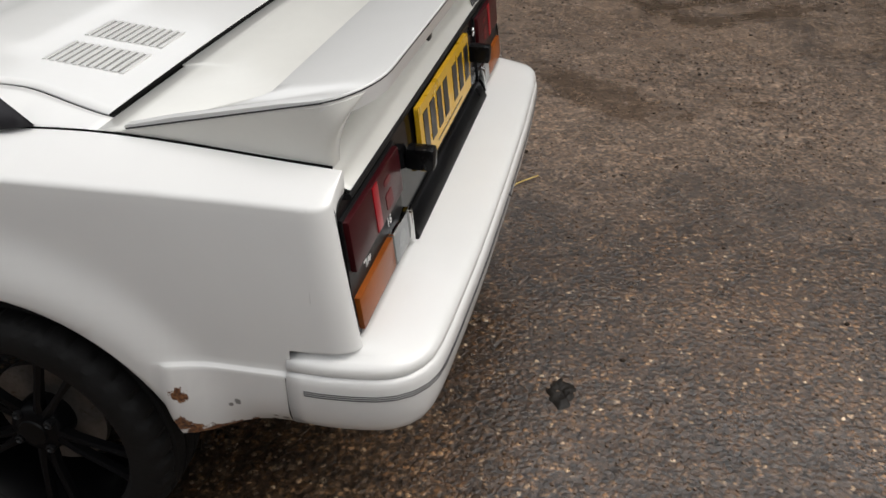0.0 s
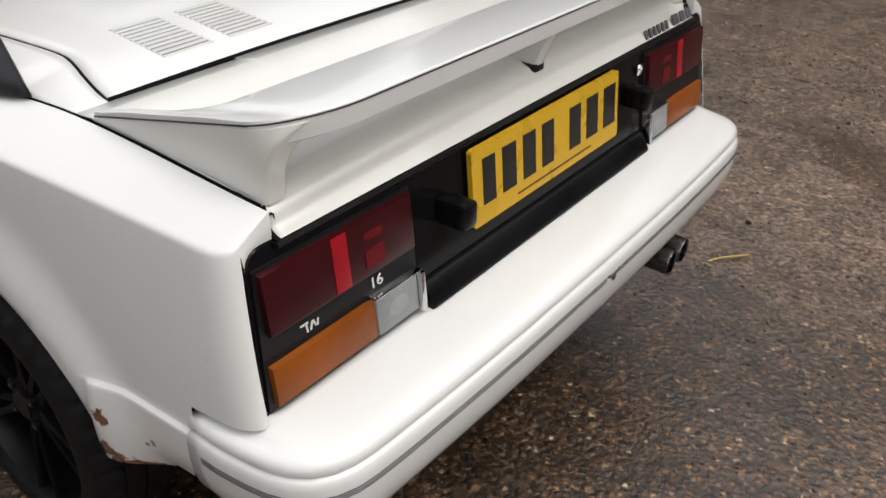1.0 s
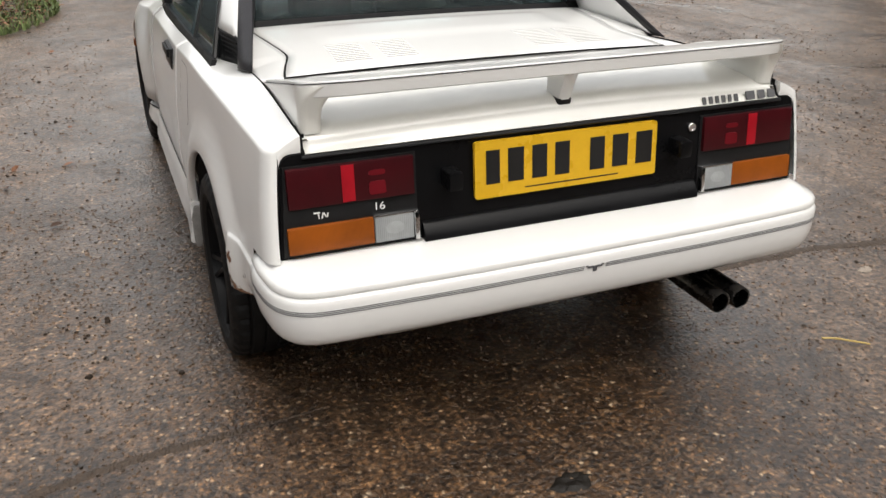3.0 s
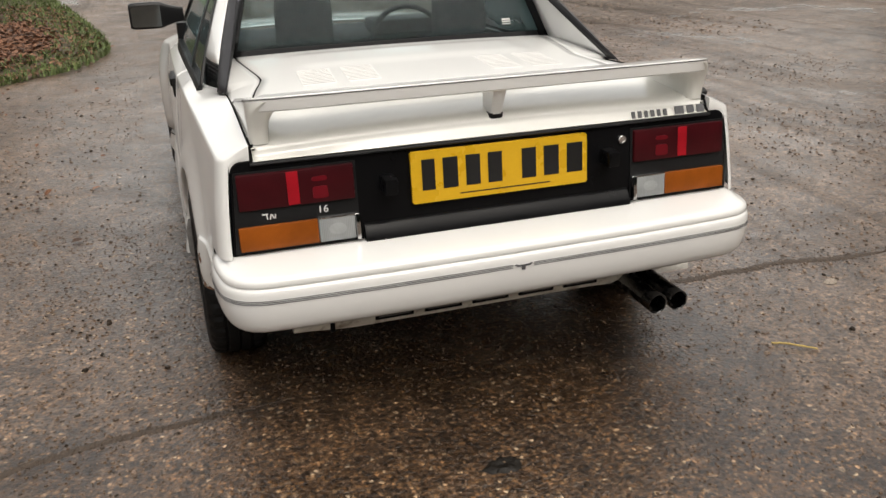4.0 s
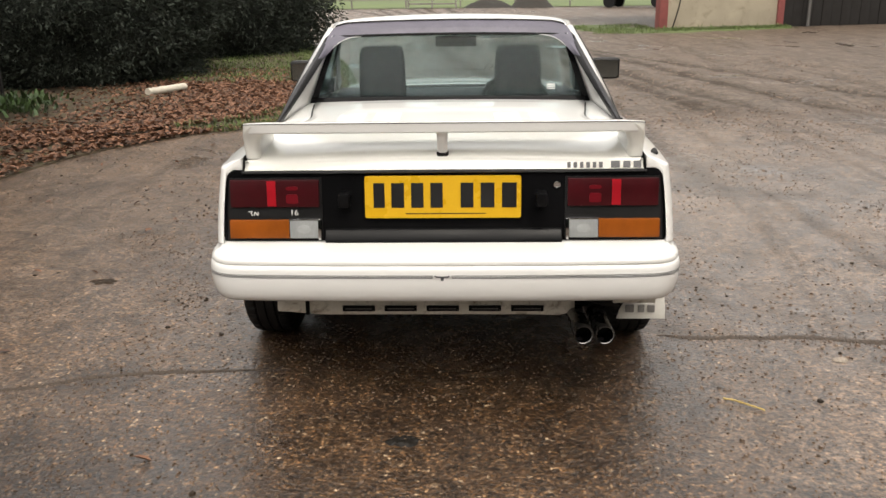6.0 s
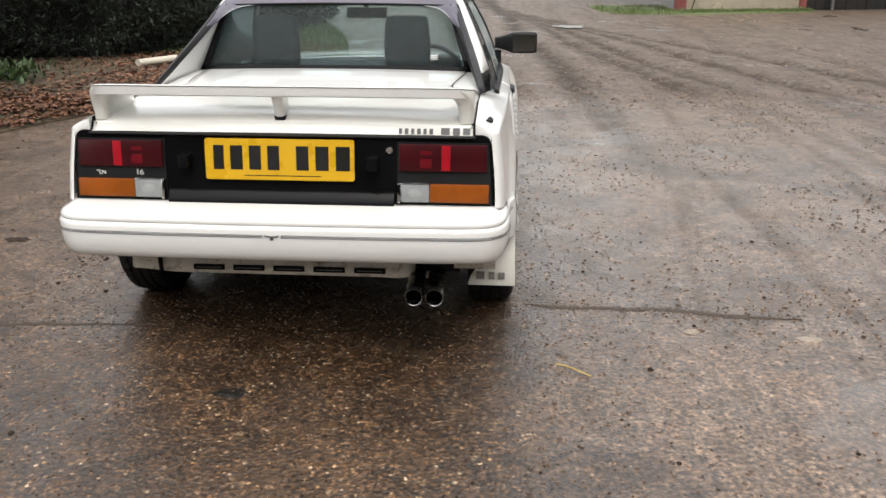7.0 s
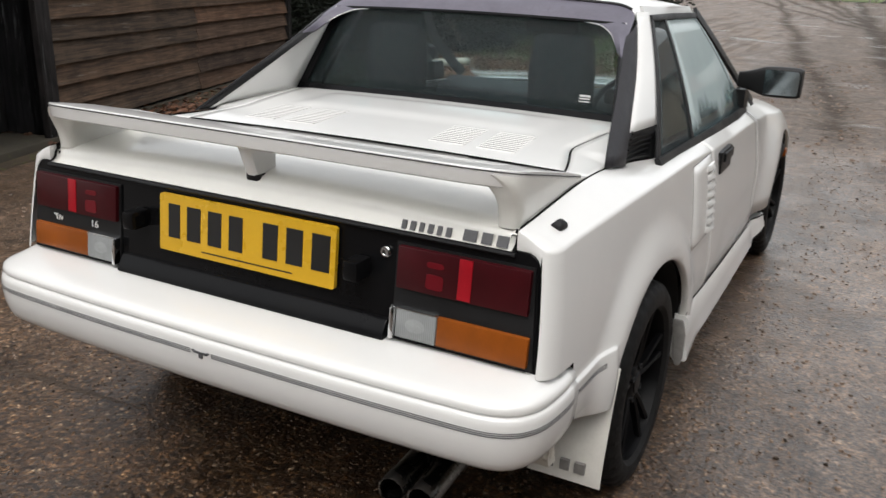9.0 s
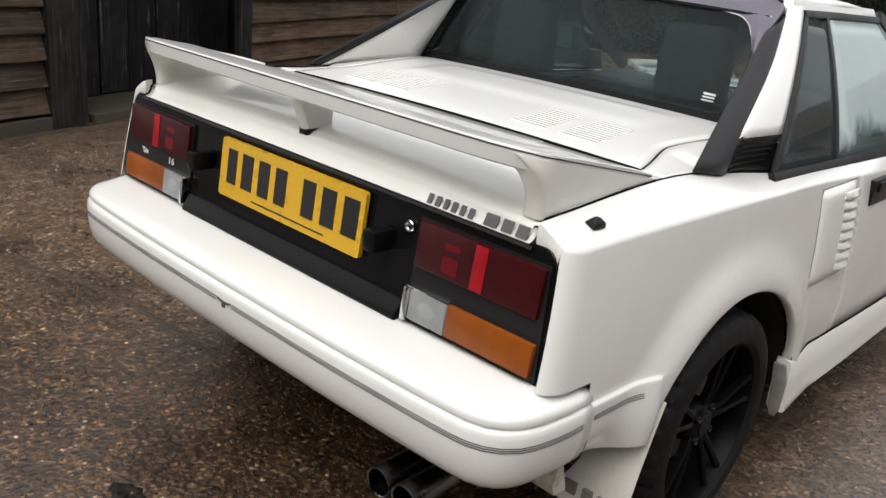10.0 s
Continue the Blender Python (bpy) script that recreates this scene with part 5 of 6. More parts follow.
for (ya, za), (yb, zb) in zip(g[:2], g[1:3]):
    q.grid([[Vector((ix(lerp(ya, yb, i / 10), lerp(za, zb, i / 10)) + .0006, lerp(ya, yb, i / 10) + dy, lerp(za, zb, i / 10) + dz)) for dy, dz in ((0, 0), ((.0028, 0) if ya == yb else (0, -.0022)))] for i in range(11)])
part("intake_gap", q, M_DARK_GAP, intake, out=(1, 0, 0))
p = Patch()
fx = lambda y, z: -side_x(y, z) - .001
rim = []
for k in range(40):
    a = 2 * math.pi * k / 40
    c, s = math.cos(a), math.sin(a)
    rim.append((1.265 + math.copysign(abs(c) ** .3, c) * .085, .705 + math.copysign(abs(s) ** .3, s) * .095))
p.grid([[Vector((fx(y, z) + .0005, y, z)) for y, z in rim], [Vector((fx(y, z), 1.265 + (y - 1.265) * .982, .705 + (z - .705) * .985)) for y, z in rim]], wrap=True)
part("fuel_lid_gap", p, M_DARK_GAP, car, out=(-1, 0, 0))

# black core under the panels: keeps the gaps between them dark
p = Patch()
p.box((-.655, .225, .42), (.655, .62, .845))
p.box((-.62, .62, .42), (.62, 1.105, .868))
p.box((-.5, .36, .25), (.5, 3.6, .42))
p.box((-.62, .255, .30), (.62, .44, .42))
p.box((-.74, 1.2, .22), (.74, 2.72, .33))
p.box((-.70, 2.75, .35), (.70, 2.76, .74))
p.box((-.56, 2.76, .35), (.56, 3.7, .60))
part("floor_pan", p, M_UNDERSEAL, car, solid=True)

# boot lid
def lid_rows(x):
    e = (abs(x) / .665) ** 2
    front = .612 if abs(x) < .348 else .604
    secs = [(front, .893), (.56, .8935), (.50, .893), (.42, .891), (.34, .888), (.28, .885), (.245, .8815), (.220, .877), (.204, .871), (.195, .8635), (.1915, .856), (.190, .850), (.186, .8445), (.179, .836), (.171, .822), (.175, .818), (.2, .818)]
    return [Vector((x, y, z - (.005 + .012 * sm(.6, .2, y)) * e * (1 if z > .845 else sm(.818, .845, z)) - (.005 if y > .6 else 0))) for y, z in secs]


xs = [-.668 + 1.336 * i / 60 for i in range(61)]
xs = sorted(xs + [-.349, -.347, .347, .349])
p = Patch().grid([lid_rows(x) for x in xs])
boot_lid = part("boot_lid", p, M_PAINT_CREAM, car, "white boot lid under the rear wing", out=(0, -.3, 1), thick=.003)

# dark seam down the tail between boot lid and quarter panels
for sx in (1, -1):
    p = Patch().grid([[Vector((sx * x, q.y - .0022, q.z + .0012)) for x in (.6662, .6738)] for q in lid_rows(.668)[6:15]])
    part("lid_seam", p, M_DARK_GAP, car, out=(0, -1, .3), thick=.0008)

# rear wing: blade, end legs, centre strut
def wing_top(y):
    return .986 - .2 * (y - .130) if y < .30 else lerp(.952, .899, (y - .30) / .25)


def wing_section(x):
    a = abs(x)
    yt = .130 + .090 * (1 - math.sqrt(1 - min(.995, max(0, (a - .535) / .1345)) ** 2))
    yf = .315 + .235 * sm(.612, .655, a)
    zt = .986 - .2 * (yt - .130)
    zf = .986 - .145 * (yf - .130) - .004
    if a > .6:
        zf = lerp(zf, .899, sm(.612, .655, a))
    ym = lerp(yt, yf, .5)
    zm = lerp(zt, zf, .5) + .004
    th = .016
    return [Vector((x, *q)) for q in (
        (yt, zt), (yt + .002, zt + .002), (lerp(yt, ym, .4), lerp(zt, zm, .4) + .003), (ym, zm), (lerp(ym, yf, .6), lerp(zm, zf, .6) + .002), (yf - .004, zf + .001), (yf, zf - .003),
        (yf - .006, zf - .009), (ym, zm - th), (yt + .06, zt - .036), (yt + .013, zt - .037), (yt + .004, zt - .032), (yt + .0005, zt - .009), (yt, zt - .003))]


xs = [-.669, -.668, -.6665, -.664, -.66, -.655, -.65, -.645, -.64, -.632, -.625, -.618, -.61, -.59, -.57, -.55, -.52, -.50] + [-.48 + .96 * i / 24 for i in range(25)]
xs = sorted(set(xs + [-x for x in xs]))
rings = [wing_section(x) for x in xs]
for k in (0, -1):
    c = sum(rings[k], Vector()) / len(rings[k])
    rings[k] = [c + (q - c) * .93 for q in rings[k]]
p = Patch().loft(rings)
wing = part("rear_wing", p, M_PAINT, boot_lid, "white rear wing edged with a dark pinstripe", solid=True, smooth=30)
# pinstripe along the trailing edge, carried forward along both ends
p = Patch()
rows = []
for x in [q * .6688 for q in (-1, -.9985, -.996, -.992, -.986, -.98, -.96, -.94, -.91, -.88, -.85)] + [-.54 + 1.08 * i / 20 for i in range(21)] + [-q * .6688 for q in (-.85, -.88, -.91, -.94, -.96, -.98, -.986, -.992, -.996, -.9985, -1)]:
    s = wing_section(x)
    rows.append([s[0] + Vector((0, -.0012, -.0016)), s[-1] + Vector((0, -.0010, -.0008))])
p.grid(rows)
for sx in (1, -1):
    p.grid([[Vector((sx * .6712, lerp(.205, .545, t), lerp(.971, .897, t) - .001)), Vector((sx * .6712, lerp(.205, .545, t), lerp(.971, .897, t) - .0036))] for t in [i / 8 for i in range(9)]])
part("pinstripe", p, M_PRINT_BLACK, wing, "black pinstripe", thick=.0008)
for sx in (1, -1):
    # end leg: a long wall on the lid's edge, flaring into the blade above
    rows = []
    for i in range(11):
        t = i / 10
        y0 = .197 - .046 * t ** 2.4
        outer, inner = [], []
        for k in range(22):
            y = y0 + (0, .0008, .003, .0065, .011, .016, .022)[k] if k < 7 else lerp(y0 + .022, .555, ((k - 6) / 15) ** 1.15)
            rnd = 1 - math.sqrt(max(0, 1 - max(0, 1 - (y - y0) / .022) ** 2))
            zb = seam_z(y) - .005
            zt = max(zb + .003, wing_top(y) - .009)
            z = lerp(zb, zt, t)
            wd = .050 * sm(.56, .40, y) + .004 - .018 * rnd
            fil = .045 * max(0, (t - .3) / .7) ** 2.6 * sm(.46, .30, y)
            low = .6702 - .018 * rnd - .003 * (1 - t)
            top = .5345 + .1357 * math.sqrt(1 - max(0, 1 - (y - .128) / .09) ** 2)
            outer.append(Vector((lerp(low, min(top, .6702), t ** 2.2), y, z)))
            inner.append(Vector((.669 - wd - fil, y, z)))
        rows.append(outer + inner[::-1])
    p = Patch().loft(rows)
    if sx < 0:
        p.mirror()
    part("wing_leg", p, M_PAINT_CREAM, wing, solid=True, smooth=45)
rows = []
for z, yb, yf, hw in ((.858, .200, .262, .0165), (.874, .196, .262, .0168), (.90, .186, .262, .0172), (.93, .174, .264, .018), (.955, .164, .268, .0195)):
    rows.append([Vector((x, y, z)) for x, y in ((-hw, yb), (-hw * .6, yb - .004), (hw * .6, yb - .004), (hw, yb), (hw * .8, yf), (-hw * .8, yf))])
part("wing_strut", Patch().loft(rows), M_PAINT, wing, solid=True)
rows = [[Vector((x * 1.08, y, z)) for x, y in ((-.0185, .197), (-.012, .192), (.012, .192), (.0185, .197), (.0165, .266), (-.0165, .266))] for z in (.862, .877)]
part("strut_gasket", Patch().loft(rows), M_BLACK_PLASTIC, wing, "black rubber gasket", solid=True)

# dark rubber channels below the panel gaps
p = Patch()
for sx in (1, -1):
    rows = []
    for i in range(15):
        y = lerp(.19, .80, i / 14)
        z = seam_z(y) - .014
        rows.append([Vector((sx * x, y, z + dz)) for x, dz in ((.655, -.01), (.656, 0), (.6732, -.002), (.6735, -.012))])
    p.grid(rows)
    p.grid([[Vector((sx * x, y + .014, z)) for x in (.66, .6738)] for y, z in ((.187, .858), (.182, .84), (.178, .818))])
    p.grid([[Vector((sx * .6708, y, seam_z(y) + dz)) for dz in (-.010, .0035)] for y in [lerp(.195, .80, i / 14) for i in range(15)]])
p.box((-.66, .596, .862), (.66, .632, .8775))
for sx in (1, -1):
    p.grid([[Vector((sx * (hx + dx), y, zz - .004)) for dx in (-.012, .012)] for y, hx, zz in ((.61, .603, .884), (.70, .583, .893), (.79, .556, .901), (.81, .553, .9025), (.95, .570, .911), (1.165, .598, .9155))])
gap_channel = part("gap_channel", p, M_DARK_GAP, car)

# engine lid, and the fixed deck on either side of it
lid_half = spl([(.60, .604), (.622, .602), (.70, .583), (.79, .556), (.81, .553), (.95, .570), (1.12, .592)])
deck_z = spl([(.60, .886), (.75, .899), (.95, .912), (1.13, .918)])


def deck(x, y):
    return deck_z(y) + .004 - .010 * (x / .66) ** 2


ys = [.6205, .623] + [.63 + .53 * i / 24 for i in range(25)] + [1.166]
rows = []
for y in ys:
    h = lid_half(y) - .003
    rows.append([Vector((h * k / 20, y, deck(h * k / 20, y) + .0015 + .005 * sm(.43, .38, abs(h * k / 20)) * sm(.86, .93, y) * sm(1.12, 1.07, y))) for k in range(-20, 21)])
p = Patch().grid(rows)
engine_lid = part("engine_lid", p, M_PAINT, car, "white engine lid with four louvred vents", out=(0, 0, 1), thick=.006)
p = Patch().grid([[Vector((.60 * k / 20, .6198, deck(.60 * k / 20, .62) + dz)) for dz in (-.012, .0008)] for k in range(-20, 21)])
part("lid_seal", p, M_DARK_GAP, engine_lid, "dark rubber seal along the lid's edge", thick=.002)
for sx in (1, -1):
    rows = []
    for i in range(26):
        y = lerp(.604, 1.172, i / 25)
        a, b = lid_half(y) + .004, min(.667, seam_x(y) - .001)
        zb = seam_z(y) if y < .8 else lerp(.887, .905, min(1, (y - .8) / .33))
        rows.append([Vector((sx * lerp(a, b, k / 6), y, lerp(deck(a, y), zb, (k / 6) ** 1.5))) for k in range(7)])
    part("deck_panel", Patch().grid(rows), M_PAINT, car, out=(0, 0, 1), thick=.004)
    for x0, x1 in ((.333, .436), (.190, .290)):
        v = Patch()
        yy = [.687 + .165 * i / 6 for i in range(7)]
        shear = -.004
        v.grid([[Vector((sx * (lerp(x0, x1, k / 4) + shear * (y - .75) / .08), y, deck(lerp(x0, x1, k / 4), y) + .0024)) for k in range(5)] for y in yy])
        vent = part("vent", v, M_VENT, engine_lid, "engine vent with white slats", out=(0, 0, 1))
        for k in range(11):
            y = .687 + .0165 * k
            s = Patch()
            w = .0053
            s.loft([[Vector((sx * (x + shear * (y - .75) / .08), y + a, deck(x, y) + .0015 + b)) for a, b in ((-w, 0), (-w * .8, .0028), (w * .8, .0022), (w, 0))] for x in (x0 - .002, x1 + .002)])
            part("slat", s, M_PAINT, vent, solid=True)

# black tail panel with its lower ledge
rim = []
for cx, cz, a0 in ((panel_edge(.793) - .029, .793, 0), (.029 - panel_edge(.793), .793, 90), (.008 - panel_edge(.584), .584, 180), (panel_edge(.584) - .008, .584, 270)):
    r = .029 if cz > .7 else .008
    for k in range(7):
        a = radians(a0 + 15 * k)
        rim.append((cx + r * math.cos(a), cz + r * math.sin(a)))
p = Patch()
p.grid([[Vector((x, tail_y(z) + .03, z)) for x, z in rim], [Vector((x, tail_y(z) + .004, z)) for x, z in rim], [Vector((x * .995, tail_y(z), lerp(.69, z, .985))) for x, z in rim]], wrap=True)
p.fan([Vector((x * .995, tail_y(z), lerp(.69, z, .985))) for x, z in rim])
tail_panel = part("tail_panel", p, M_BLACK_GLOSS, car, "glossy black tail panel between the rear lamps", solid=True, smooth=30)
p = Patch()
p.loft([[Vector((x * k, y, z)) for y, z in ((.16, .579), (.130, .579), (.123, .583), (.124, .590), (.142, .619), (.149, .624), (.16, .624))] for x, k in ((-.398, 1), (-.394, 1), (-.13, 1), (.13, 1), (.394, 1), (.398, 1))])
part("tail_ledge", p, M_DULL_BLACK, tail_panel, "sloping glossy black ledge", solid=True, bevel=.003)
p = Patch()
p.loft([[Vector((x, y, z)) for y, z in ((.187, .810), (.168, .810), (.165, .814), (.167, .819), (.187, .819))] for x in (-.675, .675)])
part("tail_trim", p, M_BLACK_PLASTIC, tail_panel, solid=True)
for sx in (1, -1):
    p = Patch()
    p.loft([[Vector((sx * x, y, z)) for x, z in ((.308, .706), (.308, .752), (.346, .752), (.346, .706))] for y in (.165, .106)])
    pl = part("plate_lamp", p, M_DULL_BLACK, car, "black plate lamp housing", solid=True, bevel=.009)
    part("lamp_window", Patch().box((min(sx * .3065, sx * .3085), .117, .716), (max(sx * .3065, sx * .3085), .145, .742)), M_BLACK_GLOSS, pl, solid=True)

# rear lamps
for sx in (1, -1):
    lamp = Patch()
    lamp.loft([[Vector((x, tail_y(z) - d, z)) for x, z in ((.408, .587), (.408, .796), (.720, .796), (.735, .587))] for d in (-.02, .004)])
    if sx < 0:
        lamp.mirror()
    lamp = part("rear_lamp", lamp, M_BLACK_PLASTIC, car, "rear lamp cluster with red, amber and clear lenses", solid=True)

    def lens(name, x0, x1, z0, z1, mat, proud=.012, label="", parent=lamp, bv=.0035):
        q = Patch()
        q.loft([[Vector((x, tail_y(z) - d, z)) for x, z in ((x0, z0), (x0, z1), (x1, z1), (x1, z0))] for d in (-.012, proud)])
        if sx < 0:
            q.mirror()
        return part(name, q, mat, parent, label, solid=True, bevel=bv)
    red = lens("red_lens", .416, .716, .700, .791, M_RED, .014, "dark red ribbed lens")
    # reflected light on this band is put into its brighter base colour
    lens("reflector_band", .561, .591, .7035, .7885, M_RED_BRIGHT, .0155, "red reflector band, its shine put into a brighter red", red, .0008)
    q = Patch()
    for z0, z1 in ((.757, .770), (.712, .744)):
        q.loft([[Vector((sx * x, tail_y(z) - d, z)) for x, z in ((.486, z0 + .004), (.488, z1 - .002), (.494, z1), (.522, z1 - .001), (.527, z1 - .005), (.527, z0 + .003), (.52, z0), (.492, z0))] for d in (0, .0150)])
    part("bulb_window", q, M_RED_MID, red, solid=True)
    lens("amber_lens", .520, .724, .594, .656, M_AMBER, .014, "amber indicator lens")
    clear = lens("clear_lens", .422, .519, .594, .656, M_CLEAR_LENS, .016, "clear ribbed reversing lamp lens")
    q = Patch().loft([[Vector((sx * (.470 + .024 * r * math.cos(a)), tail_y(.626) + .11 * .015 * r * math.sin(a) - d, .626 + .015 * r * math.sin(a))) for a in [2 * math.pi * k / 18 for k in range(18)]] for d, r in ((0, 1), (.0164, 1), (.0172, .5))])
    part("reflector", q, M_REFLECTOR, clear, solid=True)
    lens("chrome_edge", .410, .4215, .591, .659, M_CHROME, .024, "chrome lens edge")
    lens("chrome_strip", .41, .519, .6565, .660, M_CHROME, .017, "", lamp, .001)
    if sx < 0:
        me = text_mesh("lamp_text", "16", .026, .0006, M_WHITE_PRINT)
        part("lamp_text", me, None, lamp, "white number 16", at=Matrix.Translation((-.503, tail_y(.68) - .0062, .679)) @ pose(0, 0, 0, 84, 0, 0) @ Matrix.Diagonal((1.15, 1, 1, 1)))
        q = Patch()
        for x, z, w, h, r in ((-.652, .6835, .015, .003, 0), (-.648, .676, .003, .014, -8), (-.639, .676, .003, .014, 14), (-.633, .677, .003, .012, -24), (-.627, .676, .003, .011, 8)):
            q.box((-w / 2, -.0008, -h / 2), (w / 2, .0008, h / 2), Matrix.Translation((x, tail_y(z) - .0052, z)) @ pose(0, 0, 0, 0, r, 0))
        part("lamp_lettering", q, M_WHITE_PRINT, lamp, "worn remains of white lettering", solid=True)

# boot lock
p = Patch().loft(lathe([(.15, .011), (.146, .0125), (.144, .011), (.1445, .008), (.147, .0075)], 24, "y"))
lock = part("boot_lock", p, M_CHROME, car, "round chrome boot lock", solid=True, at=Matrix.Translation((.381, .018, .768)))

# number plate with bars in place of its characters
plate = Patch()
tilt = lambda z: .150 + .10 * (z - .664)
rim = []
for cx, cz, a0 in ((.254, .795, 0), (-.254, .795, 90), (-.254, .669, 180), (.254, .669, 270)):
    for k in range(5):
        a = radians(a0 + 22.5 * k)
        rim.append((cx + .007 * math.cos(a), cz + .007 * math.sin(a)))
plate.loft([[Vector((x, tilt(z) - d, z)) for x, z in rim] for d in (-.004, .006)])
plate = part("number_plate", plate, M_PLATE, car, "yellow rear number plate", solid=True, smooth=30)
xb = -.238
for k, w in enumerate((.050, .058, .056, .056, 0, .058, .062, .066)):
    if w == 0:
        xb += .036
        continue
    q = Patch()
    z0, z1 = .697, .780
    b = w * .74
    q.loft([[Vector((xb + w / 2 + dx, tilt(z) - d, z)) for dx, z in ((-b / 2, z0), (-b / 2, z1), (b / 2, z1), (b / 2, z0))] for d in (.005, .0072)])
    part("plate_bar", q, M_PRINT_BLACK, plate, solid=True)
    xb += w + .0085
q = Patch()
q.loft([[Vector((x, tilt(z) - d, z)) for x, z in ((-.125, .6755), (-.125, .6785), (.145, .6785), (.145, .6755))] for d in (.005, .0068)])
part("maker_line", q, M_PRINT_BLACK, plate, solid=True)

# badge bars on the lid
x = .411
yl = lambda z: .1715 + .45 * (z - .822)
for w in (.0165, .0185, .0165, .0185, .0165, .0185, 0, .038, .030, .032):
    if not w:
        x += .0165
        continue
    h = .0175 if w < .02 else .0205
    q = Patch()
    bw = w * (.66 if w < .02 else .78)
    q.loft([[Vector((x + w / 2 + dx, yl(z) - d, z)) for dx, z in ((-bw / 2, .8245), (-bw / 2, .8245 + h), (bw / 2, .8245 + h), (bw / 2, .8245))] for d in (-.001, .0018)])
    part("badge_bar", q, M_BADGE, boot_lid, "dark grey badge bar", solid=True)
    x += w + .0035

# rear bumper, swept round the tail
def bumper_paths(n=64):
    pts = [(.795, .256), (.796, .20), (.792, .15), (.786, .11), (.774, .075), (.753, .047), (.722, .027), (.685, .017), (.55, .009), (.3, .002), (0, 0)]
    half = curve3([(a, b, 0) for a, b in pts], n // 2)
    ins = [(.770, .256), (.765, .21), (.752, .185), (.742, .165), (.732, .155), (.722, .152), (.70, .150), (.66, .150), (.53, .150), (.29, .150), (0, .150)]
    s = [0]
    for a, b in zip(pts, pts[1:]):
        s.append(s[-1] + math.hypot(b[0] - a[0], b[1] - a[1]))
    fx, fy = spl([(v / s[-1], q[0]) for v, q in zip(s, ins)]), spl([(v / s[-1], q[1]) for v, q in zip(s, ins)])
    hin = [Vector((fx(i * 2 / n), fy(i * 2 / n), 0)) for i in range(n // 2 + 1)]
    out = half + [Vector((-v.x, v.y, 0)) for v in half[-2::-1]]
    inn = hin + [Vector((-v.x, v.y, 0)) for v in hin[-2::-1]]
    return out, inn


B_OUT, B_IN = bumper_paths()


def bumper_rows(prof, top=False, pick=None):
    rows = []
    n = len(B_OUT)
    for i in (pick or range(n)):
        a, b = B_OUT[max(0, i - 1)], B_OUT[min(n - 1, i + 1)]
        t = (b - a).normalized()
        nrm = Vector((t.y, -t.x, 0))
        if nrm.dot(B_IN[i] - B_OUT[i]) < 0:
            nrm = -nrm
        row = []
        if top:
            for k in range(7):
                u = k / 6
                q = B_IN[i].lerp(B_OUT[i] + nrm * .024, u)
                row.append(Vector((q.x, q.y, lerp(.583, .566, u ** 1.3))))
        for d, z in prof:
            q = B_OUT[i] + nrm * d
            row.append(Vector((q.x, q.y, z)))
        rows.append(row)
    return rows


prof = [(.016, .5635), (.009, .560), (.004, .5545), (.002, .548), (.0025, .542), (.0055, .5395), (.0060, .5365), (.0010, .534), (-.002, .530), (-.0042, .520), (-.0045, .490), (-.002, .462), (.004, .436), (.011, .420), (.022, .409), (.036, .404), (.06, .402), (.11, .402)]
p = Patch().grid(bumper_rows(prof, True))
bumper = part("rear_bumper", p, M_PAINT, car, "white rear bumper with a triple pinstripe", out=(0, -1, .3), thick=.003)
for z in (.5080, .5037, .4994):
    q = Patch()
    for pick in (range(1, 32), range(33, 64)):
        q.grid(bumper_rows([(-.0056, z + .0008), (-.0056, z - .0008)], pick=pick))
    part("bumper_stripe", q, M_STRIPE, bumper, "thin dark pinstripe", thick=.0006)
q = Patch()
for x, z, w, h in ((-.012, .504, .016, .004), (.012, .504, .016, .004), (0, .498, .010, .014), (-.022, .507, .006, .003), (.022, .507, .006, .003)):
    q.box((x - w / 2, -.0075, z - h / 2), (x + w / 2, -.004, z + h / 2))
part("bumper_emblem", q, M_STRIPE, bumper, "small worn grey emblem", solid=True)

for z in (.5080, .5037, .4994):
    q = Patch().grid([[Vector((side_x(y, z + dz) + .0008, y, z + dz)) for dz in (.0008, -.0008)] for y in [.268 + .017 * i for i in range(10)]])
    part("panel_stripe", q, M_STRIPE, car, "thin dark pinstripe", out=(1, 0, 0), thick=.0005)

# dark joint between bumper end and quarter panel
for sx in (1, -1):
    rows = []
    for i in range(13):
        z = lerp(.408, .526, i / 12)
        y = .2572
        w = .0012
        rows.append([Vector((side_x(y, z) + dx, y + dy, z)) for dx, dy in ((-.004, -w), (.0008, -w), (.0008, w), (-.004, w))])
    p = Patch().loft(rows)
    if sx < 0:
        p.mirror()
    part("bumper_joint", p, M_DARK_GAP, car, solid=True)

# valance under the bumper with its slots
p = Patch()
rows = []
for i in range(41):
    x = lerp(-.60, .46, i / 40)
    lo = .318 - .004 * sm(.3, .45, x) + .014 * sm(.40, .46, x) + .012 * sm(-.42, -.60, x)
    rows.append([Vector((x, y, z)) for y, z in ((.14, .42), (.125, .38), (.118, .345), (.122, lo + .008), (.130, lo), (.16, lo))])
p.grid(rows)
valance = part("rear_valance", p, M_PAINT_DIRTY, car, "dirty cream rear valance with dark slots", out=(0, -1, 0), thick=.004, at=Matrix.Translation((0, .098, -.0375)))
for x0 in (-.365, -.215, -.065, .085, .235):
    q = Patch().box((x0, .112, .337), (x0 + .115, .122, .356))
    part("valance_slot", q, M_DARK_GAP, valance, solid=True)
    q = Patch().box((x0 + .01, .110, .345), (x0 + .105, .113, .348))
    part("slot_bar", q, M_GREY_PLASTIC, valance, solid=True)
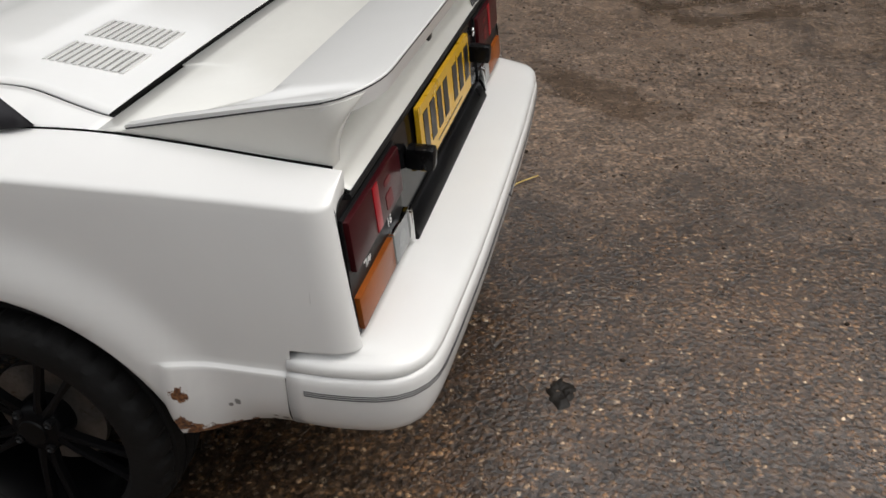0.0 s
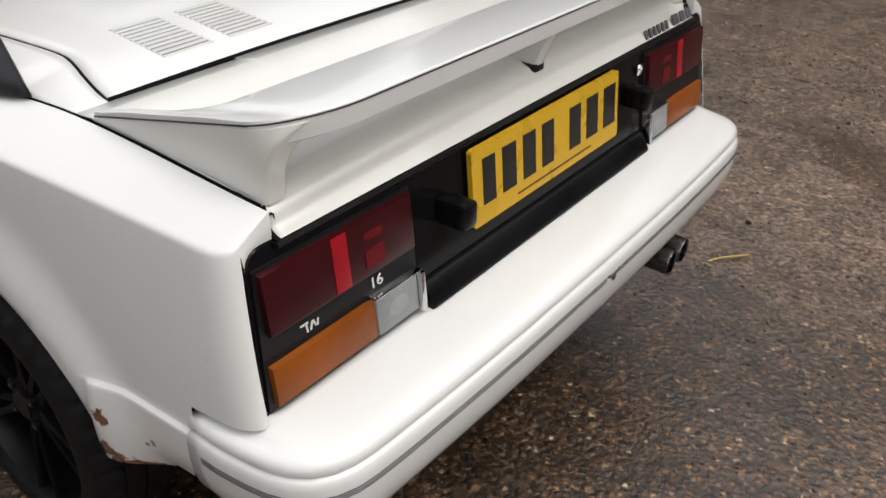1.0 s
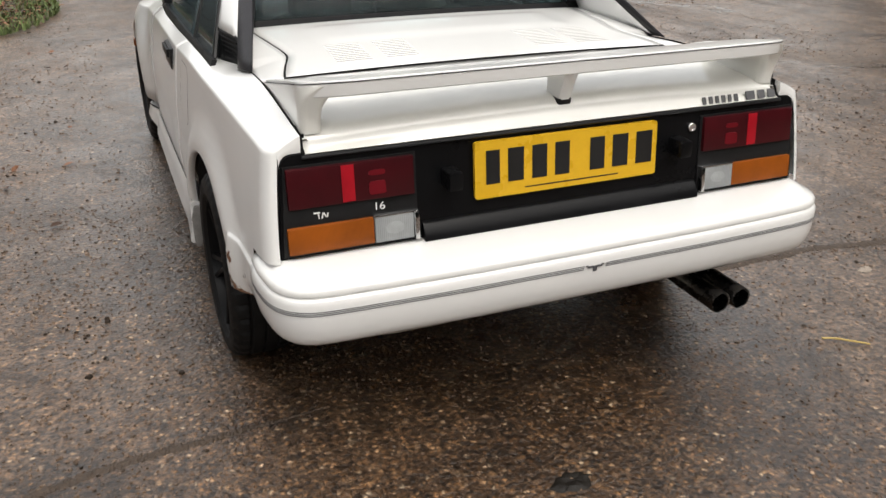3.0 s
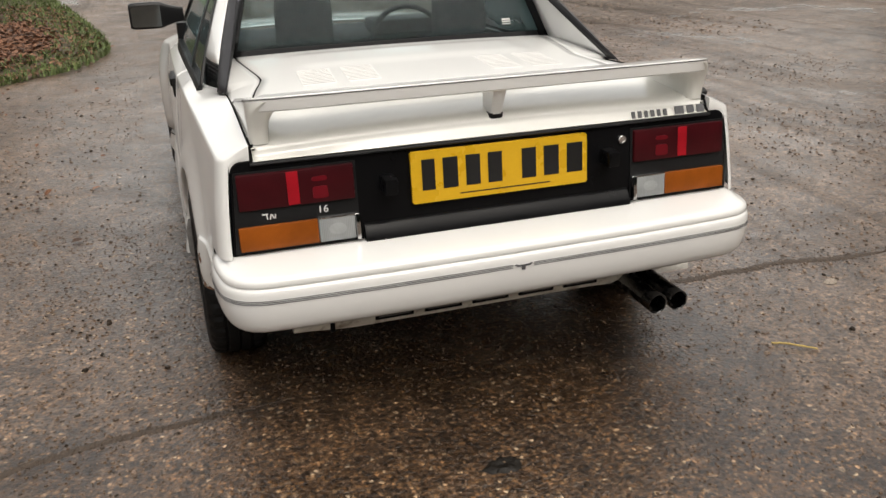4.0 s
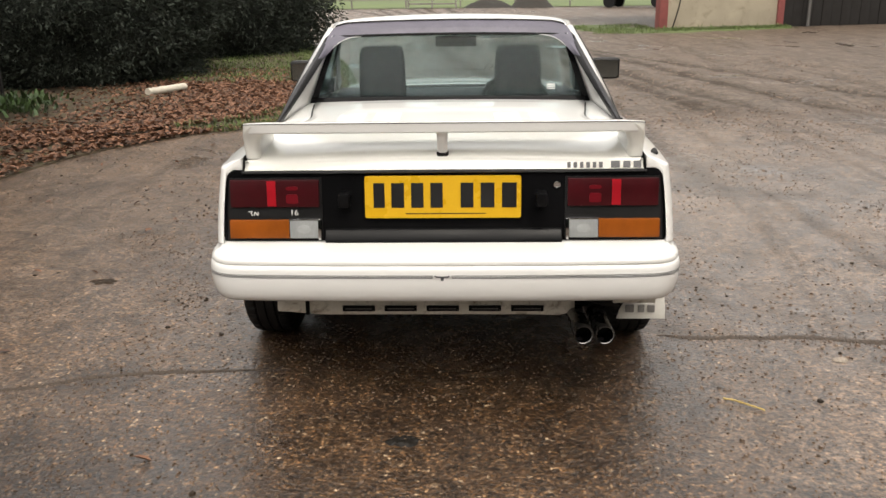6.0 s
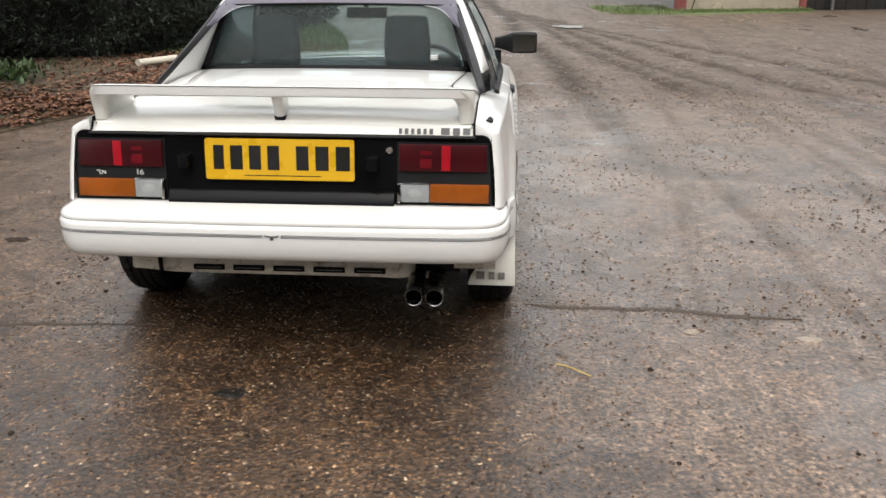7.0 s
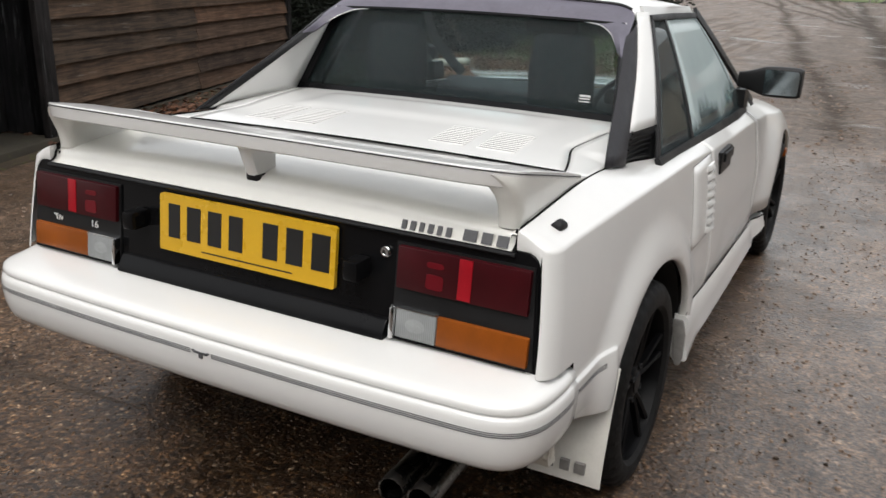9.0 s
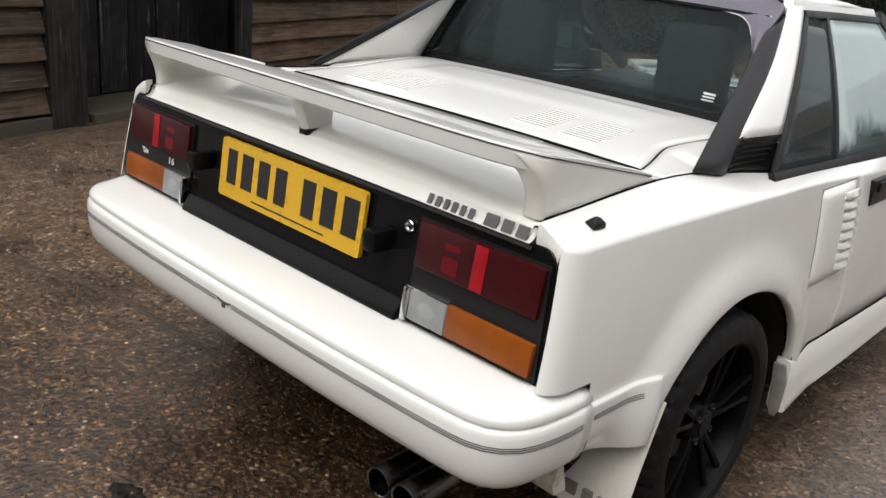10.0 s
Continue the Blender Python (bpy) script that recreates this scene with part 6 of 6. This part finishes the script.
part("valance_gap", Patch().box((-.497, .110, .325), (-.485, .125, .405)), M_DARK_GAP, valance, solid=True)
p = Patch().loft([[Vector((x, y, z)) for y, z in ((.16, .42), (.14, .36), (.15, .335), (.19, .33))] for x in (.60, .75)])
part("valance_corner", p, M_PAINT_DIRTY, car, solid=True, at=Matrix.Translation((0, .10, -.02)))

# mud flap behind the right wheel
rows = []
for i in range(9):
    z = lerp(.192, .462, i / 8)
    x0 = lerp(.642, .690, sm(.19, .30, z))
    x1 = lerp(.826, .820, (z - .19) / .27)
    y = lerp(.402, .502, (i / 8) ** 1.3)
    rows.append([Vector((x0, y, z)), Vector((x1, y, z)), Vector((x1, y + .006, z)), Vector((x0, y + .006, z))])
flap = part("mud_flap", Patch().loft(rows), M_FLAP, car, "dirty white mud flap with grey worn bars", solid=True, bevel=.002)
q = Patch()
for x0, w in ((.676, .042), (.724, .030), (.760, .034)):
    q.box((x0, .402, .218), (x0 + w * .75, .4125, .245))
part("flap_bars", q, M_FLAP_PRINT, flap, "worn grey bars", solid=True)

# twin exhaust
exhaust = Patch().loft(lathe([(.30, .02), (.30, .045), (.9, .05), (.9, .02)], 20, "y"))
exhaust = part("exhaust", exhaust, M_STEEL, car, "twin-tip steel exhaust", solid=True, at=Matrix.Translation((.49, 0, .30)))
for x in (-.017, .055):
    p = Patch()
    p.grid(lathe([(.34, .031), (.10, .0322), (.052, .0328), (.048, .0315), (.050, .0285), (.10, .0275), (.30, .027)], 32, "y"), wrap=True)
    part("exhaust_tip", p, M_CHROME_DULL, exhaust, "round polished tailpipe", at=Matrix.Translation((x, 0, -.025)) @ pose(0, 0, 0, 1.5, 0, 2))
    # black disc closing the bore, in place of the darkness inside the pipe
    p = Patch().fan([Vector(v) for v in lathe([(.12, .0280)], 24, "y")[0]])
    part("dark_bore", p, M_DARK_GAP, exhaust, at=Matrix.Translation((x, 0, -.025)))

# aerial base on the right shoulder
p = Patch().loft([[Vector((x, y, z)) for x, y in ((.706, .269), (.730, .266), (.733, .298), (.711, .299))] for z in (.848, .858)] + [[Vector((x, y, .868)) for x, y in ((.717, .278), (.725, .277), (.726, .287), (.718, .288))]])
part("aerial_base", p, M_BLACK_PLASTIC, car, "black aerial base", solid=True, bevel=.002)

# ---------------------------------------------------------------- cabin
A_LINE = [(.667, .765, .884), (.631, .888, .950), (.563, 1.116, 1.080), (.526, 1.240, 1.155)]
RIDGE = [(.674, .712, .886), (.642, .837, .952), (.584, 1.079, 1.082), (.548, 1.222, 1.164)]
B_LINE = [(.690, .838, .866), (.666, .932, .945), (.602, 1.172, 1.082), (.548, 1.322, 1.196)]
GL_B, GL_T = (.618, 1.165, .914), (.522, 1.284, 1.196)


def gx(y, z):
    return .737 - .452 * (z - .83) - .03 * sm(2.0, 2.7, y) + .012 * math.sin(math.pi * min(1, max(0, (z - .83) / .4)))


for sx in (1, -1):
    a, b, r = curve3(A_LINE, 14), curve3(B_LINE, 14), curve3(RIDGE, 14)
    p, q = Patch(), Patch()
    p.grid([[r[i] + Vector((-.004, .004, -.002)), r[i], r[i].lerp(b[i], .3) + Vector((.007, -.004, .002)), r[i].lerp(b[i], .65) + Vector((.008, -.003, .002)), b[i], b[i] + Vector((-.008, .010, 0))] for i in range(15)])
    q.grid([[r[i] + Vector((-.001, .001, 0)), r[i].lerp(a[i], .5) + Vector((-.003, 0, 0)), a[i] + Vector((-.003, 0, 0)), a[i] + Vector((.012, .006, -.004))] for i in range(15)])
    if sx < 0:
        p.mirror()
        q.mirror()
    trim = part("buttress_trim", p, M_GREY_TRIM, car, "faded dark grey buttress trim", out=(sx, -.6, .3), thick=.003)
    part("trim_inner_face", q, M_BLACK_PLASTIC, trim, "black inner face", out=(-sx, -.3, .3), thick=.003)
    # inner face of the flying buttress
    g = curve3([GL_B, vl(GL_B, GL_T, .5), GL_T], 14)
    rows = []
    for i in range(15):
        rows.append([a[i].lerp(g[i], k / 6) + Vector((.006 * math.sin(math.pi * k / 6), 0, 0)) for k in range(7)])
    p = Patch().grid(rows)
    if sx < 0:
        p.mirror()
    part("buttress_panel", p, M_PAINT, car, out=(-sx, -.3, 0), thick=.004)
    # white pillar
    rows = []
    for i in range(13):
        t = i / 12
        bb = Vector((0, 0, 0))
        z = lerp(.938, 1.226, t)
        k = spl([(q[2], q[1]) for q in B_LINE + [(.530, 1.362, 1.226), (.526, 1.375, 1.24)]])(z)
        kx = spl([(q[2], q[0]) for q in B_LINE + [(.530, 1.362, 1.226), (.526, 1.375, 1.24)]])(z)
        yf = lerp(1.103, 1.405, t)
        rows.append([Vector((lerp(kx, gx(yf, z), u ** .7), lerp(k, yf, u), z)) for u in [j / 6 for j in range(7)]])
    p = Patch().grid(rows)
    if sx < 0:
        p.mirror()
    part("rear_pillar", p, M_PAINT, car, out=(sx, 0, 0), thick=.004)
    # black louvre below the pillar
    p = Patch()
    rows = []
    for i in range(9):
        y = lerp(.842, 1.085, i / 8)
        zb, zt = seam_z(y) - .006, min(.940, .868 + .92 * (y - .838))
        zt = max(zb + .004, zt)
        xb, xt = seam_x(y) - .004, lerp(.670, gx(1.1, .940) - .004, sm(.90, 1.1, y))
        rows.append([Vector((lerp(xb, xt, k / 4), y, lerp(zb, zt, k / 4))) for k in range(5)])
    p.grid(rows)
    if sx < 0:
        p.mirror()
    louvre = part("pillar_louvre", p, M_BLACK_PLASTIC, car, "black louvred pillar grille", out=(sx, 0, .3), thick=.006)
    for k in range(6):
        z = .862 + .0135 * k
        q = Patch()
        y0, y1 = .905 + .006 * k, 1.03 + .011 * k
        q.loft([[Vector((sx * (lerp(seam_x(y) - .004, lerp(.670, gx(1.1, .940) - .004, sm(.90, 1.1, y)), (z - seam_z(y) + .006) / (.946 - seam_z(y))) + dx), y, z + dz)) for dx, dz in ((-.006, -.002), (.004, 0), (.004, .004), (-.006, .008))] for y in (y0, lerp(y0, y1, .5), y1)])
        part("louvre_slat", q, M_BLACK_PLASTIC, louvre, solid=True)
    # side glass: small fixed pane and door window
    def pane(name, corners, mat, label, frame=.0):
        rows = []
        (y0, z0), (y1, z1), (y2, z2), (y3, z3) = corners   # rear low, front low, front top, rear top
        for i in range(9):
            t = i / 8
            rows.append([Vector((gx(lerp(lerp(y0, y3, t), lerp(y1, y2, t), u), lerp(lerp(z0, z3, t), lerp(z1, z2, t), u)) + frame,
                                 lerp(lerp(y0, y3, t), lerp(y1, y2, t), u), lerp(lerp(z0, z3, t), lerp(z1, z2, t), u))) for u in [k / 10 for k in range(11)]])
        q = Patch().grid(rows)
        if sx < 0:
            q.mirror()
        return part(name, q, mat, car, label, out=(sx, 0, 0), thick=.004)
    w = pane("quarter_window", ((1.035, .858), (1.42, .845), (1.53, 1.19), (1.405, 1.20)), M_GLASS_DARK, "dark tinted quarter window")
    w.visible_shadow = False
    w = pane("door_window", ((1.445, .845), (2.40, .822), (1.98, 1.19), (1.555, 1.195)), M_GLASS_PALE if sx > 0 else M_GLASS_SIDE, "door window, paler towards its top" if sx > 0 else "dark tinted door window")
    w.visible_shadow = False
    # black window frames: belt strip, divider, top rail, windscreen pillar
    def rail(name, pts, wd, mat, th=.010, label="", up=(0, 0, 1)):
        c = curve3(pts, 16)
        rows = []
        for i, q in enumerate(c):
            t = (c[min(16, i + 1)] - c[max(0, i - 1)]).normalized()
            n = Vector((.92, 0, .39))
            s = t.cross(n).normalized() * wd / 2
            rows.append([q - s - n * .004, q - s * .9 + n * th * .8, q + n * th, q + s * .9 + n * th * .8, q + s - n * .004])
        q = Patch().loft(rows)
        if sx < 0:
            q.mirror()
        return part(name, q, mat, car, label, solid=True, smooth=50)
    G = lambda y, z: (gx(y, z), y, z)
    rail("belt_strip", [G(1.0, .846), G(1.3, .838), G(1.7, .829), G(2.1, .822), G(2.42, .812)], .030, M_BLACK_PLASTIC, .012, "black window belt strip")
    rail("window_divider", [G(1.428, .84), G(1.47, .97), G(1.51, 1.09), G(1.545, 1.20)], .022, M_BLACK_PLASTIC, .004)
    rail("window_rear_edge", [G(1.025, .855), G(1.10, .93), G(1.24, 1.06), G(1.402, 1.205)], .020, M_BLACK_PLASTIC, .004)
    rail("window_top_rail", [G(1.39, 1.208), G(1.6, 1.205), G(1.8, 1.2), G(1.99, 1.195)], .020, M_BLACK_PLASTIC, .006)
    rail("windscreen_pillar", [G(1.99, 1.205), G(2.2, 1.05), G(2.42, .93), G(2.66, .815)], .048, M_BLACK_PLASTIC, .010)
    # roof edge rail in body colour
    rail("roof_rail", [(.540, 1.385, 1.228), (.553, 1.46, 1.224), (.559, 1.6, 1.220), (.557, 1.8, 1.216), (.548, 2.0, 1.21)], .034, M_PAINT, .006)
    # door mirror
    rows = []
    for x, s in ((.700, .50), (.735, .60), (.765, .74), (.80, .96), (.84, 1), (.90, 1), (.930, .97), (.941, .86)):
        hz, hy = .060 * s, .062 * s
        ring = []
        for k in range(20):
            a = 2 * math.pi * k / 20
            c, sn = math.cos(a), math.sin(a)
            ring.append(Vector((x, 2.345 + (math.copysign(abs(c) ** .45, c) * hy * (1 if c > 0 else .35)), .940 + math.copysign(abs(sn) ** .4, sn) * hz)))
        rows.append(ring)
    p = Patch().loft(rows)
    p.loft([[Vector((x, y, z)) for y, z in ((2.32, .82), (2.32, .90), (2.40, .90), (2.42, .82))] for x in (.69, .738)])
    if sx < 0:
        p.mirror()
    mirror = part("door_mirror", p, M_BLACK_PLASTIC, car, "black plastic door mirror", solid=True)
    p = Patch().loft([[Vector((sx * x, y, z)) for x, z in ((.803, .891), (.803, .989), (.925, .986), (.932, .977), (.932, .900), (.925, .893))] for y in (2.3225, 2.3195)])
    part("mirror_glass", p, M_MIRROR, mirror, "mirror glass", solid=True)
    # cant: door card inside
    p = Patch().box((.66, 1.25, .35), (.72, 2.45, .80))
    if sx < 0:
        p.mirror()
    part("door_card", p, M_CABIN, car, solid=True)

# visor band along the roof's rear edge, drooping at both corners
VISOR_LOW = [(.548, 1.166, 1.106), (.528, 1.192, 1.128), (.506, 1.226, 1.154), (.478, 1.258, 1.174), (.44, 1.282, 1.188), (.36, 1.294, 1.195), (.2, 1.300, 1.199), (0, 1.302, 1.201)]
VISOR_TOP = [(.574, 1.128, 1.106), (.563, 1.176, 1.132), (.551, 1.232, 1.166), (.541, 1.300, 1.199), (.524, 1.352, 1.226), (.46, 1.370, 1.244), (.2, 1.378, 1.252), (0, 1.380, 1.254)]


def both_sides(line):
    return line + [Vector((-q.x, q.y, q.z)) for q in line[-2::-1]]


a, b = both_sides(curve3(VISOR_LOW, 35)), both_sides(curve3(VISOR_TOP, 35))
rows = []
for i in range(len(a)):
    m = a[i].lerp(b[i], .5) + Vector((0, -.010, .004))
    rows.append([a[i] + Vector((0, .014, .002)), a[i], a[i].lerp(m, .55), m, m.lerp(b[i], .5), b[i], b[i] + Vector((0, .012, -.004))])
visor = part("roof_visor", Patch().grid(rows), M_VISOR, car, "faded purple-grey visor along the roof's rear edge", out=(0, -1, .5), thick=.004)


def bead(line, r, shift):
    ring = [Vector((0, r * math.cos(k * math.pi / 3), r * math.sin(k * math.pi / 3))) + Vector(shift) for k in range(6)]
    return Patch().loft([[q + d for d in ring] for q in line])


part("visor_lip", bead(a[4:-4], .0016, (0, -.001, -.001)), M_WHITE_PRINT, visor, "pale lower lip", solid=True)
part("visor_seal", bead(b[12:-12], .0055, (0, .001, .002)), M_BLACK_PLASTIC, visor, "black rubber seal under the roof's edge", solid=True)

# roof
roof_w = spl([(1.30, .524), (1.40, .543), (1.5, .556), (1.65, .562), (1.8, .560), (2.06, .546)])
roof_z = spl([(1.30, 1.243), (1.39, 1.253), (1.5, 1.265), (1.65, 1.272), (1.8, 1.268), (2.06, 1.236)])
rows = []
for i in range(19):
    u = i / 18
    row = []
    for k in range(-16, 17):
        v = k / 16
        y0 = 1.384 - .010 * abs(v) ** 4
        y = lerp(y0, 2.06, u)
        x = roof_w(y) * v
        row.append(Vector((x, y, roof_z(y) - .024 * v * v - .010 * abs(v) ** 8)))
    rows.append(row)
part("roof", Patch().grid(rows), M_PAINT, car, out=(0, 0, 1), thick=.02)

# rear window in its black border
def rear_pane(k0, k1, t0, t1, off):
    rows = []
    for i in range(9):
        t = lerp(t0, t1, i / 8)
        e = Vector(GL_B).lerp(Vector(GL_T), t)
        rows.append([Vector((e.x * v, e.y + .03 * (1 - v * v) * 0.6 - off, e.z + .008 * (1 - v * v) * t)) for v in [lerp(k0, k1, k / 20) for k in range(21)]])
    return rows


w = part("rear_window", Patch().grid(rear_pane(-.972, .972, .05, .985, 0)), M_GLASS, car, "tinted rear window", out=(0, -1, 0), thick=.004)
w.visible_shadow = False
p = Patch()
for k0, k1, t0, t1 in ((-1, 1, 0, .075), (-1, -.955, .075, 1), (.955, 1, .075, 1), (-.955, .955, .975, 1.0)):
    p.grid(rear_pane(k0, k1, t0, t1, .003))
part("window_border", p, M_BLACK_GLOSS, w, "black rear window surround", out=(0, -1, 0), thick=.012)
q = Patch()
for x, z, ww, h in ((.448, .982, .034, .006), (.448, .974, .034, .004), (.448, .966, .034, .003)):
    e = vl(GL_B, GL_T, (z - .918) / .268)
    q.box((x - ww / 2, e.y - .006, z - h / 2), (x + ww / 2, e.y - .004, z + h / 2))
part("window_sticker", q, M_WHITE_PRINT, w, "small white sticker bars", solid=True)
for k in range(6):
    x = -.20 + .075 * k
    e = vl(GL_B, GL_T, .86)
    part("lettering_bar", Patch().box((x, e.y + .030, 1.120), (x + .050, e.y + .032, 1.156)), M_FAINT, w, "faint grey lettering bar", solid=True)

# windscreen, cowl, bonnet, nose
rows = []
for i in range(9):
    t = i / 8
    y, z, h = lerp(2.70, 2.06, t), lerp(.80, 1.218, t), lerp(.665, .545, t)
    rows.append([Vector((h * v, y + .09 * (1 - v * v) * (1 - .5 * t), z + .02 * (1 - v * v))) for v in [k / 10 - 1 for k in range(21)]])
w = part("windscreen", Patch().grid(rows), M_GLASS_CLEAR, car, "windscreen", out=(0, 1, .5), thick=.004)
w.visible_shadow = False
rows = []
for i in range(25):
    y = lerp(2.68, 3.86, i / 24)
    h = seam_x(y) - .003
    rows.append([Vector((h * v, y + .07 * (1 - v * v) * (1 - i / 24), seam_z(y) + .018 * (1 - v * v))) for v in [k / 12 - 1 for k in range(25)]])
part("bonnet", Patch().grid(rows), M_PAINT, car, out=(0, 0, 1), thick=.004)
rows = []
pts = [(.795, 3.50), (.775, 3.68), (.72, 3.80), (.60, 3.87), (.3, 3.91), (0, 3.925)]
half = curve3([(a, b, 0) for a, b in pts], 20)
path = half + [Vector((-v.x, v.y, 0)) for v in half[-2::-1]]
for v in path:
    c = Vector((0, 3.3, 0))
    rows.append([Vector((v.x * k, 3.3 + (v.y - 3.3) * k, z)) for k, z in ((.90, .64), (.96, .60), (.99, .57), (1, .52), (.995, .50), (1, .49), (.995, .38), (.97, .30), (.94, .24), (.80, .22))])
part("front_bumper", Patch().grid(rows), M_PAINT, car, out=(0, 1, 0), thick=.004)

# cabin: seats, dashboard, wheel, mirror, bulkhead
p = Patch()
p.box((-.70, 1.20, .34), (.70, 1.25, .90))
p.box((-.60, 1.18, .885), (.60, 1.27, .904))
part("bulkhead", p, M_CABIN, car, solid=True, bevel=.006)
for sx in (1, -1):
    cx = .31 * sx
    rows = []
    for y, z, hw, th in ((1.42, .42, .22, .09), (1.40, .55, .235, .09), (1.37, .72, .235, .085), (1.35, .84, .215, .075), (1.345, .91, .165, .06), (1.345, .925, .10, .045)):
        rows.append([Vector((cx + hw * c * (abs(c) ** -.4 if abs(c) > .05 else 1), y + th * s, z)) for c, s in [(math.cos(2 * math.pi * k / 20), math.sin(2 * math.pi * k / 20)) for k in range(20)]])
    seat = part("seat", Patch().loft(rows), M_FABRIC, car, "dark grey fabric seat", solid=True, smooth=60)
    rows = []
    for z, hw, th in ((.90, .105, .04), (.93, .107, .05), (1.03, .106, .052), (1.11, .100, .046), (1.138, .092, .036), (1.145, .07, .02)):
        rows.append([Vector((cx + hw * math.copysign(abs(c) ** .32, c), 1.345 + th * math.copysign(abs(s) ** .6, s), z)) for c, s in [(math.cos(2 * math.pi * k / 20), math.sin(2 * math.pi * k / 20)) for k in range(20)]])
    part("headrest", Patch().loft(rows), M_FABRIC, seat, solid=True, smooth=60)
    p = Patch().box((cx - .23, 1.42, .30), (cx + .23, 1.92, .46))
    part("cushion", p, M_FABRIC, seat, solid=True, bevel=.03)
p = Patch().loft([[Vector((x, y, z)) for y, z in ((2.30, .45), (2.24, .70), (2.30, .80), (2.45, .83), (2.70, .80), (2.70, .45))] for x in (-.68, .68)])
p.box((.18, 2.22, .80), (.50, 2.40, .87))
part("dashboard", p, M_CABIN, car, solid=True, bevel=.02)
ring = []
for i in range(32):
    a = 2 * math.pi * i / 32
    c = Vector((.34 + .185 * math.cos(a), 0, .185 * math.sin(a)))
    ring.append([c + Vector((.013 * math.cos(b) * math.cos(a), .013 * math.sin(b), .013 * math.cos(b) * math.sin(a))) for b in [2 * math.pi * k / 8 for k in range(8)]])
p = Patch().grid(ring + [ring[0]], wrap=True)
p.box((.17, -.01, -.03), (.51, .01, .02))
part("steering_wheel", p, M_CABIN, car, solid=True, at=Matrix.Translation((0, 2.14, .76)) @ pose(0, 0, 0, -22, 0, 0))
p = Patch().box((-.09, 1.98, 1.095), (.125, 2.01, 1.150)).box((-.0, 2.0, 1.12), (.02, 2.06, 1.225))
part("cabin_mirror", p, M_CABIN, car, solid=True, bevel=.006)

# ---------------------------------------------------------------- wheels
def wheel_parts(owner, m):
    rad, wd = .285, .185
    prof = [(-wd / 2 + .012, .210), (-wd / 2 + .002, .220), (-wd / 2 - .002, .240), (-wd / 2 + .004, .263), (-wd / 2 + .016, .278), (-wd / 2 + .03, .284),
            (-.045, .285), (-.041, .279), (-.037, .279), (-.033, .2855), (-.004, .286), (-.002, .279), (.002, .279), (.004, .286), (.033, .2855), (.037, .279), (.041, .279), (.045, .285),
            (wd / 2 - .03, .284), (wd / 2 - .016, .278), (wd / 2 - .004, .263), (wd / 2 + .002, .240), (wd / 2 - .002, .220), (wd / 2 - .012, .210)]
    rows = lathe(prof, 144)
    for i, (a, r) in enumerate(prof):
        if r > .27 and abs(a) > .044:
            for j in range(144):
                if j % 4 == 0:
                    v = Vector(rows[i][j])
                    k = (r - .007) / r
                    rows[i][j] = (v.x, v.y * k, v.z * k)
    w = new("wheel")
    w.parent = owner
    w.matrix_basis = m
    tagged(w, "black multi-spoke alloy wheel")
    part("tyre", Patch().grid(rows, wrap=True), M_TYRE, w, "black rubber tyre", solid=True, smooth=28)
    p = Patch().grid(lathe([(-.08, .19), (-.08, .211), (.0, .198), (.055, .203), (.080, .209), (.083, .216), (.077, .219), (.07, .214)], 72), wrap=True)
    rim = part("rim", p, M_RIM, w, "satin black alloy rim", smooth=35)
    for k in range(10):
        a = radians(36 * k + (9 if k % 2 else -9))
        q = Patch()
        rings = []
        for r, x, hw, th in ((.040, .052, .011, .020), (.09, .062, .0075, .018), (.15, .068, .0065, .016), (.209, .074, .009, .014)):
            rings.append([Vector((x, -hw, r)), Vector((x + .004, 0, r)), Vector((x, hw, r)), Vector((x - th, hw * .7, r)), Vector((x - th, -hw * .7, r))])
        q.loft(rings)
        part("spoke", q, M_RIM, rim, solid=True, smooth=30, at=pose(0, 0, 0, math.degrees(a), 0, 0))
    p = Patch().loft(lathe([(-.02, .055), (.045, .058), (.056, .050), (.062, .030), (.066, .028), (.067, .0)], 36))
    part("hub", p, M_RIM, rim, solid=True)
    for k in range(4):
        a = radians(45 + 90 * k)
        q = Patch().loft(lathe([(.045, .010), (.064, .0095), (.066, .007), (.060, .004)], 10))
        part("lug_nut", q, M_BLACK_PLASTIC, rim, "dark lug nut", solid=True, at=Matrix.Translation((0, .046 * math.cos(a), .046 * math.sin(a))))
    p = Patch().loft(lathe([(-.01, .02), (-.01, .12), (.005, .12), (.005, .02)], 40))
    part("brake_disc", p, M_STEEL, w, solid=True)
    return w


for sx in (1, -1):
    for yc in (REAR, NOSE):
        wheel_parts(car, pose(sx * (.728 if yc < 2 else .742), yc, .285, 13 * yc * sx, 0, 0 if sx > 0 else 180))
